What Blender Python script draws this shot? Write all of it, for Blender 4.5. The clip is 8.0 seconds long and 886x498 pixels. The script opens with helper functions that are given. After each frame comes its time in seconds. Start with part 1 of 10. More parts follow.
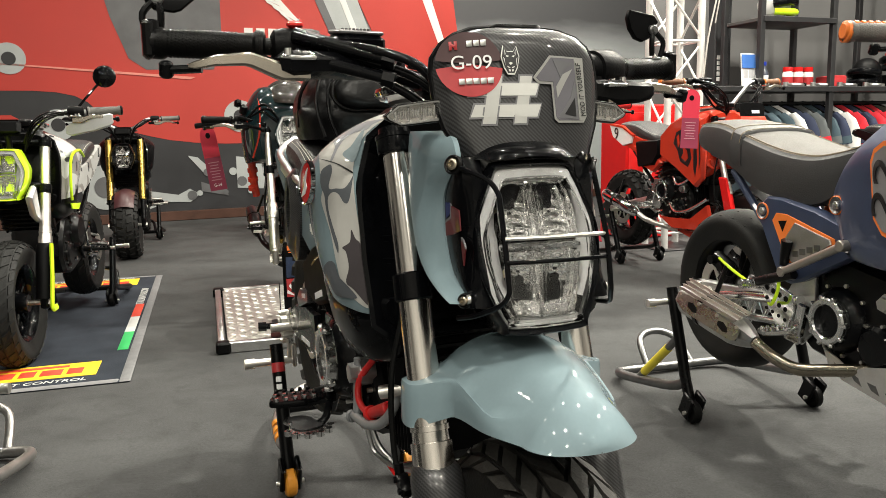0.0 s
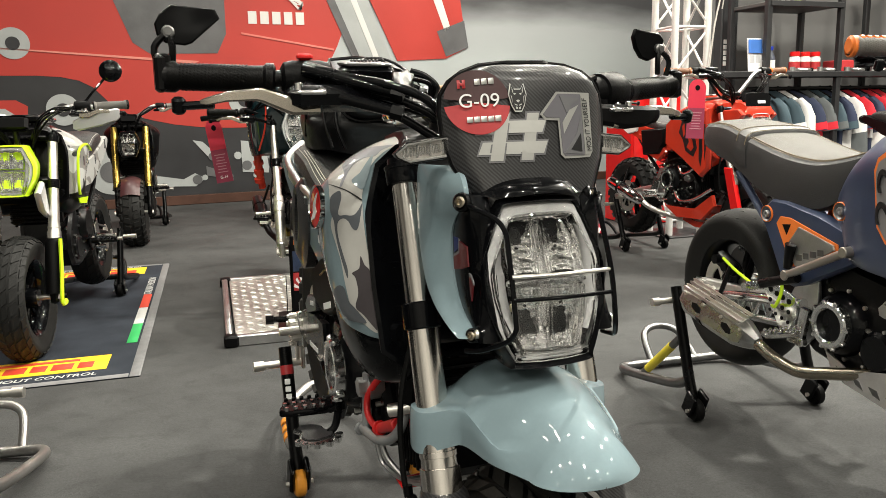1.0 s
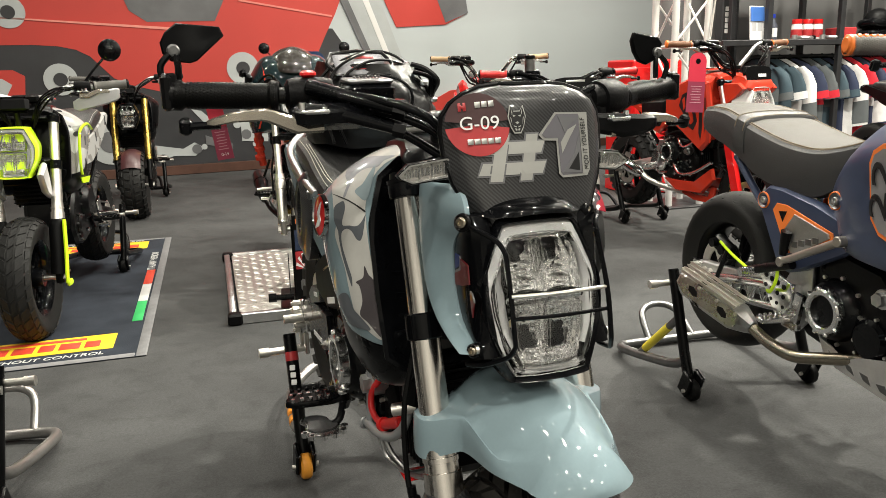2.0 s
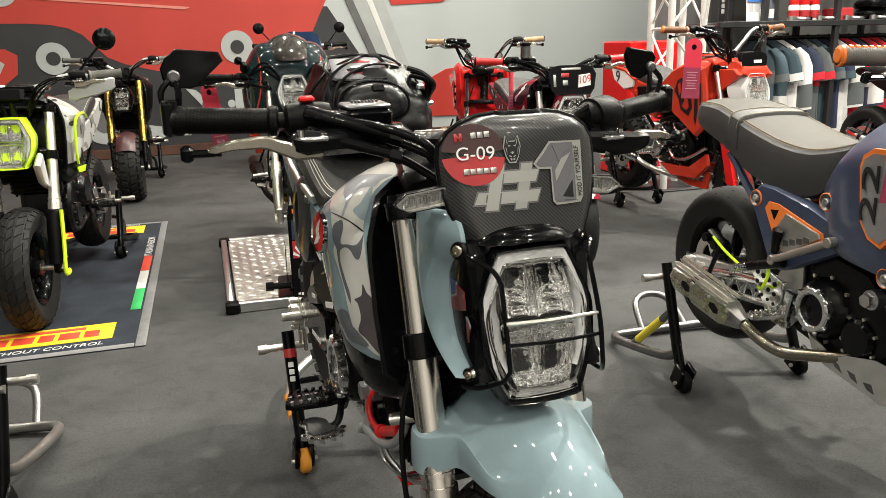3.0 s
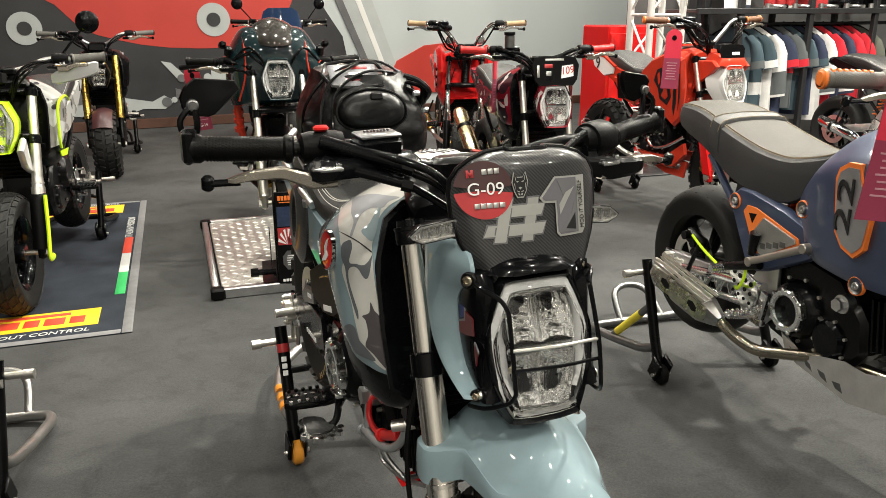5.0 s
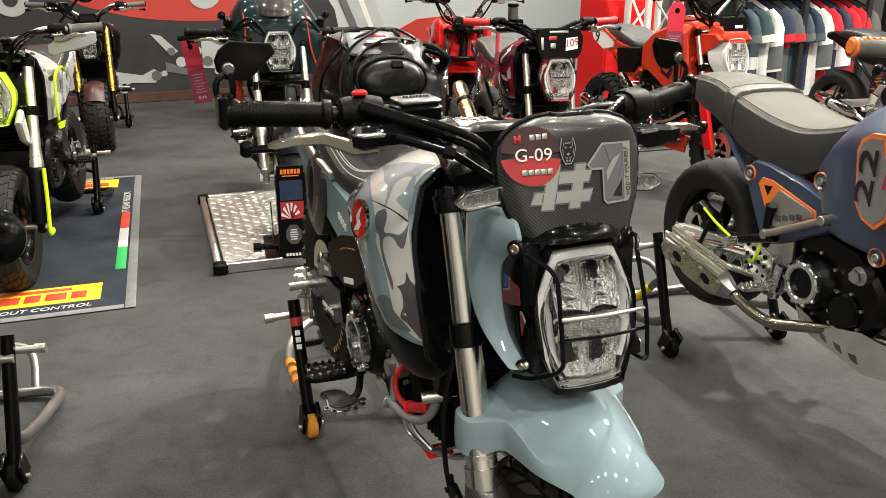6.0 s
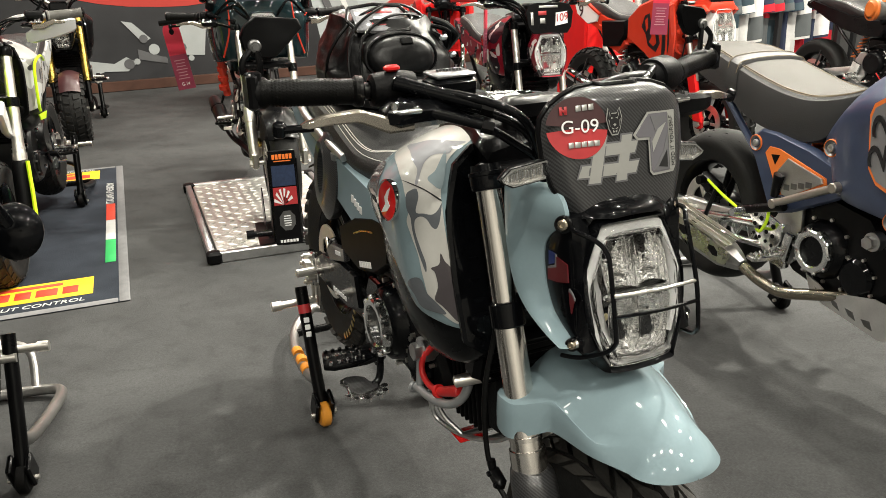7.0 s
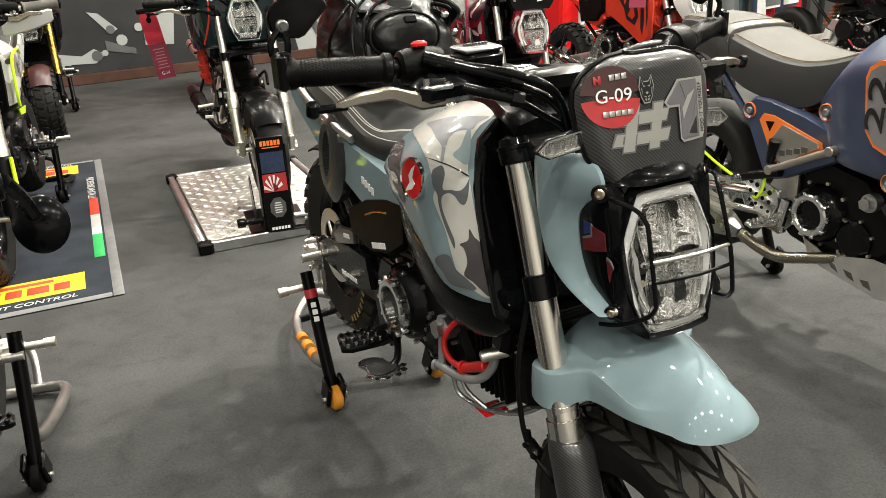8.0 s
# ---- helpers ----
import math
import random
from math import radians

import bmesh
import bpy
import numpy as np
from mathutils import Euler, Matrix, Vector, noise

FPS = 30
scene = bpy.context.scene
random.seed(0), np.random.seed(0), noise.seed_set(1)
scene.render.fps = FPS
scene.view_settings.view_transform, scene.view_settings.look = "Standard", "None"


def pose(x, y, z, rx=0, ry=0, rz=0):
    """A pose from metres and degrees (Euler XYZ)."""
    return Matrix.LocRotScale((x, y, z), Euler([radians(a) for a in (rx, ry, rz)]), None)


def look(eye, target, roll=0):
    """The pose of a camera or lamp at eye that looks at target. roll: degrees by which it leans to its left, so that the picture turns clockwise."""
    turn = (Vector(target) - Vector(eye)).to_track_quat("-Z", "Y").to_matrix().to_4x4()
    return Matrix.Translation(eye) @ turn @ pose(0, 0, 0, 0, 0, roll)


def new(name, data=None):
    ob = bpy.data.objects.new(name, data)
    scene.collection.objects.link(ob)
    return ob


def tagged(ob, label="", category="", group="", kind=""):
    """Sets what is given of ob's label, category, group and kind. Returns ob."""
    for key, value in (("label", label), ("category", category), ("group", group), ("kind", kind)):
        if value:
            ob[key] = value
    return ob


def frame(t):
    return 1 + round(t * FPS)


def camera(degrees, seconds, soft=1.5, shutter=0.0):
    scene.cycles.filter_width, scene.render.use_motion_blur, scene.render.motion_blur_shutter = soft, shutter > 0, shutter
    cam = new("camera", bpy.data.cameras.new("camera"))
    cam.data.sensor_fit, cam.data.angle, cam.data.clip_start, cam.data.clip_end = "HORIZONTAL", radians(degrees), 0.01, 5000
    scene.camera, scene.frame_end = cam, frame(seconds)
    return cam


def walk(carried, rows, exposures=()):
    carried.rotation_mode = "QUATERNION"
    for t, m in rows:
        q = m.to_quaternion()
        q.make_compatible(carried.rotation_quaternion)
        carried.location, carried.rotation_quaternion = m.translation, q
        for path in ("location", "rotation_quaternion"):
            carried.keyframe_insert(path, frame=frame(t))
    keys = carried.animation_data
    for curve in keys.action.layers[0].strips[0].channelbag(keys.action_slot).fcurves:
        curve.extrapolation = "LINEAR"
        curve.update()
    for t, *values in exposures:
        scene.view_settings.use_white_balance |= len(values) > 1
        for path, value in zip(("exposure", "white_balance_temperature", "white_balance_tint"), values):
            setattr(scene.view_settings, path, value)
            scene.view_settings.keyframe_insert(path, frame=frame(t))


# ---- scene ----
from mathutils.bvhtree import BVHTree
from mathutils.geometry import delaunay_2d_cdt
cam = camera(59.4, 8.0, 0.8)
PATH = [
    (0, (0.038, 0.183, 0.875), (-0.041, 2.159, 0.578), -1.1),
    (0.5, (0.035, 0.181, 0.91), (-0.049, 2.154, 0.594), -0.9),
    (1, (0.035, 0.175, 0.944), (-0.056, 2.142, 0.591), -1.2),
    (1.5, (0.037, 0.168, 0.978), (-0.06, 2.126, 0.579), -1.5),
    (2.8, (0.032, 0.149, 1.073), (-0.05, 2.082, 0.566), -1.3),
    (3, (0.036, 0.151, 1.085), (-0.046, 2.082, 0.571), -1.4),
    (3.5, (0.033, 0.145, 1.12), (-0.041, 2.072, 0.591), -1.5),
    (4, (0.026, 0.137, 1.148), (-0.032, 2.06, 0.603), -1.0),
    (4.5, (0.012, 0.126, 1.169), (-0.024, 2.045, 0.605), -0.4),
    (4.7, (0.004, 0.118, 1.174), (-0.021, 2.035, 0.602), -0.3),
    (6, (-0.087, 0.135, 1.155), (-0.064, 2.029, 0.512), 0.1),
    (6.5, (-0.132, 0.155, 1.147), (-0.082, 2.041, 0.483), -0.4),
    (7, (-0.171, 0.17, 1.141), (-0.09, 2.046, 0.454), -1.3),
    (7.5, (-0.212, 0.176, 1.138), (-0.106, 2.042, 0.426), -2.3),
    (8, (-0.252, 0.17, 1.136), (-0.107, 2.025, 0.405), -3.0),
]
walk(cam, [(t, look(eye, target, roll)) for t, eye, target, roll in PATH], [(0.0, -0.09), (1.7, -0.11), (3.2, -0.14), (4.7, -0.14), (6.0, -0.06), (8.0, 0.06)])

# ---------------------------------------------------------------- light
world = bpy.data.worlds.new("world")
scene.world = world
world.use_nodes = True
world.node_tree.nodes["Background"].inputs[0].default_value = (1.0, 0.95, 0.88, 1)
world.node_tree.nodes["Background"].inputs[1].default_value = 0.07


def lamp(name, eye, target, watts, size, color=(1.0, 0.955, 0.83)):
    d = bpy.data.lights.new(name, "AREA")
    d.shape, d.size, d.energy, d.color = "DISK", size, watts, color
    ob = new(name, d)
    ob.matrix_world = look(eye, target)
    return ob


# rows of spots on the hall's lighting grid; those over the back of the stand lean towards its front
SPOT_X = (-3.6, -1.9, -0.4, 1.2, 2.8, 4.6)
SPOT_ROWS = ((-0.9, 0.6, (14, 26, 62, 62, 40, 20)), (1.5, 0.2, (8, 10, 18, 26, 36, 30)), (3.9, -1.2, (40, 52, 72, 120, 330, 190)), (6.3, -1.4, (34, 52, 84, 120, 230, 120)))
LAMP_Z = 4.2
for iy, (sy, lean, watts) in enumerate(SPOT_ROWS):
    for sx, sw in zip(SPOT_X, watts):
        lamp("hall_and_fill_lamp", (sx + 0.3 * (iy % 2), sy, LAMP_Z), (sx + 0.3 * (iy % 2), sy + lean, 0), sw, 0.16)
# unseen fill lamps added behind the camera to brighten the south wall and reflections
for sx in (-3.0, -0.5, 2.0, 4.5):
    lamp("hall_and_fill_lamp", (sx, -3.6, LAMP_Z), (sx, -5.2, 0), 170, 0.22)
for sx in (0.0, 1.6, 3.2):
    lamp("hall_and_fill_lamp", (sx, 8.2, LAMP_Z), (sx - 0.2, 9.6, 1.0), 70, 0.22)

# ---------------------------------------------------------------- materials


def rgb(c):
    return (*c, 1.0) if len(c) == 3 else c


def mat(name, color, rough=0.5, metal=0.0, coat=0.0, var=0.12, scale=14.0, bump=0.0, bscale=220.0, spec=0.5, rvar=0.12):
    """A surface with colour varied at two scales, uneven gloss and fine relief."""
    m = bpy.data.materials.new(name)
    m.use_nodes = True
    nt = m.node_tree
    b = nt.nodes["Principled BSDF"]
    b.inputs["Metallic"].default_value = metal
    b.inputs["Coat Weight"].default_value = coat
    b.inputs["Coat Roughness"].default_value = 0.04
    b.inputs["Specular IOR Level"].default_value = 0.06 if coat > 0.7 else spec
    tc = nt.nodes.new("ShaderNodeTexCoord")
    n1 = nt.nodes.new("ShaderNodeTexNoise")
    n1.inputs["Scale"].default_value, n1.inputs["Detail"].default_value = scale, 6
    n2 = nt.nodes.new("ShaderNodeTexNoise")
    n2.inputs["Scale"].default_value, n2.inputs["Detail"].default_value = bscale, 3
    nt.links.new(tc.outputs["Object"], n1.inputs["Vector"])
    nt.links.new(tc.outputs["Object"], n2.inputs["Vector"])
    add = nt.nodes.new("ShaderNodeMath")
    add.operation = "MULTIPLY_ADD"
    add.inputs[1].default_value = 0.4
    nt.links.new(n2.outputs[0], add.inputs[0])
    nt.links.new(n1.outputs[0], add.inputs[2])
    mr = nt.nodes.new("ShaderNodeMapRange")
    mr.inputs[1].default_value, mr.inputs[2].default_value = 0.4, 1.0
    mr.inputs[3].default_value, mr.inputs[4].default_value = 1 - var, 1 + var
    nt.links.new(add.outputs[0], mr.inputs[0])
    mix = nt.nodes.new("ShaderNodeVectorMath")
    mix.operation = "SCALE"
    mix.inputs[0].default_value = color[:3]
    nt.links.new(mr.outputs[0], mix.inputs["Scale"])
    nt.links.new(mix.outputs[0], b.inputs["Base Color"])
    rr = nt.nodes.new("ShaderNodeMapRange")
    rr.inputs[1].default_value, rr.inputs[2].default_value = 0.3, 0.8
    rr.inputs[3].default_value, rr.inputs[4].default_value = max(0.02, rough * (1 - rvar)), min(1, rough * (1 + rvar))
    nt.links.new(n1.outputs[0], rr.inputs[0])
    nt.links.new(rr.outputs[0], b.inputs["Roughness"])
    if bump:
        bp = nt.nodes.new("ShaderNodeBump")
        bp.inputs["Strength"].default_value, bp.inputs["Distance"].default_value = bump, 0.002
        nt.links.new(n2.outputs[0], bp.inputs["Height"])
        nt.links.new(bp.outputs[0], b.inputs["Normal"])
    return m


def carbon(name, dark=(0.012, 0.012, 0.013), light=(0.042, 0.042, 0.044), pitch=0.00125, axes=(1, 2), rough=0.32, coat=0.5):
    """Twill weave: tows of two directions, stepped by one per row."""
    m = mat(name, dark, rough, 0.0, coat, 0.1)
    nt = m.node_tree
    b = nt.nodes["Principled BSDF"]
    tc = nt.nodes.new("ShaderNodeTexCoord")
    sep = nt.nodes.new("ShaderNodeSeparateXYZ")
    nt.links.new(tc.outputs["Object"], sep.inputs[0])

    def op(kind, a, bb=None, val=None):
        n = nt.nodes.new("ShaderNodeMath")
        n.operation = kind
        nt.links.new(a, n.inputs[0])
        if bb is not None:
            nt.links.new(bb, n.inputs[1])
        elif val is not None:
            n.inputs[1].default_value = val
        return n.outputs[0]
    u = op("MULTIPLY", sep.outputs[axes[0]], val=1 / pitch)
    v = op("MULTIPLY", sep.outputs[axes[1]], val=1 / pitch)
    s = op("ADD", op("FLOOR", u), op("FLOOR", v))
    q = op("FLOORED_MODULO", s, val=4)
    up = op("LESS_THAN", q, val=1.5)
    cr = nt.nodes.new("ShaderNodeMix")
    cr.data_type = "RGBA"
    cr.inputs[6].default_value, cr.inputs[7].default_value = rgb(dark), rgb(light)
    nt.links.new(up, cr.inputs[0])
    nt.links.new(cr.outputs[2], b.inputs["Base Color"])
    bp = nt.nodes.new("ShaderNodeBump")
    bp.inputs["Strength"].default_value, bp.inputs["Distance"].default_value = 0.25, 0.0006
    nt.links.new(up, bp.inputs["Height"])
    nt.links.new(bp.outputs[0], b.inputs["Normal"])
    return m


def camo(name, base, layers, rough=0.5, coat=1.0, soft=0.012):
    """Blotches of a few colours over a base; each layer is (colour, threshold, scale, offset)."""
    m = mat(name, base, rough, 0.0, coat, 0.05)
    nt = m.node_tree
    b = nt.nodes["Principled BSDF"]
    tc = nt.nodes.new("ShaderNodeTexCoord")
    col = None
    for color, level, scale, off in layers:
        mp = nt.nodes.new("ShaderNodeMapping")
        mp.inputs["Location"].default_value = off
        nt.links.new(tc.outputs["Object"], mp.inputs[0])
        n = nt.nodes.new("ShaderNodeTexNoise")
        n.inputs["Scale"].default_value, n.inputs["Detail"].default_value, n.inputs["Distortion"].default_value = scale, 1.0, 0.5
        nt.links.new(mp.outputs[0], n.inputs["Vector"])
        r = nt.nodes.new("ShaderNodeMapRange")
        r.inputs[1].default_value, r.inputs[2].default_value = level - soft / 2, level + soft / 2
        nt.links.new(n.outputs[0], r.inputs[0])
        mx = nt.nodes.new("ShaderNodeMix")
        mx.data_type = "RGBA"
        mx.inputs[6].default_value, mx.inputs[7].default_value = rgb(base), rgb(color)
        if col is not None:
            nt.links.new(col, mx.inputs[6])
        nt.links.new(r.outputs[0], mx.inputs[0])
        col = mx.outputs[2]
    nt.links.new(col, b.inputs["Base Color"])
    return m


def glass(name, color=(1, 1, 1), rough=0.02, ior=1.45):
    m = bpy.data.materials.new(name)
    m.use_nodes = True
    b = m.node_tree.nodes["Principled BSDF"]
    b.inputs["Base Color"].default_value = rgb(color)
    b.inputs["Roughness"].default_value, b.inputs["IOR"].default_value = rough, ior
    b.inputs["Transmission Weight"].default_value = 1.0
    return m


BLACK_GLOSS = mat("black gloss plastic", (0.0022, 0.0024, 0.003), 0.28, 0, 0.34, 0.2, spec=0.05)
BLACK_SATIN = mat("black satin paint", (0.0024, 0.0024, 0.0028), 0.30, 0, 0.06, 0.25, bump=0.1, spec=0.15)
BLACK_MATT = mat("black matt plastic", (0.003, 0.003, 0.0034), 0.48, 0, 0, 0.3, bump=0.25, spec=0.10)
DEEP_BLACK = mat("deep black anodised metal", (0.0016, 0.0016, 0.0018), 0.36, 0, 0, 0.2, spec=0.03)
RUBBER = mat("black rubber", (0.004, 0.004, 0.004), 0.48, 0, 0, 0.3, bump=0.4, bscale=400, spec=0.13)
TYRE = mat("tyre rubber", (0.008, 0.008, 0.0078), 0.66, 0, 0, 0.35, 9, bump=0.35, spec=0.3)
# dusty rubber, its colour also raised to stand in for light falling on it
TYRE_DUSTY_LIT = mat("worn tyre rubber, paler as if lit", (0.034, 0.032, 0.029), 0.72, 0, 0, 0.5, 9, bump=0.35, spec=0.3)
GRIP_BLACK = mat("black grip rubber", (0.003, 0.003, 0.003), 0.38, 0, 0, 0.3, bump=0.3, bscale=400, spec=0.10)
GRIP_SAND = mat("sand grip rubber", (0.40, 0.27, 0.15), 0.6, 0, 0, 0.2, bump=0.5, bscale=500)
GRIP_TAN = mat("tan grip rubber", (0.17, 0.075, 0.035), 0.65, 0, 0, 0.2, bump=0.5, bscale=500)
GRIP_GREY = mat("grey grip rubber", (0.13, 0.125, 0.115), 0.7, 0, 0, 0.2, bump=0.5, bscale=500)
STEEL = mat("brushed steel", (0.80, 0.77, 0.72), 0.36, 1.0, 0, 0.1, 40, bump=0.06, bscale=300)
FRAME_BLACK = mat("black powder coated steel", (0.022, 0.022, 0.024), 0.5, 0.2, 0, 0.2, bump=0.2)
FORK_STEEL = mat("brushed fork steel", (0.86, 0.82, 0.77), 0.17, 1.0, 0, 0.03, 3)
CHROME = mat("chrome", (0.85, 0.85, 0.84), 0.06, 1.0, 0, 0.04)
ALU = mat("cast aluminium", (0.60, 0.60, 0.60), 0.36, 1.0, 0, 0.15, 25, bump=0.15)
ALU_DARK = mat("dark aluminium", (0.22, 0.22, 0.22), 0.4, 1.0, 0, 0.2, 25, bump=0.15)
LEVER_METAL = mat("titanium coloured lever metal", (0.50, 0.455, 0.39), 0.27, 0.95, 0, 0.08)
MACHINED = mat("machined aluminium", (0.78, 0.78, 0.77), 0.18, 1.0, 0, 0.06)
GOLD_PALE = mat("pale gold metal", (0.74, 0.66, 0.40), 0.26, 1.0, 0, 0.12)
GOLD = mat("gold anodised metal", (0.48, 0.33, 0.08), 0.28, 1.0, 0, 0.12)
GREYBLUE = mat("grey blue gloss paint", (0.215, 0.292, 0.325), 0.5, 0, 1.0, 0.06)
RED_PAINT = mat("red gloss paint", (0.60, 0.012, 0.012), 0.5, 0, 1.0, 0.08)
ORANGE_RED = mat("orange red paint", (0.50, 0.036, 0.016), 0.5, 0, 1.0, 0.07)
ORANGE = mat("orange rubber", (0.85, 0.20, 0.03), 0.45, 0, 0.1, 0.1)
ORANGE_TAPE = mat("orange tape", (0.85, 0.30, 0.02), 0.5, 0, 0.1, 0.15)
YELLOW_TAPE = mat("yellow tape", (0.75, 0.62, 0.04), 0.5, 0, 0.1, 0.15)
NEON = mat("neon yellow paint", (0.62, 0.92, 0.02), 0.5, 0, 1.0, 0.06)
NAVY = mat("satin navy paint", (0.044, 0.061, 0.118), 0.36, 0.2, 0.35, 0.15)
DEEP_GREEN = mat("deep green gloss paint", (0.003, 0.013, 0.016), 0.5, 0.0, 1.0, 0.12)
WHITE_PAINT = mat("white gloss paint", (0.78, 0.78, 0.77), 0.5, 0, 1.0, 0.05)
SILVER_PAINT = mat("silver paint", (0.52, 0.52, 0.53), 0.5, 0.5, 1.0, 0.08)
DARK_RED = camo("dark red graphic paint", (0.016, 0.010, 0.014), [((0.17, 0.006, 0.015), 0.52, 11, (0, 0, 0)), ((0.45, 0.43, 0.42), 0.64, 17, (2, 1, 0))])
SILVER_GRAPHIC = camo("silver graphic paint", (0.42, 0.42, 0.41), [((0.22, 0.21, 0.20), 0.55, 9, (0.4, 0, 0)), ((0.05, 0.05, 0.055), 0.66, 16, (2, 1, 3))])
RED_HOSE = mat("red rubber hose", (0.62, 0.02, 0.02), 0.42, 0, 0.2, 0.12)
SEAT_VINYL = mat("black seat vinyl", (0.012, 0.012, 0.0125), 0.48, 0, 0, 0.2, 20, bump=0.5, bscale=700)
SEAT_GREY = mat("grey brown seat vinyl", (0.060, 0.056, 0.050), 0.62, 0, 0, 0.15, 20, bump=0.5, bscale=700, spec=0.25)
SEAT_DARK = mat("dark grey seat side vinyl", (0.035, 0.035, 0.036), 0.5, 0, 0, 0.15, 20, bump=0.5, bscale=700)
THREAD = mat("pale thread", (0.62, 0.60, 0.56), 0.7)
THREAD_TAN = mat("tan thread", (0.20, 0.155, 0.10), 0.7)
BAG = mat("black synthetic leather", (0.003, 0.003, 0.0034), 0.36, 0, 0.0, 0.3, 25, bump=0.6, bscale=45, spec=0.24)
CARBON = carbon("carbon weave")
CARBON_SIDE = carbon("carbon weave upright", axes=(0, 2))
CAMO_PALE = mat("pale champagne gloss paint", (0.60, 0.59, 0.56), 0.42, 0.15, 1.0, 0.05)
CAMO_LILAC = mat("pale lilac grey gloss paint", (0.33, 0.335, 0.36), 0.42, 0.1, 1.0, 0.05)
CAMO_SKY = mat("pale blue gloss paint", (0.29, 0.36, 0.39), 0.42, 0.1, 1.0, 0.05)
CAMO_SLATE = mat("slate grey gloss paint", (0.125, 0.135, 0.150), 0.42, 0.1, 1.0, 0.08)
CAMO_DARK = mat("dark mauve grey gloss paint", (0.085, 0.075, 0.080), 0.42, 0.1, 1.0, 0.08)
LENS = glass("clear lens")
REFLECTOR = mat("reflector chrome", (0.95, 0.945, 0.93), 0.13, 1.0, 0, 0.05)
BEZEL = mat("pale grey lamp bezel", (0.40, 0.40, 0.40), 0.22, 0, 0.4, 0.05)
for fm in (FORK_STEEL,):
    # fine drawn lines along the tube
    nt = fm.node_tree
    tcf = nt.nodes.new("ShaderNodeTexCoord")
    mpf = nt.nodes.new("ShaderNodeMapping")
    mpf.inputs["Scale"].default_value = (420.0, 420.0, 6.0)
    nzf = nt.nodes.new("ShaderNodeTexNoise")
    nzf.inputs["Scale"].default_value, nzf.inputs["Detail"].default_value = 1.0, 3
    bpf = nt.nodes.new("ShaderNodeBump")
    bpf.inputs["Strength"].default_value, bpf.inputs["Distance"].default_value = 0.16, 0.0005
    nt.links.new(tcf.outputs["Object"], mpf.inputs[0])
    nt.links.new(mpf.outputs[0], nzf.inputs["Vector"])
    nt.links.new(nzf.outputs[0], bpf.inputs["Height"])
    nt.links.new(bpf.outputs[0], nt.nodes["Principled BSDF"].inputs["Normal"])
SIGNAL_RIM = mat("clear signal rim plastic", (0.30, 0.30, 0.29), 0.15, 0.5, 0.5, 0.1)
SIGNAL_BACK = mat("signal reflector", (0.36, 0.345, 0.32), 0.28, 0.6, 0, 0.15)
LAMP_BACK = mat("dim reflector metal", (0.62, 0.62, 0.61), 0.18, 1.0, 0, 0.1)
REFLECTION_CHIP = mat("yellow reflection chip", (0.55, 0.48, 0.28), 0.3, 0, 0.5, 0.1)
GUARD_GREY = mat("grey painted tube", (0.30, 0.31, 0.32), 0.35, 0.3, 0.3)
AMBER = mat("amber urethane", (0.70, 0.28, 0.03), 0.35, 0, 0.3, 0.12)
SILVER_FILM = mat("silver sticker film", (0.50, 0.50, 0.48), 0.32, 0.6, 0.3, 0.06)
LILAC_FILM = mat("pale lilac sticker film", (0.17, 0.165, 0.185), 0.32, 0.3, 0.3, 0.06)
GREY_FILM = mat("grey sticker film", (0.17, 0.17, 0.18), 0.35, 0.3, 0.3, 0.06)
WHITE_FILM = mat("white sticker film", (0.80, 0.80, 0.80), 0.4, 0, 0.2, 0.04)
BLACK_FILM = mat("black sticker film", (0.01, 0.01, 0.011), 0.35, 0, 0.3, 0.1)
FLAG_BLUE = mat("deep blue sticker film", (0.012, 0.025, 0.12), 0.4, 0, 0.5, 0.1)
FLAG_RED = mat("deep red sticker film", (0.10, 0.006, 0.009), 0.4, 0, 0.5, 0.15, 30)
RED_FILM = mat("red sticker film", (0.42, 0.028, 0.032), 0.4, 0, 0.3, 0.15, 30)
MAROON_FILM = mat("dark maroon sticker film", (0.055, 0.020, 0.022), 0.4, 0, 0.3, 0.15)
TAG_RED = mat("red card", (0.55, 0.02, 0.05), 0.5, 0, 0.2, 0.06)
TAG_DARK = mat("maroon card", (0.24, 0.025, 0.06), 0.5, 0, 0.2, 0.06)
YELLOW_PRINT = mat("yellow print", (0.80, 0.52, 0.01), 0.7, 0, 0, 0.1, 30, bump=0.2)
RED_PRINT = mat("red print", (0.62, 0.05, 0.02), 0.7, 0, 0, 0.1, 30)
GREEN_PRINT = mat("green print", (0.02, 0.36, 0.09), 0.7, 0, 0, 0.1, 30)
WHITE_PRINT = mat("white print", (0.55, 0.55, 0.54), 0.75, 0, 0, 0.08, 30)
GREY_LID = mat("grey anodised lid", (0.12, 0.12, 0.125), 0.35, 0.6, 0, 0.1)
MUFFLER = mat("brushed muffler steel", (0.58, 0.575, 0.56), 0.32, 1.0, 0, 0.2, 30, bump=0.1)
BRONZE_PIPE = mat("heat tinted steel", (0.42, 0.37, 0.29), 0.25, 1.0, 0, 0.25, 20)
PLATE_METAL = mat("blasted plate metal", (0.70, 0.69, 0.68), 0.42, 0.85, 0, 0.12, 25, bump=0.1)
STRUT_METAL = mat("beige anodised metal", (0.42, 0.39, 0.35), 0.34, 0.8, 0, 0.1)
SHIELD = mat("dull shield steel", (0.40, 0.40, 0.39), 0.28, 1.0, 0, 0.25, 30, bump=0.1)
SMOKED = mat("smoked brown gloss shell", (0.018, 0.016, 0.014), 0.4, 0, 1.0, 0.3, 30)
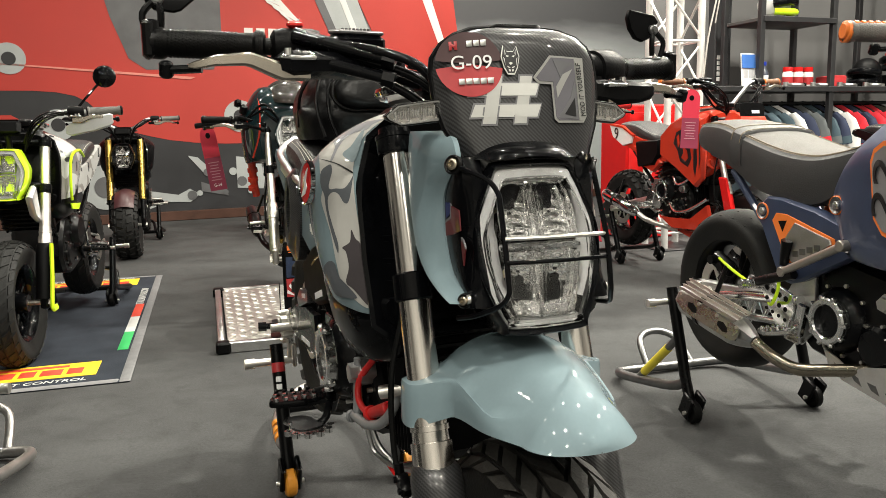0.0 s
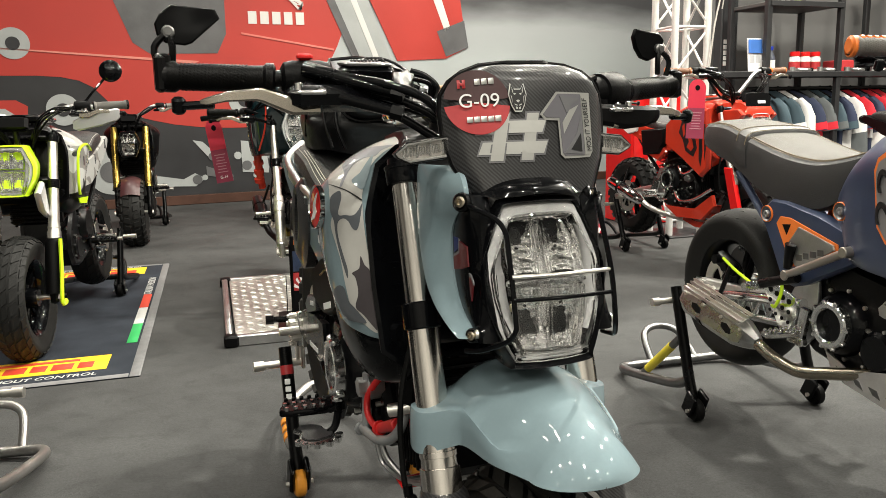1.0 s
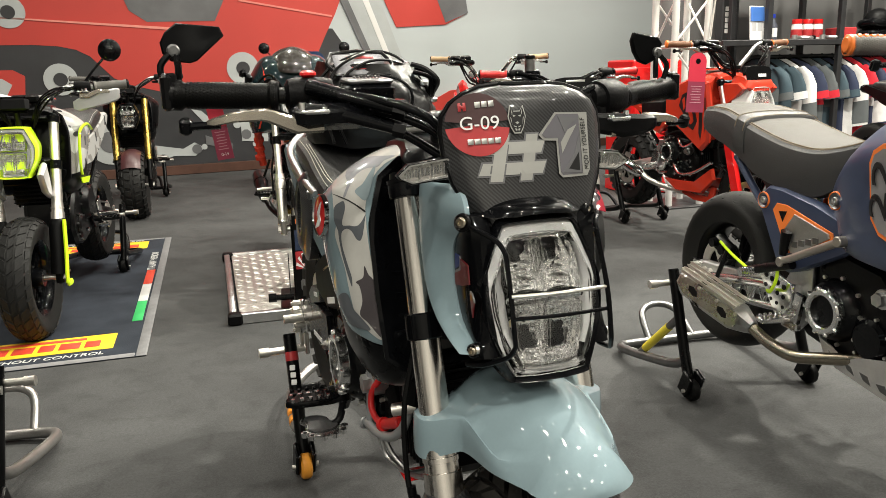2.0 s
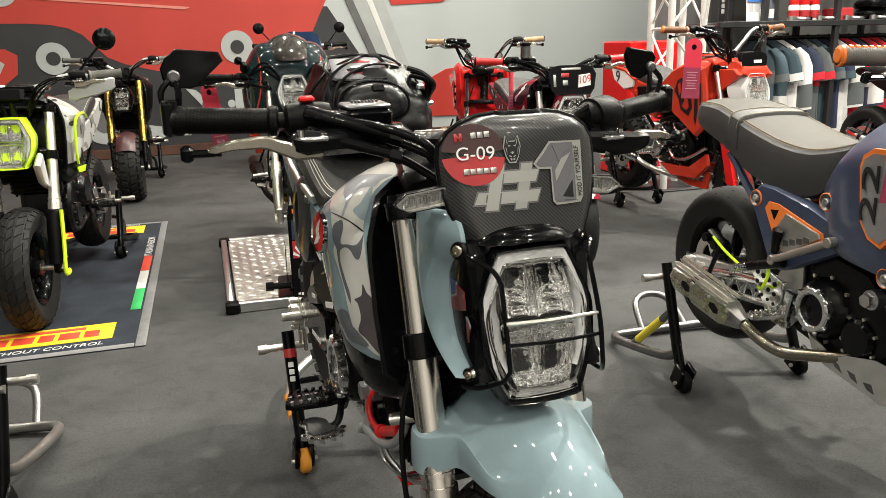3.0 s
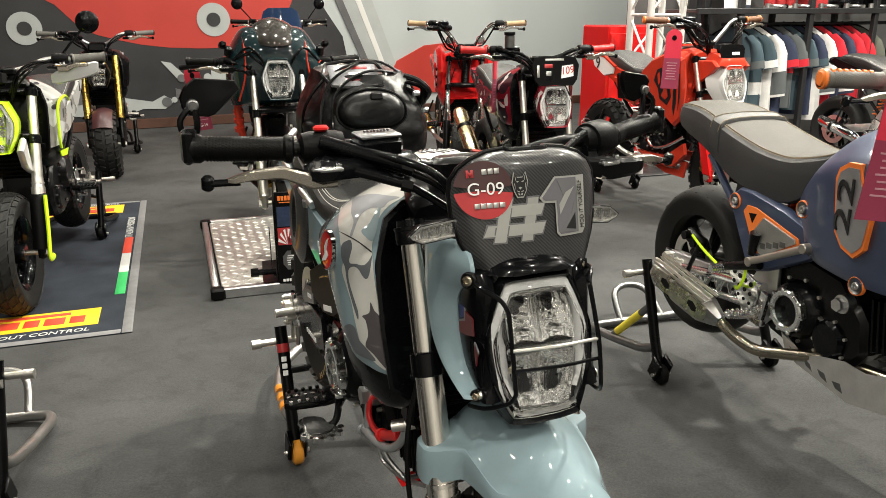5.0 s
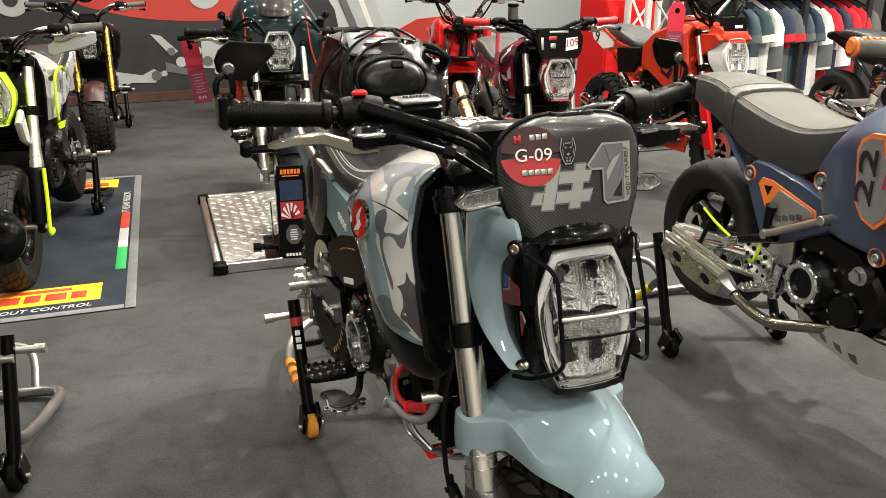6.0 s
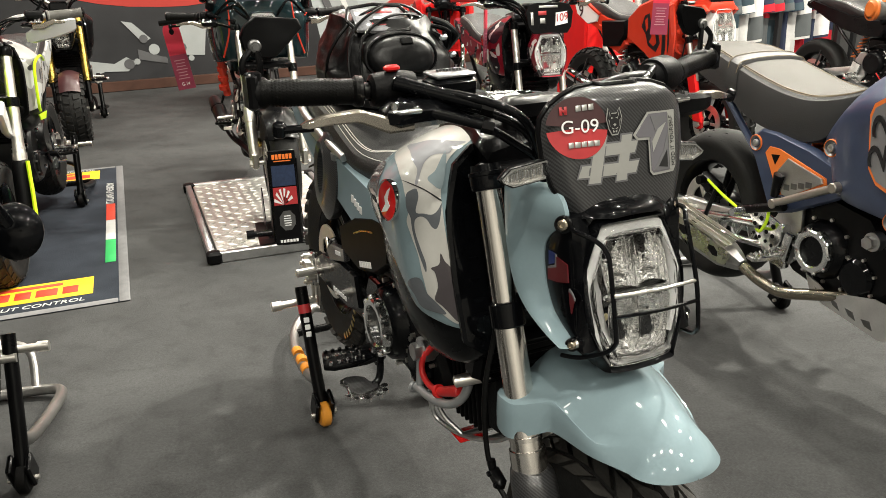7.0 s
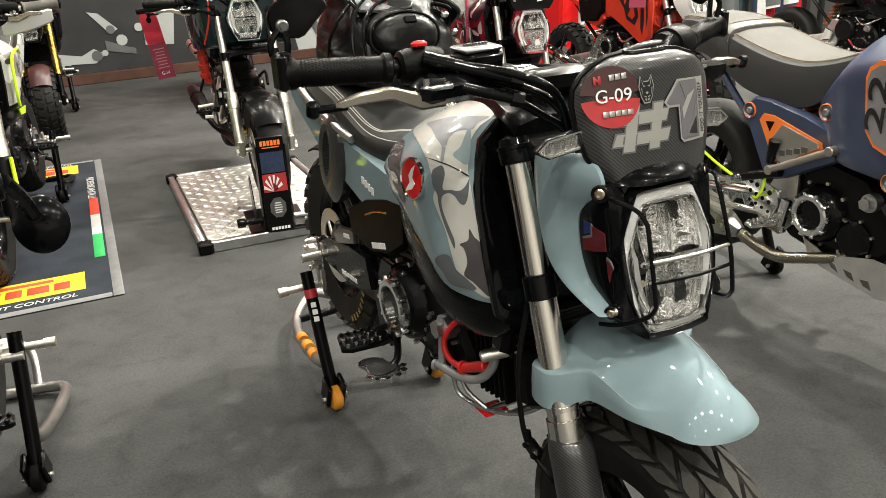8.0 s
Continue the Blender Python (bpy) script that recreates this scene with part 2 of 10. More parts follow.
BRASS_EYE = mat("brass", (0.55, 0.38, 0.12), 0.3, 1.0)

# ---------------------------------------------------------------- mesh helpers


def catmull(pts, n=6, loop=False):
    P = [Vector(p) for p in pts]
    if len(P) < 3:
        return P
    out = []
    m = len(P) if loop else len(P) - 1
    for i in range(m):
        if loop:
            a, b, c, d = P[i - 1], P[i], P[(i + 1) % len(P)], P[(i + 2) % len(P)]
        else:
            a, b, c, d = P[max(i - 1, 0)], P[i], P[i + 1], P[min(i + 2, len(P) - 1)]
        for k in range(n):
            t = k / n
            out.append(0.5 * ((2 * b) + (c - a) * t + (2 * a - 5 * b + 4 * c - d) * t * t + (3 * b - a - 3 * c + d) * t ** 3))
    if not loop:
        out.append(P[-1])
    return out


class Shape:
    """Collects points and faces of one mesh; m is a pose that is put on all that is added."""

    def __init__(self, m=None):
        self.v, self.f, self.m = [], [], m

    def add(self, verts, faces):
        o = len(self.v)
        self.v += [self.m @ Vector(p) if self.m else Vector(p) for p in verts]
        self.f += [tuple(i + o for i in f) for f in faces]
        return self

    def loft(self, rings, caps=True, closed=True):
        n, k = len(rings[0]), len(rings)
        verts = [p for r in rings for p in r]
        faces = []
        for i in range(k - 1):
            for j in range(n if closed else n - 1):
                faces.append((i * n + j, i * n + (j + 1) % n, (i + 1) * n + (j + 1) % n, (i + 1) * n + j))
        if caps and closed:
            faces += [tuple(reversed(range(n))), tuple(range((k - 1) * n, k * n))]
        return self.add(verts, faces)

    def tube(self, pts, r, seg=8, smooth=5, loop=False, flat=1.0):
        P = catmull(pts, smooth, loop) if smooth else [Vector(p) for p in pts]
        if len(P) == 2:
            P = [P[0], P[1]]
        rs = r if isinstance(r, (list, tuple)) else None
        rings, up = [], None
        for i, p in enumerate(P):
            a, b = (P[i - 1], P[(i + 1) % len(P)]) if loop else (P[max(i - 1, 0)], P[min(i + 1, len(P) - 1)])
            d = (b - a)
            d = d.normalized() if d.length > 1e-9 else Vector((0, 0, 1))
            if up is None:
                up = d.orthogonal().normalized() if abs(d.z) > 0.95 else Vector((0, 0, 1)).cross(d).cross(d).normalized()
            up = (up - d * up.dot(d)).normalized()
            s = d.cross(up)
            rad = r if rs is None else rs[0] + (rs[-1] - rs[0]) * i / (len(P) - 1)
            rings.append([p + (up * math.cos(2 * math.pi * j / seg) * flat + s * math.sin(2 * math.pi * j / seg)) * rad for j in range(seg)])
        if loop:
            rings.append(rings[0])
            return self.loft(rings, caps=False)
        return self.loft(rings)

    def cyl(self, a, b, r, r2=None, seg=16, bevel=0.0):
        a, b = Vector(a), Vector(b)
        r2 = r if r2 is None else r2
        d = b - a
        L = d.length
        return self.lathe([(0, 0), (r - bevel, 0), (r, bevel), (r2, L - bevel), (r2 - bevel, L), (0, L)] if bevel else [(0, 0), (r, 0), (r2, L), (0, L)], a, d, seg)

    def lathe(self, profile, base, axis, seg=24):
        d = Vector(axis).normalized()
        u = d.orthogonal().normalized()
        w = d.cross(u)
        base = Vector(base)
        rings = [[base + d * h + (u * math.cos(2 * math.pi * j / seg) + w * math.sin(2 * math.pi * j / seg)) * max(r, 1e-5) for j in range(seg)] for r, h in profile]
        return self.loft(rings, caps=False)

    def box(self, size, loc=(0, 0, 0), bevel=0.004, rot=None, taper=1.0):
        x, y, z = (s / 2 for s in size)
        b = min(bevel, x * 0.9, y * 0.9, z * 0.9)
        rings = []
        for h, ins, k in ((-z, b, 1), (-z + b, 0, 1), (z - b, 0, taper), (z, b, taper)):
            X, Y = (x - ins) * k, (y - ins) * k
            rings.append([Vector(p) for p in ((X, -Y + b, h), (X, Y - b, h), (X - b, Y, h), (-X + b, Y, h), (-X, Y - b, h), (-X, -Y + b, h), (-X + b, -Y, h), (X - b, -Y, h))])
        R = Euler([radians(a) for a in rot]).to_matrix() if rot else Matrix.Identity(3)
        rings = [[R @ p + Vector(loc) for p in r] for r in rings]
        return self.loft(rings)

    def prism(self, poly, a, b, axes="xz", bevel=0.0, shift=None):
        """The outline poly (two coordinates each) drawn out from a to b along the third axis."""
        i, j = "xyz".index(axes[0]), "xyz".index(axes[1])
        k = 3 - i - j
        c = [sum(p[0] for p in poly) / len(poly), sum(p[1] for p in poly) / len(poly)]

        def ring(h, ins):
            out = []
            for p in poly:
                q = [0, 0, 0]
                L = math.hypot(p[0] - c[0], p[1] - c[1]) or 1
                q[i], q[j], q[k] = p[0] - (p[0] - c[0]) / L * ins, p[1] - (p[1] - c[1]) / L * ins, h
                out.append(Vector(q))
            return out
        s = 1 if b > a else -1
        rings = [ring(a, bevel), ring(a + s * bevel, 0), ring(b - s * bevel, 0), ring(b, bevel)] if bevel else [ring(a, 0), ring(b, 0)]
        return self.loft(rings)

    def mesh(self, name, material, angle=38):
        me = bpy.data.meshes.new(name)
        me.from_pydata([tuple(p) for p in self.v], [], self.f)
        bm = bmesh.new()
        bm.from_mesh(me)
        bmesh.ops.remove_doubles(bm, verts=bm.verts, dist=1e-5)
        bmesh.ops.recalc_face_normals(bm, faces=bm.faces)
        bm.to_mesh(me)
        bm.free()
        me.shade_smooth()
        me.set_sharp_from_angle(angle=radians(angle))
        me.materials.append(material)
        return me


def part(name, shape, material, parent, label=""):
    ob = new(name, shape.mesh(name, material))
    ob.parent = parent
    if label:
        ob["label"] = label
    return ob


def thing(name, m, label, category, group="", kind=""):
    ob = new(name)
    ob.matrix_world = m
    ob.empty_display_size = 0.1
    return tagged(ob, label, category, group, kind)


def solo(name, shape, material, m, label, category, group="", kind=""):
    ob = new(name, shape.mesh(name, material))
    ob.matrix_world = m
    return tagged(ob, label, category, group, kind)


def steps(x, pairs):
    """Smooth value at x between the (x, value) pairs."""
    xs = [p[0] for p in pairs]
    vs = [p[1] for p in pairs]
    if x <= xs[0]:
        return vs[0]
    for i in range(len(xs) - 1):
        if x <= xs[i + 1]:
            h = xs[i + 1] - xs[i]
            f = (x - xs[i]) / h
            d0 = (vs[i + 1] - vs[max(i - 1, 0)]) / (xs[i + 1] - xs[max(i - 1, 0)]) * h
            j = min(i + 2, len(xs) - 1)
            d1 = (vs[j] - vs[i]) / (xs[j] - xs[i]) * h
            return (2 * f ** 3 - 3 * f * f + 1) * vs[i] + (f ** 3 - 2 * f * f + f) * d0 + (3 * f * f - 2 * f ** 3) * vs[i + 1] + (f ** 3 - f * f) * d1
    return vs[-1]


def text_shape(body, size, m, depth=0.0006, shear=0.0, width=None, align="CENTER"):
    """Letters of the built-in font as a thin raised mesh, baseline along m's x axis, facing m's z."""
    cu = bpy.data.curves.new("letters", "FONT")
    cu.body, cu.size, cu.extrude, cu.shear = body, size, depth, shear
    cu.align_x, cu.align_y = align, "CENTER"
    ob = bpy.data.objects.new("letters", cu)
    scene.collection.objects.link(ob)
    me = bpy.data.meshes.new_from_object(ob.evaluated_get(bpy.context.evaluated_depsgraph_get()))
    vs = [v.co.copy() for v in me.vertices]
    fs = [tuple(p.vertices) for p in me.polygons]
    bpy.data.objects.remove(ob)
    bpy.data.curves.remove(cu)
    bpy.data.meshes.remove(me)
    if width and vs:
        w = max(v.x for v in vs) - min(v.x for v in vs)
        vs = [Vector((v.x * width / w, v.y, v.z)) for v in vs]
    s = Shape(m)
    s.add(vs, fs)
    return s

# ---------------------------------------------------------------- the hall


def floor_material():
    """Short carpet with paler trodden areas and darker smudges."""
    m = mat("dark grey carpet", (0.050, 0.051, 0.0515), 0.92, 0, 0, 0.42, 1.6, bump=0.6, bscale=320, spec=0.2)
    nt = m.node_tree
    b = nt.nodes["Principled BSDF"]
    b.inputs["Sheen Weight"].default_value = 0.05
    b.inputs["Sheen Roughness"].default_value = 0.5
    src = b.inputs["Base Color"].links[0].from_socket
    tc = nt.nodes.new("ShaderNodeTexCoord")
    for scale, lo, hi, f in ((3.1, 0.42, 0.66, 0.82), (11.0, 0.50, 0.70, 0.84), (140.0, 0.35, 0.65, 0.80)):
        n = nt.nodes.new("ShaderNodeTexNoise")
        n.inputs["Scale"].default_value, n.inputs["Detail"].default_value, n.inputs["Distortion"].default_value = scale, 5.0, 0.6
        nt.links.new(tc.outputs["Object"], n.inputs["Vector"])
        r = nt.nodes.new("ShaderNodeMapRange")
        r.inputs[1].default_value, r.inputs[2].default_value, r.inputs[3].default_value, r.inputs[4].default_value = lo, hi, 1.08, f
        nt.links.new(n.outputs[0], r.inputs[0])
        mx = nt.nodes.new("ShaderNodeVectorMath")
        mx.operation = "SCALE"
        nt.links.new(src, mx.inputs[0])
        nt.links.new(r.outputs[0], mx.inputs["Scale"])
        src = mx.outputs[0]
    nt.links.new(src, b.inputs["Base Color"])
    return m


CARPET = floor_material()
sh = Shape()
sh.box((36, 36, 0.2), (0, 4, -0.1), 0.01)
floor = solo("floor", sh, CARPET, Matrix.Identity(4), "dark grey exhibition carpet laid over the hall floor", "floor", kind="structure")

WALL_GREY = mat("dark grey panel", (0.125, 0.124, 0.124), 0.6, 0, 0, 0.12, 2.0)
CEIL = mat("dark ceiling", (0.05, 0.05, 0.052), 0.9)
sh = Shape()
sh.box((36, 36, 0.2), (0, 4, 5.3), 0.01)
solo("ceiling", sh, CEIL, Matrix.Identity(4), "dark hall ceiling high above the stand", "ceiling", kind="structure")
# unseen walls added round the stand, pale so that metal reflects something bright
PALE = mat("pale unseen wall", (0.30, 0.295, 0.28), 0.8, 0, 0, 0.3, 0.5)
for nm, size, loc in (("wall_west", (0.2, 30, 5.2), (-9, 4, 2.6)), ("wall_east", (0.2, 30, 5.2), (9, 4, 2.6)), ("wall_south", (18, 0.2, 5.2), (0, -7, 2.6))):
    sh = Shape()
    sh.box(size, loc, 0.01)
    solo(nm, sh, PALE, Matrix.Identity(4), "unseen pale wall added to close the hall and brighten reflections", "wall", kind="structure")

# printed back wall
WALL = pose(-3.55, 8.13, 0, 0, 0, 25)


def mural_ground():
    m = mat("printed backdrop", (0.4, 0.4, 0.4), 0.55, 0, 0, 0.1)
    nt = m.node_tree
    b = nt.nodes["Principled BSDF"]
    tc = nt.nodes.new("ShaderNodeTexCoord")
    sep = nt.nodes.new("ShaderNodeSeparateXYZ")
    nt.links.new(tc.outputs["Object"], sep.inputs[0])
    n = nt.nodes.new("ShaderNodeTexNoise")
    n.inputs["Scale"].default_value, n.inputs["Detail"].default_value = 1.1, 5
    mp = nt.nodes.new("ShaderNodeMapping")
    mp.inputs["Scale"].default_value = (0.6, 1, 2.2)
    nt.links.new(tc.outputs["Object"], mp.inputs[0])
    nt.links.new(mp.outputs[0], n.inputs["Vector"])
    a = nt.nodes.new("ShaderNodeMath")
    a.operation = "MULTIPLY_ADD"
    a.inputs[1].default_value = 0.5
    nt.links.new(n.outputs[0], a.inputs[0])
    nt.links.new(sep.outputs[2], a.inputs[2])
    r = nt.nodes.new("ShaderNodeValToRGB")
    r.color_ramp.elements[0].position, r.color_ramp.elements[0].color = 0.60, (0.47, 0.505, 0.51, 1)
    r.color_ramp.elements[1].position, r.color_ramp.elements[1].color = 0.83, (0.075, 0.075, 0.08, 1)
    e = r.color_ramp.elements.new(0.70)
    e.color = (0.42, 0.44, 0.45, 1)
    d = nt.nodes.new("ShaderNodeMath")
    d.operation = "DIVIDE"
    d.inputs[1].default_value = 3.0
    nt.links.new(a.outputs[0], d.inputs[0])
    nt.links.new(d.outputs[0], r.inputs[0])
    nt.links.new(r.outputs[0], b.inputs["Base Color"])
    return m


sh = Shape()
sh.box((16, 0.12, 4.4), (2.5, 0.06, 2.2), 0.01)
wall_north = solo("wall_north", sh, mural_ground(), WALL, "printed backdrop wall with a giant red and black motorcycle picture", "wall", kind="structure")
PRINT_RED = mat("red mural print", (0.50, 0.042, 0.030), 0.55, 0, 0, 0.10, 1.5)
PRINT_DARK = mat("black mural print", (0.028, 0.028, 0.031), 0.5, 0, 0, 0.3, 3.0)
PRINT_PALE = mat("pale grey mural print", (0.42, 0.44, 0.44), 0.55, 0, 0, 0.12, 4.0)
PRINT_WHITE = mat("white mural print", (0.75, 0.74, 0.72), 0.55, 0, 0, 0.05, 4.0)
PRINT_MID = mat("mid grey mural print", (0.12, 0.12, 0.125), 0.5, 0, 0, 0.3, 4.0)


def print_shape(name, pts, material, layer, smooth=0):
    s = Shape()
    P = catmull([(p[0], 0, p[1]) for p in pts], smooth, True) if smooth else [Vector((p[0], 0, p[1])) for p in pts]
    s.prism([(p.x, p.z) for p in P], -0.004 * layer, 0.001)
    return part(name, s, material, wall_north)


def circle(c, r, n=28):
    return [(c[0] + r * math.cos(2 * math.pi * i / n), c[1] + r * math.sin(2 * math.pi * i / n)) for i in range(n)]


print_shape("printed_engine_area", [(-5.0, 0.1), (2.75, 0.1), (2.6, 0.9), (2.2, 1.5), (-5, 1.5)], PRINT_DARK, 1)
print_shape("printed_body", [(-5, 4.2), (-5, 1.36), (-1.07, 1.355), (-0.80, 1.355), (-0.58, 1.34), (-0.42, 1.305), (-0.30, 1.24), (-0.20, 1.13), (-0.10, 1.02), (0.05, 0.95), (0.25, 0.895), (0.45, 0.85), (0.72, 0.815), (1.02, 0.80), (1.28, 0.80), (1.5, 0.825), (1.70, 0.89), (1.88, 1.03), (2.0, 1.20), (2.10, 1.40), (2.24, 1.66), (2.33, 1.87), (2.36, 2.10), (2.36, 2.6), (2.2, 4.2)], PRINT_RED, 2)
print_shape("printed_recess", [(-0.5, 4.0), (-0.04, 2.09), (0.11, 1.68), (0.27, 1.57), (0.94, 1.58), (1.04, 1.78), (1.06, 4.0)], PRINT_MID, 3)
print_shape("printed_fork", [(1.25, 4.2), (1.85, 4.2), (3.36, 0.25), (2.98, 0.25)], PRINT_PALE, 3)
print_shape("printed_fork_edge", [(1.62, 4.2), (1.70, 4.2), (3.23, 0.25), (3.17, 0.25)], PRINT_WHITE, 4)
print_shape("printed_fork_shade", [(1.25, 4.2), (1.36, 4.2), (3.06, 0.25), (2.98, 0.25)], PRINT_MID, 4)
print_shape("printed_visor", [(1.95, 4.2), (2.45, 2.6), (2.95, 1.51), (3.56, 1.54), (3.85, 1.67), (3.78, 2.02), (3.5, 4.2)], PRINT_RED, 3)
print_shape("printed_visor_tip", [(3.45, 1.85), (3.56, 1.56), (3.85, 1.67), (3.80, 1.98)], PRINT_MID, 4)
print_shape("printed_strut", [(3.30, 2.5), (3.42, 2.5), (3.62, 1.9), (3.55, 1.85)], PRINT_WHITE, 4)
print_shape("printed_guard", [(3.02, 0.25), (3.25, 0.61), (3.6, 0.78), (3.96, 0.81), (4.5, 0.62), (4.6, 0.2)], PRINT_RED, 5)
for c, r in (((-0.97, 1.66), 0.15), ((1.19, 1.09), 0.17), ((-0.59, 1.02), 0.155)):
    print_shape("printed_bolt", circle(c, r), PRINT_PALE, 4)
    print_shape("printed_bolt_middle", circle(c, r * 0.42), PRINT_DARK, 5)
print_shape("printed_line", [(-2.5, 1.68), (-0.79, 1.585), (0.7, 1.475), (0.75, 1.50), (-0.79, 1.60), (-2.5, 1.70)], mat("pink mural line", (0.72, 0.25, 0.2), 0.55), 4)
print_shape("printed_line", [(1.2, 1.78), (2.2, 1.62), (2.2, 1.64), (1.2, 1.80)], mat("pale red mural line", (0.70, 0.2, 0.16), 0.55), 4)
for k in range(6):
    a0 = 2.44 - 0.055 * k
    print_shape("printed_feather", [(1.36 + 0.075 * k, a0), (1.66 + 0.04 * k, a0 - 0.09 - 0.006 * k), (1.88, 2.11 + 0.006 * k), (1.88, 2.09), (1.62 + 0.04 * k, a0 - 0.115), (1.40 + 0.07 * k, a0 - 0.04)], PRINT_WHITE, 4 + 0.3 * k)
for k in range(5):
    print_shape("printed_mark", [(1.28 + 0.128 * k, 1.89), (1.37 + 0.128 * k, 1.89), (1.37 + 0.128 * k, 2.02), (1.28 + 0.128 * k, 2.02)], PRINT_WHITE, 4)
print_shape("printed_hub", circle((-0.2, 0.38), 0.23), PRINT_PALE, 3)
print_shape("printed_hub_middle", circle((-0.2, 0.38), 0.11), PRINT_MID, 4)
print_shape("printed_arm", [(0.0, 0.50), (0.12, 0.34), (0.5, 0.27), (0.62, 0.33), (0.72, 0.27), (0.62, 0.19), (0.4, 0.20), (0.1, 0.10), (-0.1, 0.12)], PRINT_PALE, 3)
print_shape("printed_pin", circle((0.64, 0.26), 0.05), PRINT_MID, 4)
print_shape("printed_plate", [(0.62, 0.68), (0.72, 0.66), (0.88, 0.50), (0.80, 0.46)], PRINT_PALE, 3)
print_shape("printed_plate", [(1.12, 0.66), (1.45, 0.62), (1.4, 0.3), (1.12, 0.32)], PRINT_PALE, 3)
print_shape("printed_rod", [(0.74, 0.40), (1.0, 0.30), (1.02, 0.24), (0.74, 0.30)], PRINT_MID, 3)
for k in range(7):
    u = 0.72 + 0.09 * k
    print_shape("printed_detail", circle((u, 0.28 + 0.11 * ((k * 5) % 3)), 0.030 + 0.012 * (k % 3), 10), PRINT_MID if k % 2 else PRINT_PALE, 4)
print_shape("printed_badge", [(-1.6, 1.12), (-1.0, 1.12), (-0.9, 1.06), (-0.92, 0.88), (-1.1, 0.74), (-1.6, 0.74)], PRINT_RED, 4)
print_shape("printed_badge_middle", [(-1.6, 1.04), (-1.1, 1.04), (-1.02, 0.98), (-1.1, 0.84), (-1.6, 0.84)], PRINT_PALE, 5)
print_shape("printed_sheen", [(-2, 2.9), (-1.6, 2.9), (-1.35, 2.1), (-1.38, 2.08)], mat("pale red print", (0.7, 0.16, 0.12), 0.55), 3)
sh = Shape()
sh.box((16, 0.05, 0.10), (2.5, -0.032, 0.05), 0.006)
solo("baseboard", sh, mat("brown base strip", (0.085, 0.038, 0.025), 0.5, 0, 0, 0.3, 8), WALL, "reddish brown strip along the foot of the backdrop", "baseboard", kind="structure")

# ---------------------------------------------------------------- lighting truss
TRUSS = mat("silver truss tube", (0.72, 0.71, 0.69), 0.42, 0.35, 0, 0.1)
truss = thing("truss_tower", pose(1.50, 5.98, 0, 0, 0, 19), "silver aluminium box truss tower beside the shelf", "truss")
W = 0.13
for sx in (-W, W):
    for sy in (-W, W):
        sh = Shape()
        sh.cyl((sx, sy, 0.01), (sx, sy, 4.2), 0.025, seg=14)
        part("chord", sh, TRUSS, truss)
for k in range(12):
    z0 = 0.12 + 0.34 * k
    for a, b in (((-W, -W), (W, -W)), ((W, -W), (W, W)), ((W, W), (-W, W)), ((-W, W), (-W, -W))):
        sh = Shape()
        sh.cyl((*a, z0), (*b, z0), 0.010, seg=8)
        part("rung", sh, TRUSS, truss)
        sh = Shape()
        p, q = (a, b) if k % 2 else (b, a)
        sh.cyl((*p, z0 + 0.02), (*q, z0 + 0.32), 0.009, seg=8)
        part("brace", sh, TRUSS, truss)
sh = Shape()
sh.box((0.42, 0.42, 0.012), (0, 0, 0.006), 0.003)
part("foot_plate", sh, FRAME_BLACK, truss)
sh = Shape()
sh.tube([(0.30, -0.10, 2.9), (0.27, -0.14, 2.0), (0.16, -0.17, 1.5), (0.12, -0.18, 1.2)], 0.006, 6)
sh.tube([(0.30, -0.10, 2.9), (0.33, -0.14, 2.1), (0.24, -0.17, 1.75), (0.22, -0.16, 1.6)], 0.005, 6)
solo("hanging_cable", sh, mat("pale cable", (0.45, 0.43, 0.40), 0.5), truss.matrix_world, "pale cable hanging in a loop beside the truss", "cable")

# ---------------------------------------------------------------- shop shelf
RACK = pose(2.18, 6.44, 0, 0, 0, 22)
SHELF_BOARD = mat("dark grey board", (0.05, 0.047, 0.047), 0.55, 0, 0, 0.15, 6)
sh = Shape()
sh.box((6.7, 0.12, 4.6), (3.10, 0.95, 2.3), 0.01)
back = solo("wall_shop", sh, WALL_GREY, RACK, "dark grey shop wall behind the shelf", "wall", kind="structure")
sh = Shape()
sh.box((0.17, 0.10, 3.2), (0.23, 0.62, 1.6), 0.01)
pil = solo("pillar", sh, mat("charcoal panel", (0.028, 0.029, 0.032), 0.5, 0, 0, 0.2, 3), RACK, "charcoal upright panel beside the shelf", "panel", kind="structure")
for k in range(5):
    sh = Shape()
    sh.box((0.03, 0.006, 0.035), (0.185, 0.566, 1.28 + 0.045 * k), 0.001)
    part("print_bar", sh, WHITE_PRINT, pil)
shelf = thing("shop_shelf", RACK, "black steel shop shelf with a clothes rail underneath", "shelf")
for u in (0.12, 0.84, 1.56, 2.3):
    for y in (0.0, 0.42):
        sh = Shape()
        sh.box((0.045, 0.045, 2.6), (u, y, 1.3), 0.004)
        part("post", sh, FRAME_BLACK, shelf)
for z, u0, u1 in ((1.165, -0.32, 2.33), (1.70, 0.12, 0.84), (2.35, 0.1, 2.3)):
    sh = Shape()
    sh.box((u1 - u0, 0.47, 0.03), ((u0 + u1) / 2, 0.21, z), 0.004)
    part("board", sh, SHELF_BOARD, shelf)
    sh = Shape()
    sh.box((u1 - u0, 0.03, 0.045), ((u0 + u1) / 2, -0.02, z - 0.002), 0.004)
    part("board_edge", sh, FRAME_BLACK, shelf)
sh = Shape()
sh.cyl((0.12, 0.2, 1.06), (2.3, 0.2, 1.06), 0.014, seg=12)
part("clothes_rail", sh, FRAME_BLACK, shelf)

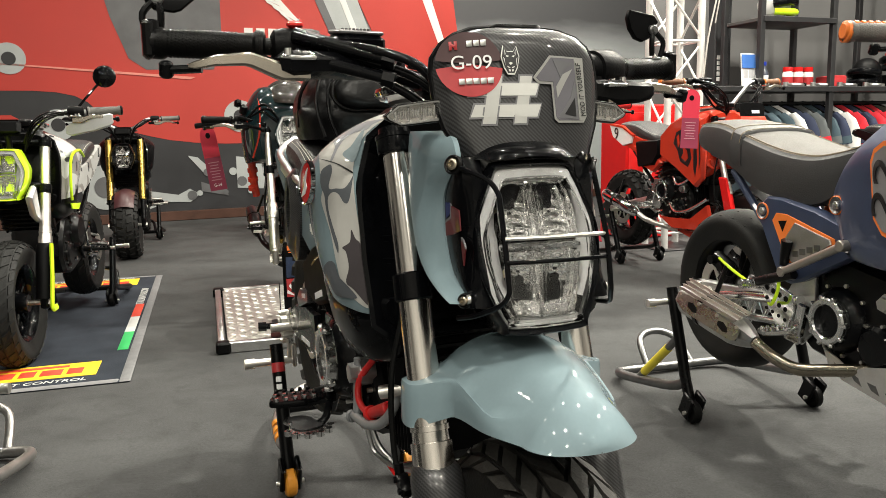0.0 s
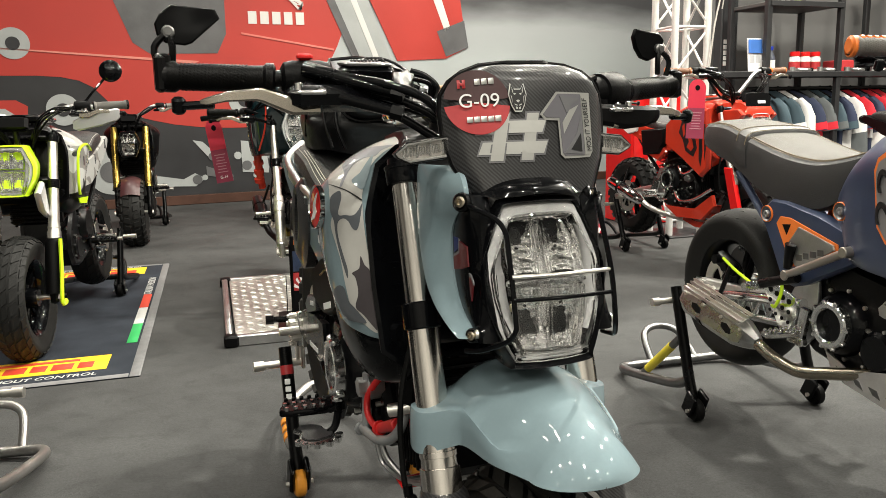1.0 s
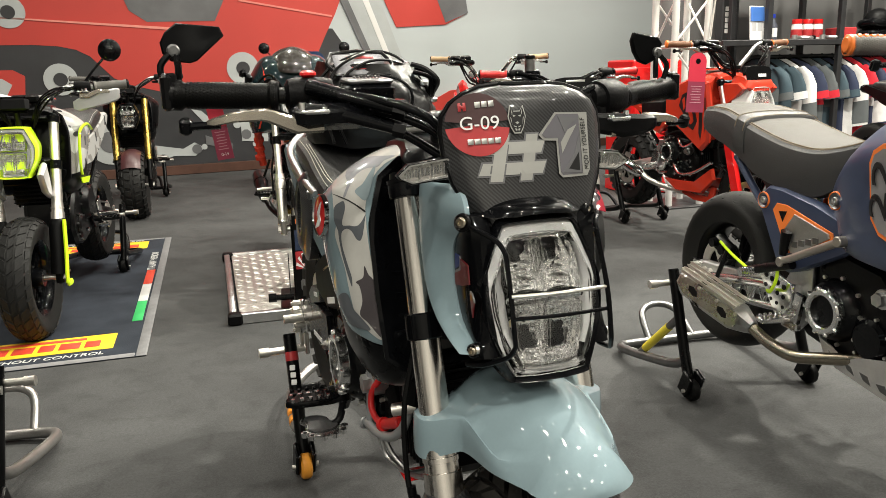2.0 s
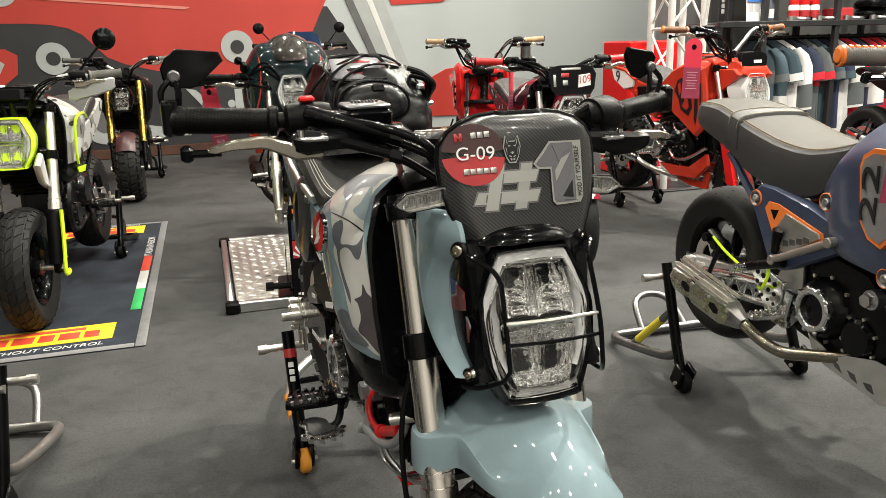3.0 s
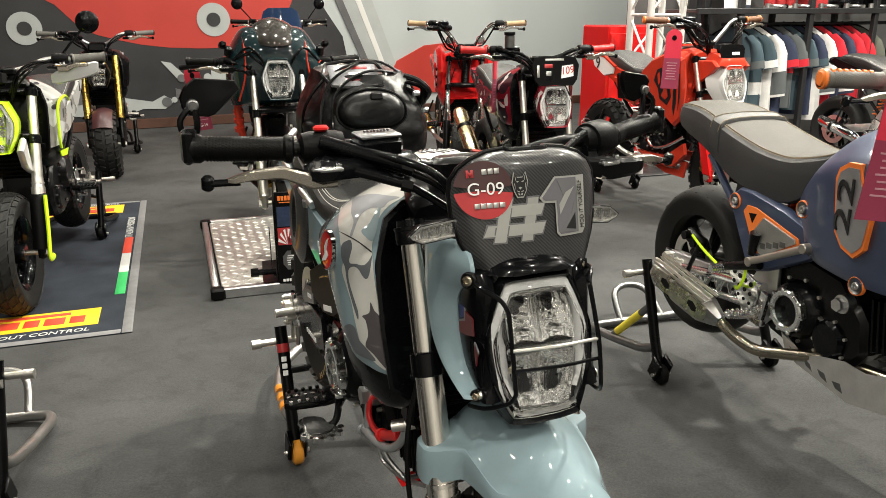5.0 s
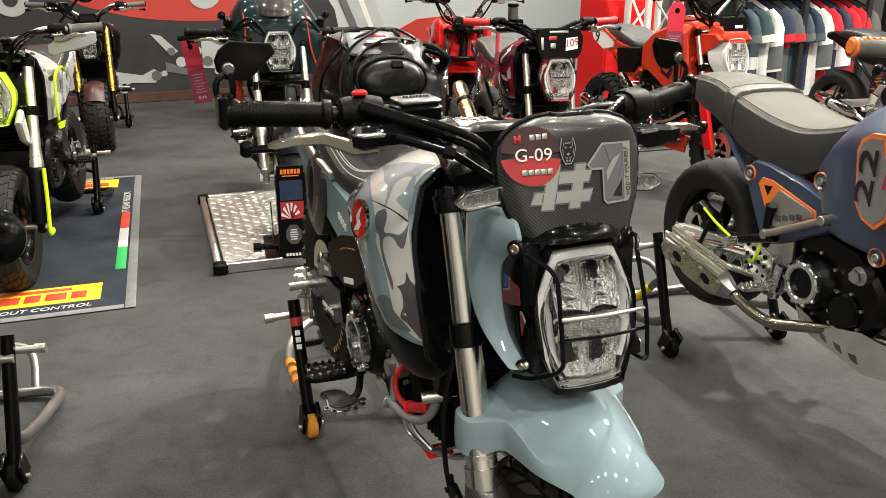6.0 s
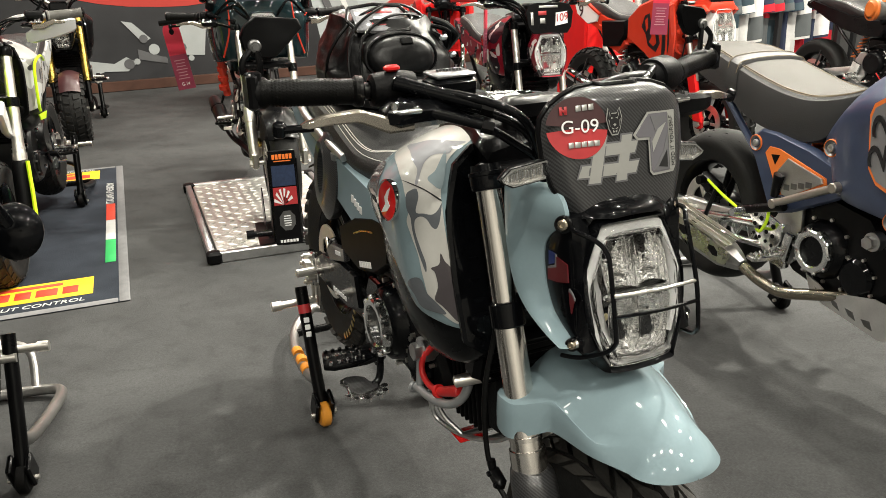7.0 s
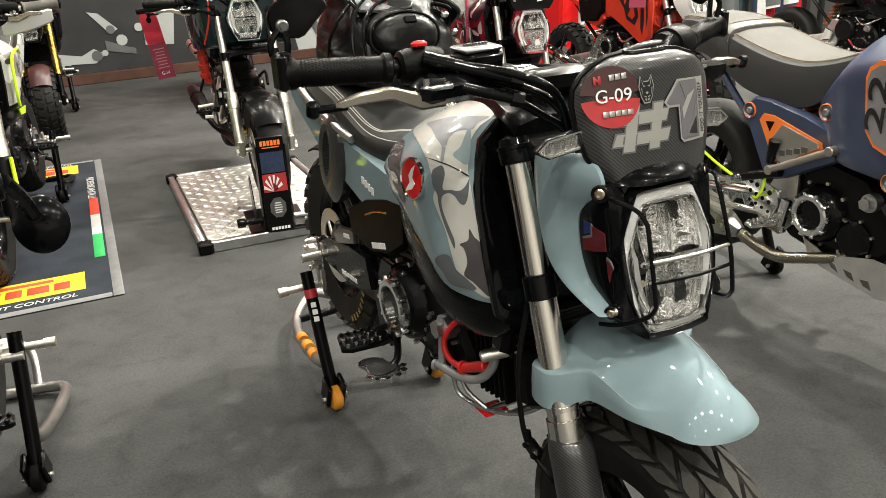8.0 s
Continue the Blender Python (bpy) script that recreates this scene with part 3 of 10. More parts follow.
CLOTHS = {"navy": (0.022, 0.03, 0.065), "white": (0.72, 0.71, 0.70), "red": (0.55, 0.015, 0.03), "grey": (0.10, 0.11, 0.115), "teal": (0.045, 0.075, 0.095), "olive": (0.10, 0.105, 0.085)}
CLOTH_MATS = {k: mat(k + " jersey", v, 0.85, 0, 0, 0.12, 18, bump=0.4, bscale=160) for k, v in CLOTHS.items()}


def shirt(color, trim, u, tilt, long):
    """Jersey on a hanger: a thin folded body, two hanging sleeves, and bands of a second colour."""
    t = thing("shirt", RACK @ pose(u, 0.2, 1.04, 0, 0, tilt), f"{color} jersey with {trim} panels on a black hanger", "shirt", "clothes on the rail")
    rnd = random.Random(int(u * 1000))
    L = -0.66 - 0.07 * rnd.random() if not long else -0.78
    ph = rnd.random() * 6

    def ring(z, k=1.0):
        f = -z / 0.7
        wy = steps(f, ((0.0, 0.065), (0.05, 0.115), (0.11, 0.180), (0.2, 0.192), (0.6, 0.190), (1.0, 0.200), (1.2, 0.205))) * k
        tx = steps(f, ((0.0, 0.014), (0.1, 0.026), (0.5, 0.034), (1.2, 0.042))) * k
        out = []
        for j in range(28):
            a = 2 * math.pi * j / 28
            fold = 0.010 * f * math.sin(7 * a + ph) + 0.006 * math.sin(3 * a + 4 * f + ph)
            out.append(Vector((tx * math.cos(a) + fold, wy * math.copysign(abs(math.sin(a)) ** 0.8, math.sin(a)), z)))
        return out
    s = Shape()
    s.loft([ring(L * i / 14) for i in range(15)])
    part("cloth", s, CLOTH_MATS[color], t)

    def sleeve(sd, f0, f1, k):
        pts = [Vector((0, sd * 0.150, -0.070)), Vector((0.006, sd * 0.205, -0.130)), Vector((0.010, sd * 0.232, -0.220)), Vector((0.012, sd * 0.240, -0.330 if not long else -0.56))]
        rings = []
        for i in range(7):
            f = f0 + (f1 - f0) * i / 6
            q = min(2, int(f * 3))
            c = pts[q].lerp(pts[q + 1], f * 3 - q)
            w = (0.030 + 0.030 * f) * k
            rings.append([c + Vector((0.030 * k * math.cos(a) + 0.004 * math.sin(3 * a + ph), w * math.sin(a) * 1.1, 0.012 * sd * math.sin(a))) for a in [2 * math.pi * j / 14 for j in range(14)]])
        return rings
    for sd in (-1, 1):
        s = Shape()
        s.loft(sleeve(sd, 0.0, 1.0, 1.0))
        part("sleeve", s, CLOTH_MATS[color], t)
        s = Shape()
        s.loft(sleeve(sd, 0.80, 0.98, 1.06))
        part("sleeve_band", s, CLOTH_MATS[trim], t)
    s = Shape()
    z0 = -0.16 - 0.30 * rnd.random()
    s.loft([ring(z0 - 0.10 * i / 4, 1.025) for i in range(5)])
    part("chest_band", s, CLOTH_MATS[trim], t)
    s = Shape()
    s.tube([(0, -0.17, -0.07), (0, -0.06, -0.005), (0, 0, 0.0), (0, 0.06, -0.005), (0, 0.17, -0.07)], 0.009, 8)
    s.tube([(0, 0, 0), (0, 0.0, 0.018), (0, 0.014, 0.034), (0, 0, 0.036)], 0.003, 6)
    part("hanger", s, BLACK_MATT, t)
    return t


for k, (c, tr) in enumerate((("teal", "grey"), ("teal", "white"), ("white", "grey"), ("navy", "red"), ("grey", "red"), ("teal", "grey"), ("navy", "teal"), ("white", "grey"), ("red", "navy"), ("navy", "white"), ("red", "white"), ("red", "navy"), ("olive", "grey"))):
    shirt(c, tr, 0.22 + 0.110 * k, 22 + (k * 37 % 19), k in (2, 7, 9))


def jar(u, y=0.12):
    t = thing("jar", RACK @ pose(u, y, 1.18) @ Matrix.Diagonal((1.15, 1.15, 1.15, 1)), "white plastic jar with red label and red lid", "jar", "jars on the shelf")
    s = Shape()
    s.lathe([(0, 0), (0.034, 0), (0.037, 0.006), (0.037, 0.10), (0.030, 0.112), (0, 0.112)], (0, 0, 0), (0, 0, 1), 20)
    part("body", s, WHITE_PAINT, t)
    s = Shape()
    s.lathe([(0.0378, 0.022), (0.0378, 0.075), (0.036, 0.075), (0.036, 0.022)], (0, 0, 0), (0, 0, 1), 20)
    part("label", s, RED_FILM, t)
    s = Shape()
    s.lathe([(0.032, 0.112), (0.034, 0.114), (0.034, 0.14), (0.031, 0.144), (0, 0.144)], (0, 0, 0), (0, 0, 1), 20)
    part("lid", s, RED_PAINT, t)


for u in (0.51, 0.615, 0.72):
    jar(u)


def bottle(u, y=0.15):
    t = thing("bottle", RACK @ pose(u, y, 1.18), "dark oil bottle with a blue cap", "bottle", "bottles on the shelf")
    s = Shape()
    s.lathe([(0, 0), (0.03, 0), (0.033, 0.006), (0.033, 0.12), (0.012, 0.165), (0.012, 0.18), (0, 0.18)], (0, 0, 0), (0, 0, 1), 18)
    part("body", s, mat("dark bottle plastic", (0.08, 0.09, 0.12), 0.3, 0, 0.3), t)
    s = Shape()
    s.lathe([(0.014, 0.178), (0.015, 0.18), (0.015, 0.208), (0, 0.21)], (0, 0, 0), (0, 0, 1), 14)
    part("cap", s, mat("blue cap plastic", (0.02, 0.05, 0.45), 0.4), t)
    s = Shape()
    s.lathe([(0.0337, 0.03), (0.0337, 0.10), (0.032, 0.10), (0.032, 0.03)], (0, 0, 0), (0, 0, 1), 18)
    part("label", s, WHITE_FILM, t)


bottle(0.17)
bottle(0.30)
poster = thing("info_sheet", RACK @ pose(0.05, 0.05, 1.18) @ Matrix.Diagonal((0.78, 1, 1.05, 1)), "blue and white information sheet standing on the shelf", "sign")
sh = Shape()
sh.box((0.17, 0.006, 0.25), (0, 0, 0.125), 0.001, (-6, 0, 0))
part("sheet", sh, WHITE_FILM, poster)
sh = Shape()
sh.box((0.165, 0.006, 0.10), (0, -0.0055, 0.19), 0.001, (-6, 0, 0))
part("blue_field", sh, mat("blue print", (0.05, 0.16, 0.5), 0.5), poster)
for k in range(2):
    sh = Shape()
    sh.box((0.055, 0.006, 0.06), (-0.035 + 0.07 * k, -0.004, 0.10), 0.001, (-6, 0, 0))
    part("print_bar", sh, mat("pale grey print", (0.5, 0.5, 0.52), 0.6), poster)
sh = Shape()
sh.box((0.15, 0.006, 0.03), (0, -0.004, 0.03), 0.001, (-6, 0, 0))
part("print_bar", sh, RED_PRINT, poster)


def helmet(m, shell, trim, label):
    t = thing("helmet", m, label, "helmet", "helmets on the shelf")
    s = Shape()
    rings = []
    for i in range(12):
        a = math.pi * i / 11
        z = 0.13 + 0.125 * -math.cos(a) if i > 2 else 0.02 + 0.012 * i
        r = 0.115 * max(math.sin(a), 0.55 if i < 4 else 0.02)
        rings.append([Vector((1.18 * r * math.cos(2 * math.pi * j / 22), r * math.sin(2 * math.pi * j / 22), z)) for j in range(22)])
    s.loft(rings)
    part("shell", s, shell, t)
    s = Shape()
    s.tube([(0.05, -0.112, 0.12), (0.13, -0.07, 0.13), (0.148, 0, 0.135), (0.13, 0.07, 0.13), (0.05, 0.112, 0.12)], 0.034, 10, flat=1.0)
    part("visor", s, BLACK_GLOSS, t)
    s = Shape()
    s.tube([(0.06, -0.105, 0.06), (0.14, -0.06, 0.05), (0.165, 0, 0.05), (0.14, 0.06, 0.05), (0.06, 0.105, 0.06)], 0.026, 10)
    part("chin_bar", s, trim, t)


helmet(RACK @ pose(0.42, 0.2, 1.717, 0, 0, -70), WHITE_PAINT, NEON, "white and neon yellow helmet on the upper shelf")
helmet(RACK @ pose(1.42, 0.18, 1.182, 0, 0, 200), BLACK_MATT, BLACK_GLOSS, "black open helmet on the shelf")
helmet(RACK @ pose(1.78, 0.18, 1.30, 0, 0, 210), RED_PAINT, BLACK_MATT, "red and black helmet on the shelf")
sh = Shape()
sh.box((0.26, 0.24, 0.115), (1.78, 0.2, 1.239), 0.008)
solo("display_box", sh, BLACK_MATT, RACK, "black display box under a helmet", "box")
for k in range(5):
    m = RACK @ pose(0.50 + 0.28 * k, 0.02, 1.181)
    t = thing("spare_part", m, "small polished metal spare part laid on the shelf", "spare part", "spare parts on the shelf")
    s = Shape()
    s.tube([(-0.10, 0, 0.015), (-0.03, 0.02, 0.022), (0.04, -0.01, 0.018), (0.11, 0.02, 0.016)], 0.013, 8)
    s.cyl((-0.10, 0, 0), (-0.10, 0, 0.04), 0.022)
    part("lever_body", s, ALU, t)
    s = Shape()
    s.box((0.05, 0.05, 0.035), (0.09, 0.02, 0.0175), 0.006)
    part("mount", s, MACHINED if k % 2 else BLACK_SATIN, t)
for k in range(3):
    s = Shape()
    s.box((0.14, 0.20, 0.10), (1.05 + 0.2 * k, 0.2, 1.232), 0.006)
    if k != 1:
        solo("carton", s, (RED_FILM, WHITE_FILM, BLACK_SATIN)[k], RACK, ("red", "white", "black")[k] + " product carton on the shelf", "carton", "cartons on the shelf")
sh = Shape()
sh.box((0.75, 0.03, 0.12), (1.95, 0.02, 1.80), 0.004)
solo("shelf_sign", sh, RED_FILM, RACK, "red sign bar fixed to the shelf posts", "sign")

# red cabinet
cab = thing("red_cabinet", pose(1.40, 6.55, 0, 0, 0, 19), "glossy red metal cabinet standing behind the motorcycles", "cabinet")
sh = Shape()
sh.box((0.50, 0.42, 1.06), (0.05, 0.1, 0.53), 0.012)
part("body", sh, RED_PAINT, cab)
sh = Shape()
sh.box((0.47, 0.012, 0.80), (0.05, -0.114, 0.60), 0.003)
part("door", sh, RED_PAINT, cab)
sh = Shape()
sh.box((0.47, 0.012, 0.12), (0.05, -0.114, 0.115), 0.003)
part("kick_panel", sh, RED_PAINT, cab)
sh = Shape()
sh.cyl((0.22, -0.135, 0.5), (0.22, -0.135, 0.62), 0.008)
part("handle", sh, BLACK_SATIN, cab)

# ---------------------------------------------------------------- printed floor mat
MAT = pose(-1.22, 2.874, 0, 0, 0, 19)
MAT_BLUE = mat("charcoal blue carpet", (0.031, 0.036, 0.046), 0.95, 0, 0, 0.45, 5.0, bump=0.8, bscale=260, spec=0.1)
floor_mat = thing("floor_mat", MAT, "charcoal carpet mat with yellow blocks, flag stripe and slogan", "mat")
sh = Shape()
sh.box((1.24, 2.27, 0.007), (-0.62, 1.115, 0.0036), 0.003)
part("carpet", sh, MAT_BLUE, floor_mat)
GREY_EDGE = mat("grey mat edge", (0.17, 0.17, 0.175), 0.9, 0, 0, 0.2, 30, bump=0.4)
for size, loc in (((0.04, 2.27), (-0.02, 1.115)), ((0.04, 2.27), (-1.22, 1.115)), ((1.16, 0.035), (-0.62, -0.002)), ((1.16, 0.035), (-0.62, 2.232))):
    sh = Shape()
    sh.box((*size, 0.008), (*loc, 0.0042), 0.003)
    part("edge", sh, GREY_EDGE, floor_mat)
for y0, y1 in ((0.10, 0.283), (1.955, 2.165)):
    sh = Shape()
    sh.box((0.98, y1 - y0, 0.002), (-0.62, (y0 + y1) / 2, 0.0082), 0.0005)
    part("yellow_block", sh, YELLOW_PRINT, floor_mat)
    s = Shape()
    ym, k = (y0 + y1) / 2, (y1 - y0) / 0.19
    s.box((0.62, 0.028 * k, 0.0015), (-0.55, ym + 0.055 * k, 0.0100), 0.0004)
    s.box((0.035, 0.115 * k, 0.0015), (-0.86, ym, 0.0100), 0.0004)
    for j in range(6):
        s.box((0.055 if j % 2 else 0.075, 0.075 * k, 0.0015), (-0.62 + 0.082 * j, ym - 0.02 * k, 0.0100), 0.0004)
    part("red_mark", s, RED_PRINT, floor_mat)
part("slogan", text_shape("IS NOTHING WITHOUT CONTROL", 0.044, pose(-0.505, 0.055, 0.0080), 0.0006, 0.15, 0.69), WHITE_PRINT, floor_mat)
part("slogan", text_shape("IS NOTHING WITHOUT CONTROL", 0.044, pose(-0.505, 2.195, 0.0080), 0.0006, 0.15, 0.69), WHITE_PRINT, floor_mat)
part("edge_words", text_shape("ITALIAN PASSION", 0.055, pose(-0.07, 1.59, 0.0080, 0, 0, 90), 0.0006, 0, 0.44), WHITE_PRINT, floor_mat)
for y0, y1, m in ((1.055, 1.357, RED_PRINT), (0.743, 1.055, WHITE_PRINT), (0.431, 0.743, GREEN_PRINT)):
    sh = Shape()
    sh.box((0.042, y1 - y0, 0.002), (-0.068, (y0 + y1) / 2, 0.0082), 0.0004)
    part("flag_stripe", sh, m, floor_mat)

# ---------------------------------------------------------------- display ramp of chequer plate
RAMP = pose(-0.987, 3.22, 0, 0, 0, 19)
CHEQUER = mat("chequer plate aluminium", (0.62, 0.61, 0.58), 0.42, 0.85, 0, 0.2, 12, bump=0.2)
LOZENGE = mat("polished chequer relief", (0.80, 0.79, 0.75), 0.34, 0.8, 0, 0.1)
ramp = thing("display_platform", RAMP, "low aluminium chequer plate platform with edge profiles", "platform")
sh = Shape()
sh.box((0.62, 1.14, 0.036), (0.33, 0.59, 0.020), 0.002)
part("plate", sh, CHEQUER, ramp)
for size, loc in (((0.70, 0.03, 0.046), (0.33, 0.0, 0.023)), ((0.70, 0.03, 0.046), (0.33, 1.18, 0.023)), ((0.03, 1.15, 0.046), (-0.005, 0.59, 0.023)), ((0.03, 1.15, 0.046), (0.665, 0.59, 0.023))):
    sh = Shape()
    sh.box(size, loc, 0.004)
    part("edge_profile", sh, ALU, ramp)
for x, y in ((0.0, 0.0), (0.66, 0.0), (0.0, 1.18), (0.66, 1.18)):
    sh = Shape()
    sh.box((0.06, 0.06, 0.049), (x, y, 0.0245), 0.008)
    part("corner_cap", sh, BLACK_MATT, ramp)
s = Shape()
for i in range(14):
    for j in range(21):
        x, y = 0.040 + 0.0448 * i, 0.045 + 0.0545 * j
        a = radians(38 if (i + j) % 2 else -38)
        u, w = Vector((math.cos(a), math.sin(a), 0)), Vector((-math.sin(a), math.cos(a), 0))
        c = Vector((x, y, 0.0375))
        s.add([c - u * 0.0255, c + w * 0.0105, c + u * 0.0255, c - w * 0.0105, c + Vector((0, 0, 0.0055))], [(0, 1, 4), (1, 2, 4), (2, 3, 4), (3, 0, 4)])
tread = part("raised_lozenge", s, LOZENGE, ramp)
tread["kind"] = "stuff"

# ---------------------------------------------------------------- motorcycles: parts
# Each is built with x ahead, y to its left and z up, from the ground under the rear axle.


def tyre_shape(c, r, w, kind, S):
    s = Shape(S)
    c = Vector(c)
    rim = r - 0.088
    n = 15
    prof = []
    for i in range(n):
        a = math.pi * (-0.62 + 1.24 * i / (n - 1))
        rr = (r + rim + 0.012) / 2 + (r - rim - 0.012) / 2 * math.cos(a)
        prof.append((rr, w / 2 * math.sin(a) * (1.0 if abs(a) < 1.7 else 1.02)))
    prof = [(rim - 0.004, prof[0][1] * 0.8)] + prof + [(rim - 0.004, prof[-1][1] * 0.8), (rim - 0.004, prof[0][1] * 0.8)]
    s.lathe(prof, c, (0, 1, 0), 56)
    mid, amp = (r + rim + 0.012) / 2, (r - rim - 0.012) / 2
    blocks = []

    def block(th, lat, dth, dlat, h, skew=0.0):
        v = []
        for hh, k in ((-0.002, 1.0), (h, 0.90)):
            for st, sl in ((-1, -1), (1, -1), (1, 1), (-1, 1)):
                la = lat + sl * dlat * k
                ta = th + st * dth * k + skew * sl
                rr = mid + (amp + hh) * math.cos(la)
                yy = (w / 2 + hh) * math.sin(la)
                v.append(c + Vector((math.cos(ta) * rr, yy, math.sin(ta) * rr)))
        bs = Shape(S)
        blocks.append(bs)
        bs.add(v, [(3, 2, 1, 0), (4, 5, 6, 7), (0, 1, 5, 4), (1, 2, 6, 5), (2, 3, 7, 6), (3, 0, 4, 7)])
    if kind == "knob":
        N = 26
        for i in range(N):
            t0 = 2 * math.pi * i / N
            for lat, st in ((-1.02, 0), (-0.36, 0.5), (0.36, 0), (1.02, 0.5)):
                block(t0 + st * 2 * math.pi / N, lat, 0.078, 0.24, 0.010, 0.02 if lat > 0 else -0.02)
    elif kind == "arrow":
        N = 30
        for i in range(N):
            t0 = 2 * math.pi * i / N
            for sd in (-1, 1):
                e = 0.05 if sd > 0 else 0
                block(t0 + e, sd * 0.22, 0.086, 0.180, 0.0095, 0.075 * sd)
                block(t0 + 0.10 + e, sd * 0.64, 0.086, 0.185, 0.0095, -0.070 * sd)
                block(t0 + 0.03 + e, sd * 1.06, 0.084, 0.165, 0.0085, 0.060 * sd)
    elif kind == "street":
        N = 30
        for i in range(N):
            t0 = 2 * math.pi * i / N
            block(t0, 0.0, 0.088, 0.16, 0.004, 0.03)
            for sd in (-1, 1):
                block(t0 + 0.06, sd * 0.5, 0.088, 0.24, 0.004, 0.04 * sd)
                block(t0 + 0.02, sd * 1.05, 0.080, 0.22, 0.004, 0.03 * sd)
    elif kind == "slick":
        for i in range(24):
            t0 = 2 * math.pi * i / 24
            for sd in (-1, 1):
                block(t0 + (0.12 if sd > 0 else 0), sd * 0.75, 0.012, 0.34, 0.0012, 0.10 * sd)
    return s, blocks


def wheel(name, c, r, w, kind, rim_mat, bike, S, tyre_mat=None, disc=True, side=-1, single=False):
    c = Vector(c)
    rim = r - 0.088
    s = Shape(S)
    hw = w * 0.36
    s.lathe([(rim - 0.022, -hw + 0.02), (rim - 0.004, -hw), (rim + 0.006, -hw - 0.003), (rim + 0.006, -hw + 0.006), (rim - 0.014, -hw + 0.022), (rim - 0.018, 0), (rim - 0.014, hw - 0.022), (rim + 0.006, hw - 0.006),
             (rim + 0.006, hw + 0.003), (rim - 0.004, hw), (rim - 0.022, hw - 0.02), (rim - 0.028, 0), (rim - 0.022, -hw + 0.02)], c, (0, 1, 0), 48)
    s.lathe([(0, -0.05), (0.034, -0.05), (0.04, -0.03), (0.04, 0.03), (0.034, 0.05), (0, 0.05)], c, (0, 1, 0), 24)
    spokes = []
    for k in range(5):
        for dd in (-0.13, 0.13):
            a0, a1 = 2 * math.pi * k / 5 + dd * 1.6, 2 * math.pi * k / 5 + dd
            p0 = c + Vector((math.cos(a0) * 0.034, 0, math.sin(a0) * 0.034))
            p1 = c + Vector((math.cos(a1) * (rim - 0.02), 0, math.sin(a1) * (rim - 0.02)))
            sp = Shape(S)
            sp.tube([p0, p1], [0.013, 0.010], 8, 0)
            spokes.append(sp)
    wh = part(name, s, rim_mat, bike)
    for sp in spokes:
        part("spoke", sp, rim_mat, wh)
    ts, blocks = tyre_shape(c, r, w, kind, S)
    # near tyres: darker carcass paints the shade of the grooves between paler blocks
    part("tyre", ts, TYRE if single else tyre_mat or TYRE, wh)
    if single:
        for bs in blocks:
            part("tread_block", bs, tyre_mat or TYRE, wh)
    else:
        s = Shape()
        for bs in blocks:
            s.add(bs.v, bs.f)
        part("tread", s, tyre_mat or TYRE, wh)["kind"] = "stuff"
    if disc:
        s = Shape(S)
        R = rim * 0.66
        y = side * 0.062
        s.lathe([(R * 0.68, y - 0.002), (R, y - 0.002), (R, y + 0.002), (R * 0.68, y + 0.002), (R * 0.68, y - 0.002)], c, (0, 1, 0), 40)
        for k in range(6):
            a = 2 * math.pi * k / 6
            s.box((R * 0.42, 0.004, 0.016), c + Vector((math.cos(a) * R * 0.5, y, math.sin(a) * R * 0.5)), 0.001, (0, -math.degrees(a), 0))
        part("brake_disc", s, STEEL, wh)
    s = Shape(S)
    s.cyl(c + Vector((0, -0.125, 0)), c + Vector((0, 0.125, 0)), 0.011, seg=12)
    s.cyl(c + Vector((0, -0.135, 0)), c + Vector((0, -0.12, 0)), 0.017, seg=6)
    s.cyl(c + Vector((0, 0.12, 0)), c + Vector((0, 0.135, 0)), 0.017, seg=6)
    part("axle", s, STEEL, wh)
    return wh


def fork_x(z):
    return 0.968 + (0.84 - z) * 0.32


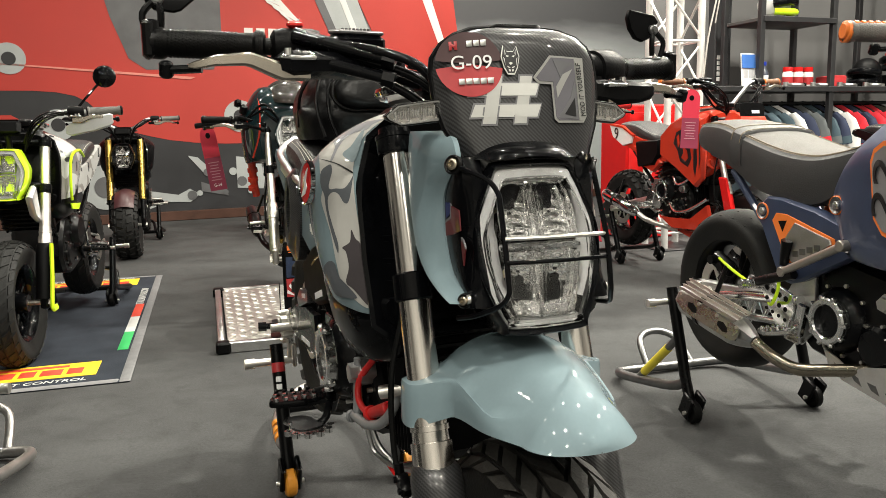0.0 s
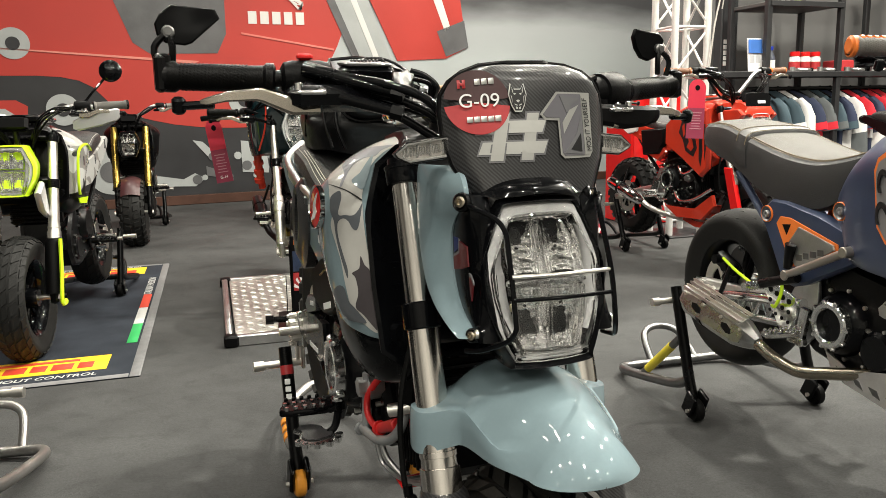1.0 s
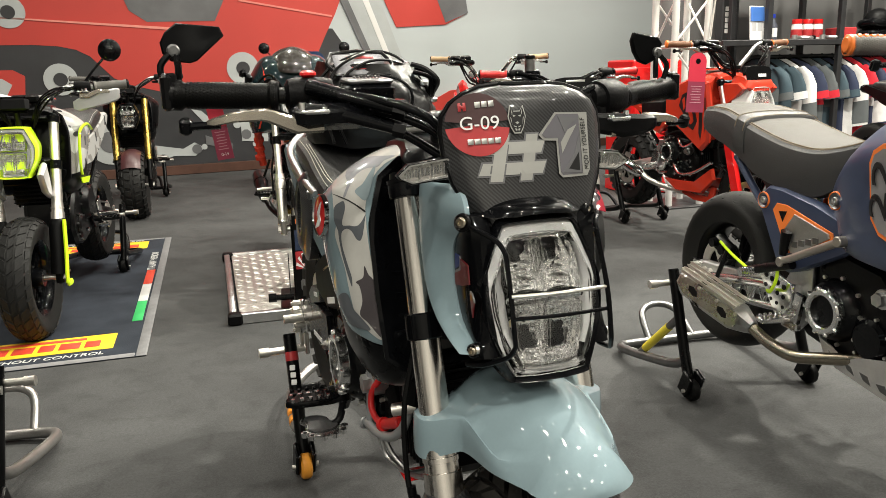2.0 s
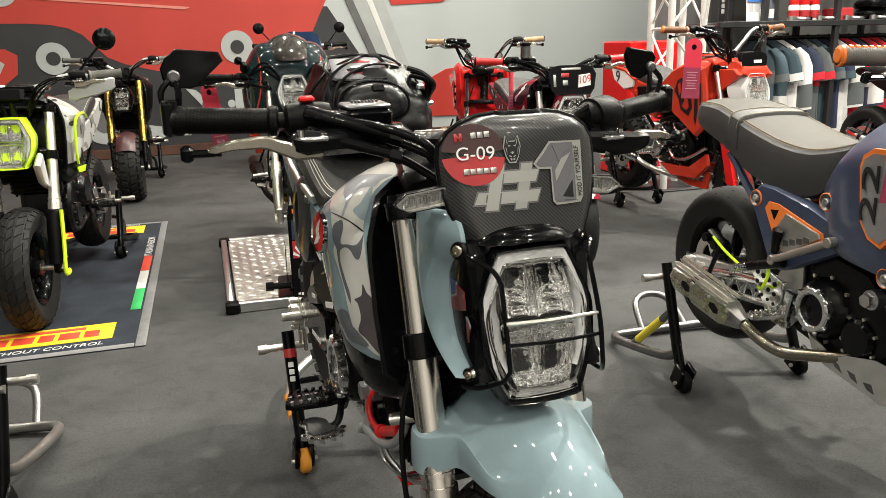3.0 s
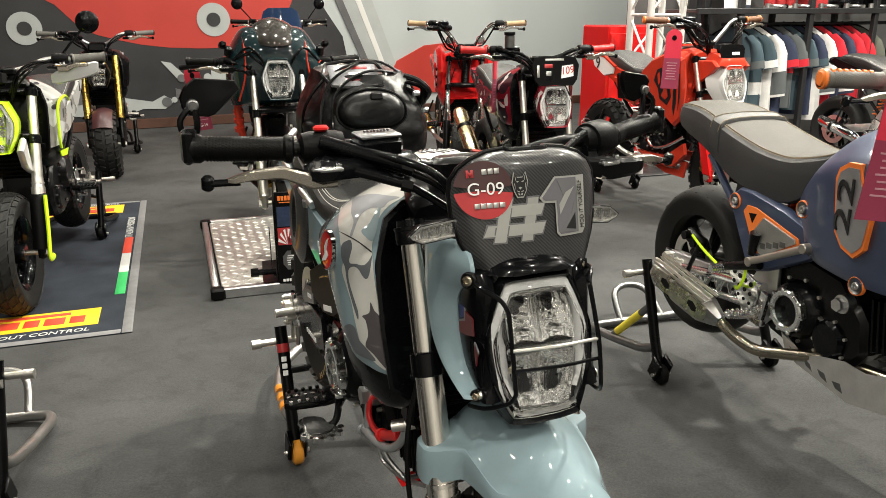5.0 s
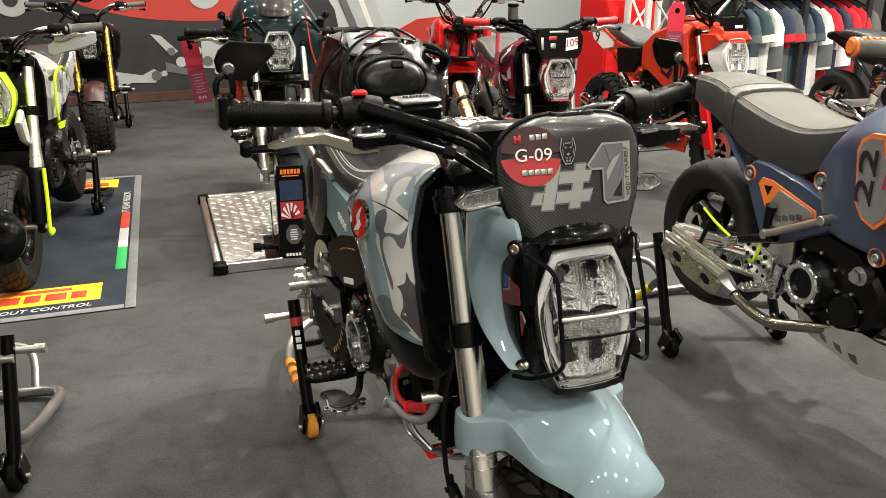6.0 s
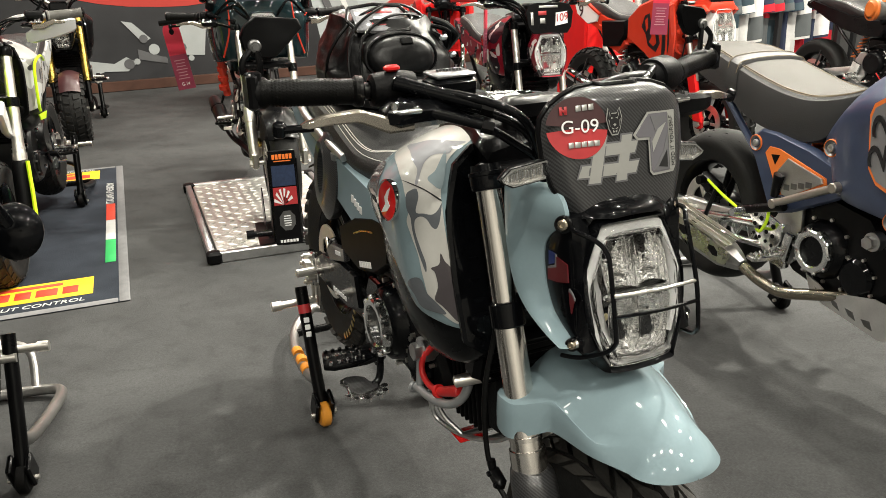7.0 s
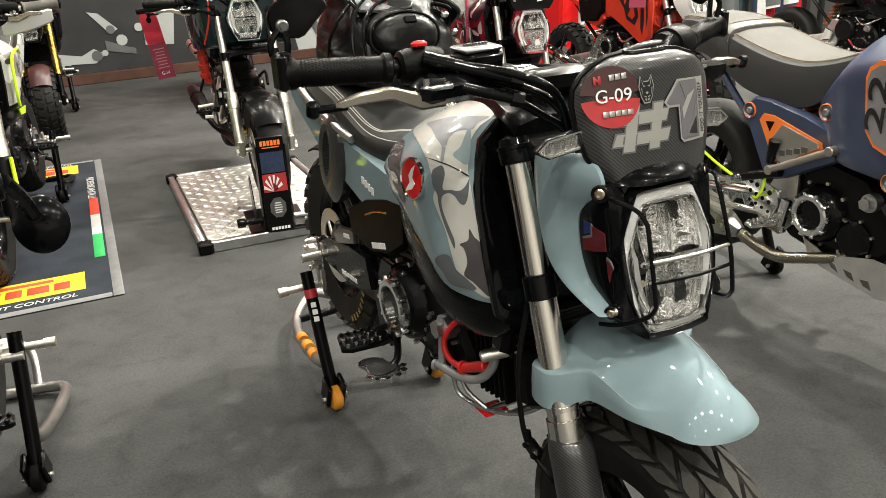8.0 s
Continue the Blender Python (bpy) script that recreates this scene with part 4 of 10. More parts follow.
def fork(bike, S, top, bottom, guard, axle_z, style):
    for sd in (-1, 1):
        y = sd * 0.110

        def P(z, dx=0.0):
            return Vector((fork_x(z) + dx, y, z))
        s = Shape(S)
        if style == "usd":
            s.tube([P(0.86), P(0.44)], 0.0245, 20, 0)
            s.cyl(P(0.44), P(0.425), 0.027, seg=18)
        else:
            s.tube([P(0.86), P(0.69)], 0.0190 if guard else 0.0160, 24, 0)
            s.tube([P(0.69), P(0.505)], 0.0210 if guard else 0.0160, 24, 0)
            s.lathe([(0.0200, 0), (0.0222, 0.0004), (0.0226, 0.018), (0.0246, 0.0184), (0.0246, 0.025), (0.0229, 0.0256), (0.0236, 0.038), (0.0262, 0.0386), (0.0264, 0.070), (0.0235, 0.0708)], P(0.532), P(0.40) - P(0.532), 26)
        leg = part("fork_leg", s, top, bike)
        s = Shape(S)
        if style == "usd":
            s.tube([P(0.44), P(axle_z + 0.03)], 0.0175, 14, 0)
        else:
            s.tube([P(0.475), P(axle_z + 0.02)], 0.0235, 14, 0)
        s.box((0.05, 0.03, 0.075), P(axle_z + 0.01), 0.008)
        part("slider", s, bottom, leg)
        if guard:
            s = Shape(S)
            pts = []
            for z in (0.474, 0.466, 0.452, 0.30, axle_z + 0.02):
                c = P(z, 0.006)
                rw = 0.026 if z > 0.47 else 0.0335 if z > 0.46 else 0.036
                pts.append([c + Vector((rw * math.cos(a), rw * 0.92 * math.sin(a), 0)) for a in [2 * math.pi * k / 20 for k in range(20)]])
            s.loft(pts)
            part("fork_guard", s, guard, leg)
        if style != "usd":
            s = Shape(S)
            s.cyl(P(0.697), P(0.663), 0.0255 if guard else 0.0205, seg=24, bevel=0.002)
            part("lower_clamp", s, BLACK_GLOSS, leg)
        s = Shape(S)
        s.lathe([(q0 * (1.12 if guard else 1.0), q1) for q0, q1 in ((0.0165, 0), (0.0215, 0.001), (0.0225, 0.004), (0.0225, 0.020), (0.0235, 0.021), (0.0235, 0.026), (0.0195, 0.027), (0.0185, 0.036), (0.0, 0.037))], P(0.846), P(0.90) - P(0.846), 26)
        part("fork_cap", s, BLACK_GLOSS, leg)
    s = Shape(S)
    s.box((0.06, 0.225, 0.022), (fork_x(0.86) - 0.018, 0, 0.866), 0.008)
    s.box((0.075, 0.225, 0.028), (fork_x(0.685) - 0.020, 0, 0.695), 0.008)
    s.cyl((fork_x(0.70) - 0.05, 0, 0.68), (fork_x(0.88) - 0.05, 0, 0.90), 0.028)
    part("triple_clamp", s, BLACK_SATIN, bike)


HL = [(0.037, 0.0895), (0.050, 0.080), (0.064, 0.050), (0.0755, 0.022), (0.0765, 0.000), (0.073, -0.026), (0.061, -0.058), (0.049, -0.082), (0.040, -0.0895)]
HL_OUT = [(q.x, q.y) for q in catmull([(y, z, 0) for y, z in HL + [(-y, z) for y, z in reversed(HL)]], 3, True)]


def lamp_ring(cx, cz, k, x, lean=0.21, bulge=0.0, up=1.0, low=None):
    """Outline of the lamp at scale k; low is the scale that its foot takes instead."""
    out = []
    for y, z in HL_OUT:
        f = k
        if low:
            e = max(0.0, min(1.0, (-z - 0.030) / 0.045))
            f = k + (low - k) * e * e * (3 - 2 * e)
        out.append(Vector((cx + x - z * f * up * lean - bulge * ((y * f / 0.075) ** 2), y * f, cz + z * f * up)))
    return out


def headlight(bike, S, c, shell, bezel, scale=1.0):
    """Octagonal lamp with a dark shell, pale rim, four fluted reflector bowls and a clear lens."""
    cx, cz = c
    s = Shape(S)
    k = scale
    s.loft([lamp_ring(cx, cz, 0.75 * k, -0.13), lamp_ring(cx, cz, 1.06 * k, -0.085, bulge=0.01), lamp_ring(cx, cz, 1.10 * k, -0.03, bulge=0.012), lamp_ring(cx, cz, 1.09 * k, -0.004, bulge=0.012), lamp_ring(cx, cz, 1.05 * k, 0.005, bulge=0.010), lamp_ring(cx, cz, 1.025 * k, 0.002, bulge=0.010), lamp_ring(cx, cz, 1.0 * k, -0.045)], caps=True)
    lampo = part("headlight", s, shell, bike)
    s = Shape(S)
    s.loft([lamp_ring(cx, cz, 1.015 * k, -0.006, bulge=0.010), lamp_ring(cx, cz, 0.985 * k, -0.002, bulge=0.008), lamp_ring(cx, cz, 0.83 * k, -0.006, bulge=0.004, low=0.97), lamp_ring(cx, cz, 0.81 * k, -0.044, low=0.96)], caps=False)
    part("lamp_rim", s, bezel, lampo)
    s = Shape(S)
    s.loft([lamp_ring(cx, cz, 0.86 * k, -0.0035, bulge=0.005, low=0.985), lamp_ring(cx, cz, 0.845 * k, -0.0025, bulge=0.004, low=0.975), lamp_ring(cx, cz, 0.825 * k, -0.0045, bulge=0.004, low=0.96)], caps=False)
    part("rim_line", s, CHROME, lampo)
    for iy in (-1, 1):
        for iz in (-1, 1):
            s = Shape(S)
            n1, n2 = 30, 44
            front, back = [], []
            top = 0.066 if iz > 0 else 0.074
            for i in range(n2 + 1):
                v = i / n2
                row, rowb = [], []
                for j in range(n1 + 1):
                    u = j / n1
                    wide = 0.047 - 0.013 * v ** 2
                    yy = iy * (0.0002 + wide * u) * k
                    zz = iz * (0.007 + top * v) * k
                    mid = math.exp(-((u - 0.45) / 0.22) ** 2)
                    bowl = -0.018 + 0.030 * (u - 0.45) ** 2 * 3.0 + 0.020 * (1 - v) ** 2 + 0.010 * max(0, v - 0.75) / 0.25
                    step = -0.007 * mid * (1 if 0.18 < v < 0.78 else 0.2)
                    flute = 0.0011 * math.sin(16 * math.pi * v) * mid + 0.0009 * math.sin(12 * math.pi * u) * (1 - mid)
                    x = cx - 0.028 + (bowl + step + flute) * k - zz * 0.21
                    row.append(Vector((x, yy, cz + zz)))
                    rowb.append(Vector((x - 0.002, yy, cz + zz)))
                front.append(row)
                back.append(rowb)
            s.loft([a + list(reversed(b)) for a, b in zip(front, back)])
            part("reflector_bowl", s, REFLECTOR, lampo)
            # small yellow box standing in for a reflection in the bowl
            s = Shape(S)
            zz = iz * 0.034 * k
            s.box((0.004, 0.008 * k, 0.008 * k), (cx - 0.043 - zz * 0.21, iy * 0.036 * k, cz + zz), 0.001, (35, -12, 0))
            part("reflection_chip", s, REFLECTION_CHIP, lampo)
    for iy in (-1, 1):
        s = Shape(S)
        rows = []
        for i in range(13):
            z = -0.060 + 0.118 * i / 12
            yo = 0.85 * steps(z / 0.85, [(q[1], q[0]) for q in reversed(HL)])
            yi = min(yo - 0.003, 0.047 - 0.010 * (z / 0.06) ** 2)
            rows.append([Vector((cx + (x - z * 0.21) * k, iy * y * k, cz + z * k)) for y, x in ((yo, -0.007), (yi, -0.024), (yi, -0.028), (yo, -0.012))])
        s.loft(rows)
        part("lamp_side_wall", s, bezel, lampo)
    s = Shape(S)
    s.box((0.012, 0.100 * k, 0.010 * k), (cx - 0.008, 0, cz), 0.003)
    bar = part("centre_bar", s, CHROME, lampo)
    for q in range(9):
        s = Shape(S)
        s.box((0.003, 0.008 * k, 0.005 * k), (cx - 0.002, (-0.040 + 0.010 * q) * k, cz), 0.001)
        part("bar_facet", s, MACHINED, bar)
    s = Shape(S)
    s.box((0.012, 0.074 * k, 0.008 * k), (cx - 0.030, 0, cz + 0.070 * k), 0.003)
    part("upper_bar", s, CHROME, lampo)
    s = Shape(S)
    s.box((0.014, 0.076 * k, 0.008 * k), (cx + 0.004, 0, cz - 0.079 * k), 0.003)
    part("lower_bar", s, CHROME, lampo)
    s = Shape(S)
    s.loft([lamp_ring(cx, cz, 0.96 * k, -0.046), lamp_ring(cx, cz, 0.95 * k, -0.0465)], caps=True)
    part("lamp_back", s, LAMP_BACK, lampo)
    s = Shape(S)
    s.loft([lamp_ring(cx, cz, 0.985 * k, 0.001, bulge=0.010), lamp_ring(cx, cz, 0.90 * k, 0.007, bulge=0.008), lamp_ring(cx, cz, 0.5 * k, 0.0095, bulge=0.006), lamp_ring(cx, cz, 0.1 * k, 0.010, bulge=0.0)], caps=False)
    s.loft([lamp_ring(cx, cz, 0.97 * k, -0.001, bulge=0.010), lamp_ring(cx, cz, 0.89 * k, 0.0045, bulge=0.008), lamp_ring(cx, cz, 0.5 * k, 0.007, bulge=0.006), lamp_ring(cx, cz, 0.1 * k, 0.0075, bulge=0.0)], caps=False)
    lens = part("lens", s, LENS, lampo)
    lens.visible_shadow = False
    return lampo


def lamp_guard(bike, S, c):
    """Two bent tubes in front of the lamp, joined by two cross bars."""
    cx, cz = c
    for sd in (-1, 1):
        s = Shape(S)
        if sd < 0:
            pts = [(1.122, -0.086, 0.835), (1.140, -0.084, 0.833), (1.160, -0.066, 0.822), (1.170, -0.058, 0.808), (1.176, -0.057, 0.790), (1.191, -0.055, 0.712), (1.192, -0.056, 0.697), (1.184, -0.063, 0.684), (1.160, -0.082, 0.670), (1.130, -0.092, 0.662)]
        else:
            pts = [(1.122, 0.086, 0.838), (1.146, 0.078, 0.840), (1.166, 0.064, 0.832), (1.176, 0.062, 0.815), (1.192, 0.067, 0.755), (1.200, 0.068, 0.705), (1.196, 0.071, 0.690), (1.178, 0.080, 0.676), (1.140, 0.088, 0.668)]
        s.tube(pts, 0.0031, 8, 6)
        g = part("lamp_guard", s, BLACK_GLOSS, bike)
        for x, y, z in ((1.121, 0.083, 0.833), (1.154, 0.087, 0.688)):
            s = Shape(S)
            s.cyl((x, sd * (y - 0.012), z), (x, sd * y, z), 0.0108, seg=20, bevel=0.002)
            part("guard_boss", s, BLACK_GLOSS, g)
            s = Shape(S)
            s.lathe([(0, 0.002), (0.0022, 0.002), (0.0028, 0.0045), (0.0056, 0.004), (0.0062, 0.0)], (x, sd * (y - 0.0005), z), (0, sd, 0), 14)
            part("guard_bolt", s, STEEL, g)
    for z, x in ((0.7585, 1.189), (0.7325, 1.194)):
        s = Shape(S)
        s.tube([(x - 0.004, -0.0565, z), (x + 0.004, 0.005, z), (x + 0.002, 0.067, z)], 0.0024, 8, 3)
        part("guard_bar", s, STEEL if z > 0.75 else BLACK_GLOSS, bike)


def bars(bike, S, st):
    """Handlebar with grips, levers, switch boxes, hoses and mirrors."""
    up = st.get("bar_up", 0.0)
    wd = st.get("bar_wide", 0.0)
    s = Shape(S)
    for sd in (-1, 1):
        if sd > 0 and st.get("near"):
            s.tube([(0.895, 0, 0.945), (0.897, 0.05, 0.945), (0.905, 0.10, 0.955), (0.907, 0.17, 0.968), (0.898, 0.25, 0.966), (0.889, 0.285, 0.967), (0.825, 0.431, 0.977)], 0.0111, 12, 5)
            continue
        s.tube([(0.895, 0, 0.945), (0.897, sd * 0.05, 0.945), (0.905, sd * 0.10, 0.958 + up * 0.5), (0.905, sd * (0.17 + wd / 2), 0.985 + up), (0.895, sd * (0.26 + wd), 0.988 + up), (0.862, sd * (0.392 + wd), 0.994 + up)], 0.0111, 12, 5)
    bar = part("handlebar", s, st["bar_mat"], bike)
    s = Shape(S)
    s.box((0.045, 0.11, 0.035), (0.90, 0, 0.942), 0.008)
    s.cyl((0.905, -0.035, 0.87), (0.900, -0.035, 0.945), 0.015)
    s.cyl((0.905, 0.035, 0.87), (0.900, 0.035, 0.945), 0.015)
    part("bar_clamp", s, BLACK_SATIN, bar)
    for sd in (-1, 1):
        d = Vector((-0.033, sd * 0.130, 0.005)).normalized()
        a = Vector((0.893, sd * (0.268 + wd), 0.988 + up))
        b = Vector((0.862, sd * (0.392 + wd), 0.994 + up))
        far = sd > 0 and st.get("near")
        if far:
            a, b = Vector((0.889, 0.285, 0.967)), Vector((0.827, 0.426, 0.977))
            d = (b - a).normalized()
        gl = 1.19 if far else 1.0
        s = Shape(S)
        s.lathe([(q0, q1 * gl) for q0, q1 in ((0.012, 0), (0.0205, 0.0), (0.0205, 0.005), (0.017, 0.009), (0.0165, 0.03), (0.0175, 0.07), (0.0165, 0.115), (0.020, 0.120), (0.020, 0.127), (0.012, 0.128))], a, d, 20)
        q = d.orthogonal().normalized()
        w = d.cross(q)
        for i in range(19):
            for j in range(28):
                an = 2 * math.pi * (j + 0.5 * (i % 2)) / 28
                o = a + d * (0.030 + 0.0045 * i * gl) + (q * math.cos(an) + w * math.sin(an)) * 0.0172
                nn = (q * math.cos(an) + w * math.sin(an))
                tt = d.cross(nn)
                s.add([o - d * 0.0020, o + tt * 0.0017, o + d * 0.0020, o - tt * 0.0017, o + nn * 0.0006], [(0, 1, 4), (1, 2, 4), (2, 3, 4), (3, 0, 4)])
        grip = part("grip", s, st["grip_mat"], bike)
        for h in (-0.006, 0.123 * gl):
            s = Shape(S)
            s.lathe([(0.0165, h), (0.0200, h + 0.002), (0.0200, h + 0.009), (0.0165, h + 0.011)], a, d, 20)
            part("grip_collar", s, st.get("collar_mat", BLACK_SATIN), grip)
        s = Shape(S)
        s.cyl(b, b + d * 0.008, 0.0150, seg=16, bevel=0.002)
        part("bar_end", s, st.get("collar_mat", BLACK_SATIN), grip)
        # lever and its perch
        s = Shape(S)
        pv = Vector((0.945, sd * (0.235 + wd), (0.932 if far else 0.962) + up))
        secs = [(-0.014, 0.006, -0.010, 0.0105, 0.009), (0.020, 0.006, -0.010, 0.0105, 0.009), (0.028, 0.006, -0.007, 0.0105, 0.009), (0.056, 0.004, 0.004, 0.0085, 0.008), (0.064, 0.003, 0.005, 0.0075, 0.008), (0.098, -0.003, 0.003, 0.0062, 0.008), (0.120, -0.009, -0.002, 0.0048, 0.007), (0.128, -0.012, -0.003, 0.0025, 0.004)]
        s.loft([[pv + Vector((ox + a_ * tk, sd * oy, oz + b_ * hh)) for a_, b_ in ((-1, -0.7), (-0.7, -1), (0.7, -1), (1, -0.7), (1, 0.7), (0.7, 1), (-0.7, 1), (-1, 0.7))] for oy, ox, oz, hh, tk in secs])
        lv = part("lever", s, st.get("lever_mat", LEVER_METAL), bike)
        s = Shape(S)
        s.loft([[pv + Vector((ox + 0.001, sd * (oy + dy), oz + 0.0075 + dz)) for dy, dz in ((-0.004, 0), (0.004, 0), (0.004, 0.0015), (-0.004, 0.0015))] for oy, ox, oz in ((0.030, 0.006, -0.004), (0.044, 0.005, 0.0015))])
        part("lever_slot", s, BLACK_MATT, lv)
        s = Shape(S)
        s.tube([pv + Vector((-0.010, sd * 0.112, -0.006)), pv + Vector((-0.022, sd * 0.150, -0.007))], 0.0065, 8, 0, flat=0.8)
        s.cyl(pv + Vector((-0.026, sd * 0.152, -0.016)), pv + Vector((-0.020, sd * 0.152, 0.003)), 0.0085, seg=12, bevel=0.003)
        part("lever_tip", s, BLACK_GLOSS, lv)
        s = Shape(S)
        s.box((0.040, 0.05, 0.018), pv + Vector((-0.026, -sd * 0.034, -0.006)), 0.006)
        s.box((0.040, 0.035, 0.035), pv + Vector((-0.045, -sd * 0.005, 0.02)), 0.008)
        part("lever_perch", s, BLACK_GLOSS, lv)
        s = Shape(S)
        for k in range(3):
            s.cyl(pv + Vector(((0.016, 0.012, 0.006)[k], sd * (-0.016, 0.012, -0.002)[k], 0.006)), pv + Vector(((0.016, 0.012, 0.006)[k], sd * (-0.016, 0.012, -0.002)[k], (0.0125, 0.019, 0.017)[k])), 0.0052, seg=12, bevel=0.001)
        part("adjuster", s, CHROME, lv)
        s = Shape(S)
        s.prism([(pv.x + q[0], pv.y + sd * q[1]) for q in ((0.026, -0.020), (0.025, 0.012), (0.014, 0.022), (0.000, 0.014), (-0.006, -0.008), (0.003, -0.026))], pv.z + 0.0035, pv.z + 0.0095, "xy", 0.002)
        part("lever_plate", s, st.get("lever_mat", MACHINED), lv)
        s = Shape(S)
        sb = Vector((0.898, 0.248, 0.968)) if far else Vector((0.900, sd * (0.225 + wd), 0.99 + up))
        if far:
            s.lathe([(0.014, -0.030), (0.029, -0.026), (0.031, -0.018), (0.031, 0.012), (0.027, 0.024), (0.020, 0.028)], sb + Vector((-0.006, 0.008, -0.002)), (-0.3, 1, 0.05), 24)
        s.lathe([(0.012, -0.034), (0.021, -0.031), (0.0235, -0.020), (0.0235, 0.016), (0.021, 0.027), (0.014, 0.031)], sb + Vector((0, 0, -0.002)), (-0.1, sd, 0), 22)
        sw = part("switch_box", s, BLACK_MATT, bike)
        if st.get("red_button") and sd < 0:
            s = Shape(S)
            s.box((0.013, 0.021, 0.009), sb + Vector((0.004, 0, 0.0255)), 0.003)
            part("stop_button", s, RED_PAINT, sw)
        if sd < 0 or st.get("both_tanks"):
            s = Shape(S)
            s.box((0.040, 0.070, 0.030), (0.925, sd * (0.150 + wd / 2), 0.988 + up), 0.006, (0, 6, -sd * 8))
            s.box((0.045, 0.17, 0.034), (0.938, sd * (0.175 + wd / 2), 0.962 + up), 0.010, (0, 6, -sd * 6))
            rv = part("brake_reservoir", s, BLACK_GLOSS, bike)
            s = Shape(S)
            s.box((0.037, 0.064, 0.006), (0.925, sd * (0.150 + wd / 2), 1.005 + up), 0.002, (0, 6, -sd * 8))
            for k in range(8):
                s.box((0.004, 0.003, 0.003), (0.922, sd * (0.132 + wd / 2 + 0.005 * k), 1.010 + up), 0.0005)
            part("reservoir_lid", s, GREY_LID, rv)
        if far:
            s = Shape(S)
            s.loft([[pv + Vector((0.004 + cx_ + q0 * tk, oy, oz + q1 * hh)) for q0, q1 in ((-1, -0.6), (-0.6, -1), (0.6, -1), (1, -0.6), (1, 0.6), (0.6, 1), (-0.6, 1), (-1, 0.6))] for oy, cx_, oz, hh, tk in ((-0.060, -0.010, 0.004, 0.010, 0.010), (-0.030, -0.004, 0.000, 0.015, 0.013), (0.005, 0.002, -0.004, 0.018, 0.015), (0.040, 0.004, -0.004, 0.015, 0.014), (0.062, 0.003, -0.002, 0.012, 0.012), (0.068, 0.002, -0.001, 0.008, 0.009))])
            part("lever_cover", s, BLACK_SATIN, lv)
        # mirror
        ms = st.get("mirror", "plate")
        if ms == "plate":
            s = Shape(S)
            s.box((0.030, 0.014, 0.046), b + Vector((0.002, sd * 0.010, 0.002)), 0.004)
            s.box((0.012, 0.020, 0.014), b + Vector((0.004, sd * 0.006, 0.020)), 0.003)
            mst = part("mirror_stem", s, BLACK_SATIN, bike)
            if sd < 0:
                o = [(-0.408, 1.060), (-0.401, 1.073), (-0.386, 1.085), (-0.331, 1.080), (-0.326, 1.068), (-0.363, 1.036), (-0.372, 1.033), (-0.396, 1.036), (-0.406, 1.046)]
                jx, jo = 0.862, Vector((0.866, -0.392, 1.050))
            else:
                o = [(0.340, 1.057), (0.347, 1.070), (0.393, 1.062), (0.399, 1.051), (0.383, 1.025), (0.363, 1.017), (0.350, 1.022), (0.342, 1.038)]
                jx, jo = 0.818, Vector((0.822, 0.384, 1.037))
            oc = Vector((sum(q[0] for q in o) / len(o), sum(q[1] for q in o) / len(o)))

            def face(k, dx):
                return [Vector((jx + dx - 0.25 * (zz - jo.z), oc.x + (yy - oc.x) * k, oc.y + (zz - oc.y) * k)) for yy, zz in o]
            s = Shape()
            s.loft([face(0.93, 0.0035), face(1.0, 0.001), face(1.0, -0.006), face(0.95, -0.009)])
            mr = part("mirror", s, DEEP_BLACK, mst)
            s = Shape()
            s.loft([face(0.90, -0.0088), face(0.90, -0.0098)])
            part("mirror_glass", s, CHROME, mr)
            s = Shape()
            s.cyl(jo + Vector((-0.006, 0, 0)), jo + Vector((0.006, 0, -0.001)), 0.0085, seg=18, bevel=0.002)
            s.cyl(jo + Vector((0.006, 0, -0.001)), jo + Vector((0.009, 0, -0.001)), 0.0045, seg=6)
            part("mirror_joint", s, ALU_DARK, mr)
            s = Shape()
            for a0, a1, a2 in (((0, 0, 0), (0.004, sd * 0.018, -0.020), (0.002, sd * 0.014, -0.044)), ((0, 0, 0), (0.004, -sd * 0.004, -0.020), (0.002, -sd * 0.002, -0.042))):
                s.tube([jo + Vector(a0), jo + Vector(a1), jo + Vector(a2)], 0.0045, 8, 4)
            part("mirror_arm", s, BLACK_SATIN, mr)
        elif ms == "round":
            s = Shape(S)
            o = Vector((0.90, sd * 0.23, 1.0 + up))
            e = o + Vector((-0.03, sd * 0.10, 0.12))
            s.tube([o, o + Vector((-0.01, sd * 0.04, 0.05)), e], 0.005, 8, 4)
            mst = part("mirror_stem", s, BLACK_GLOSS, bike)
            s = Shape(S)
            s.lathe([(0, 0.018), (0.022, 0.016), (0.042, 0.006), (0.046, 0.0), (0.044, -0.004), (0, -0.004)], e + Vector((0.004, sd * 0.01, 0.012)), (1, 0, 0.1), 24)
            part("mirror", s, BLACK_GLOSS, mst)
    # hoses from the right controls to the front and the frame
    s = Shape(S)
    for k, (dz, dy) in enumerate(((0.012, 0.0), (-0.006, 0.012), (-0.018, -0.004))):
        s.tube([(0.935, -0.20, 0.985 + up + dz * 0.5), (0.985 - 0.01 * k, -0.13 + dy, 0.962 + dz), (1.01 - 0.015 * k, -0.085 + dy, 0.935 + dz), (1.00, -0.05, 0.88), (0.98, -0.03, 0.80)], 0.0060, 10, 5)
    s.tube([(0.935, 0.20, 0.985 + up), (0.985, 0.13, 0.970), (1.01, 0.085, 0.94), (0.99, 0.04, 0.86)], 0.006, 8, 5)
    part("hose", s, BLACK_GLOSS, bike)
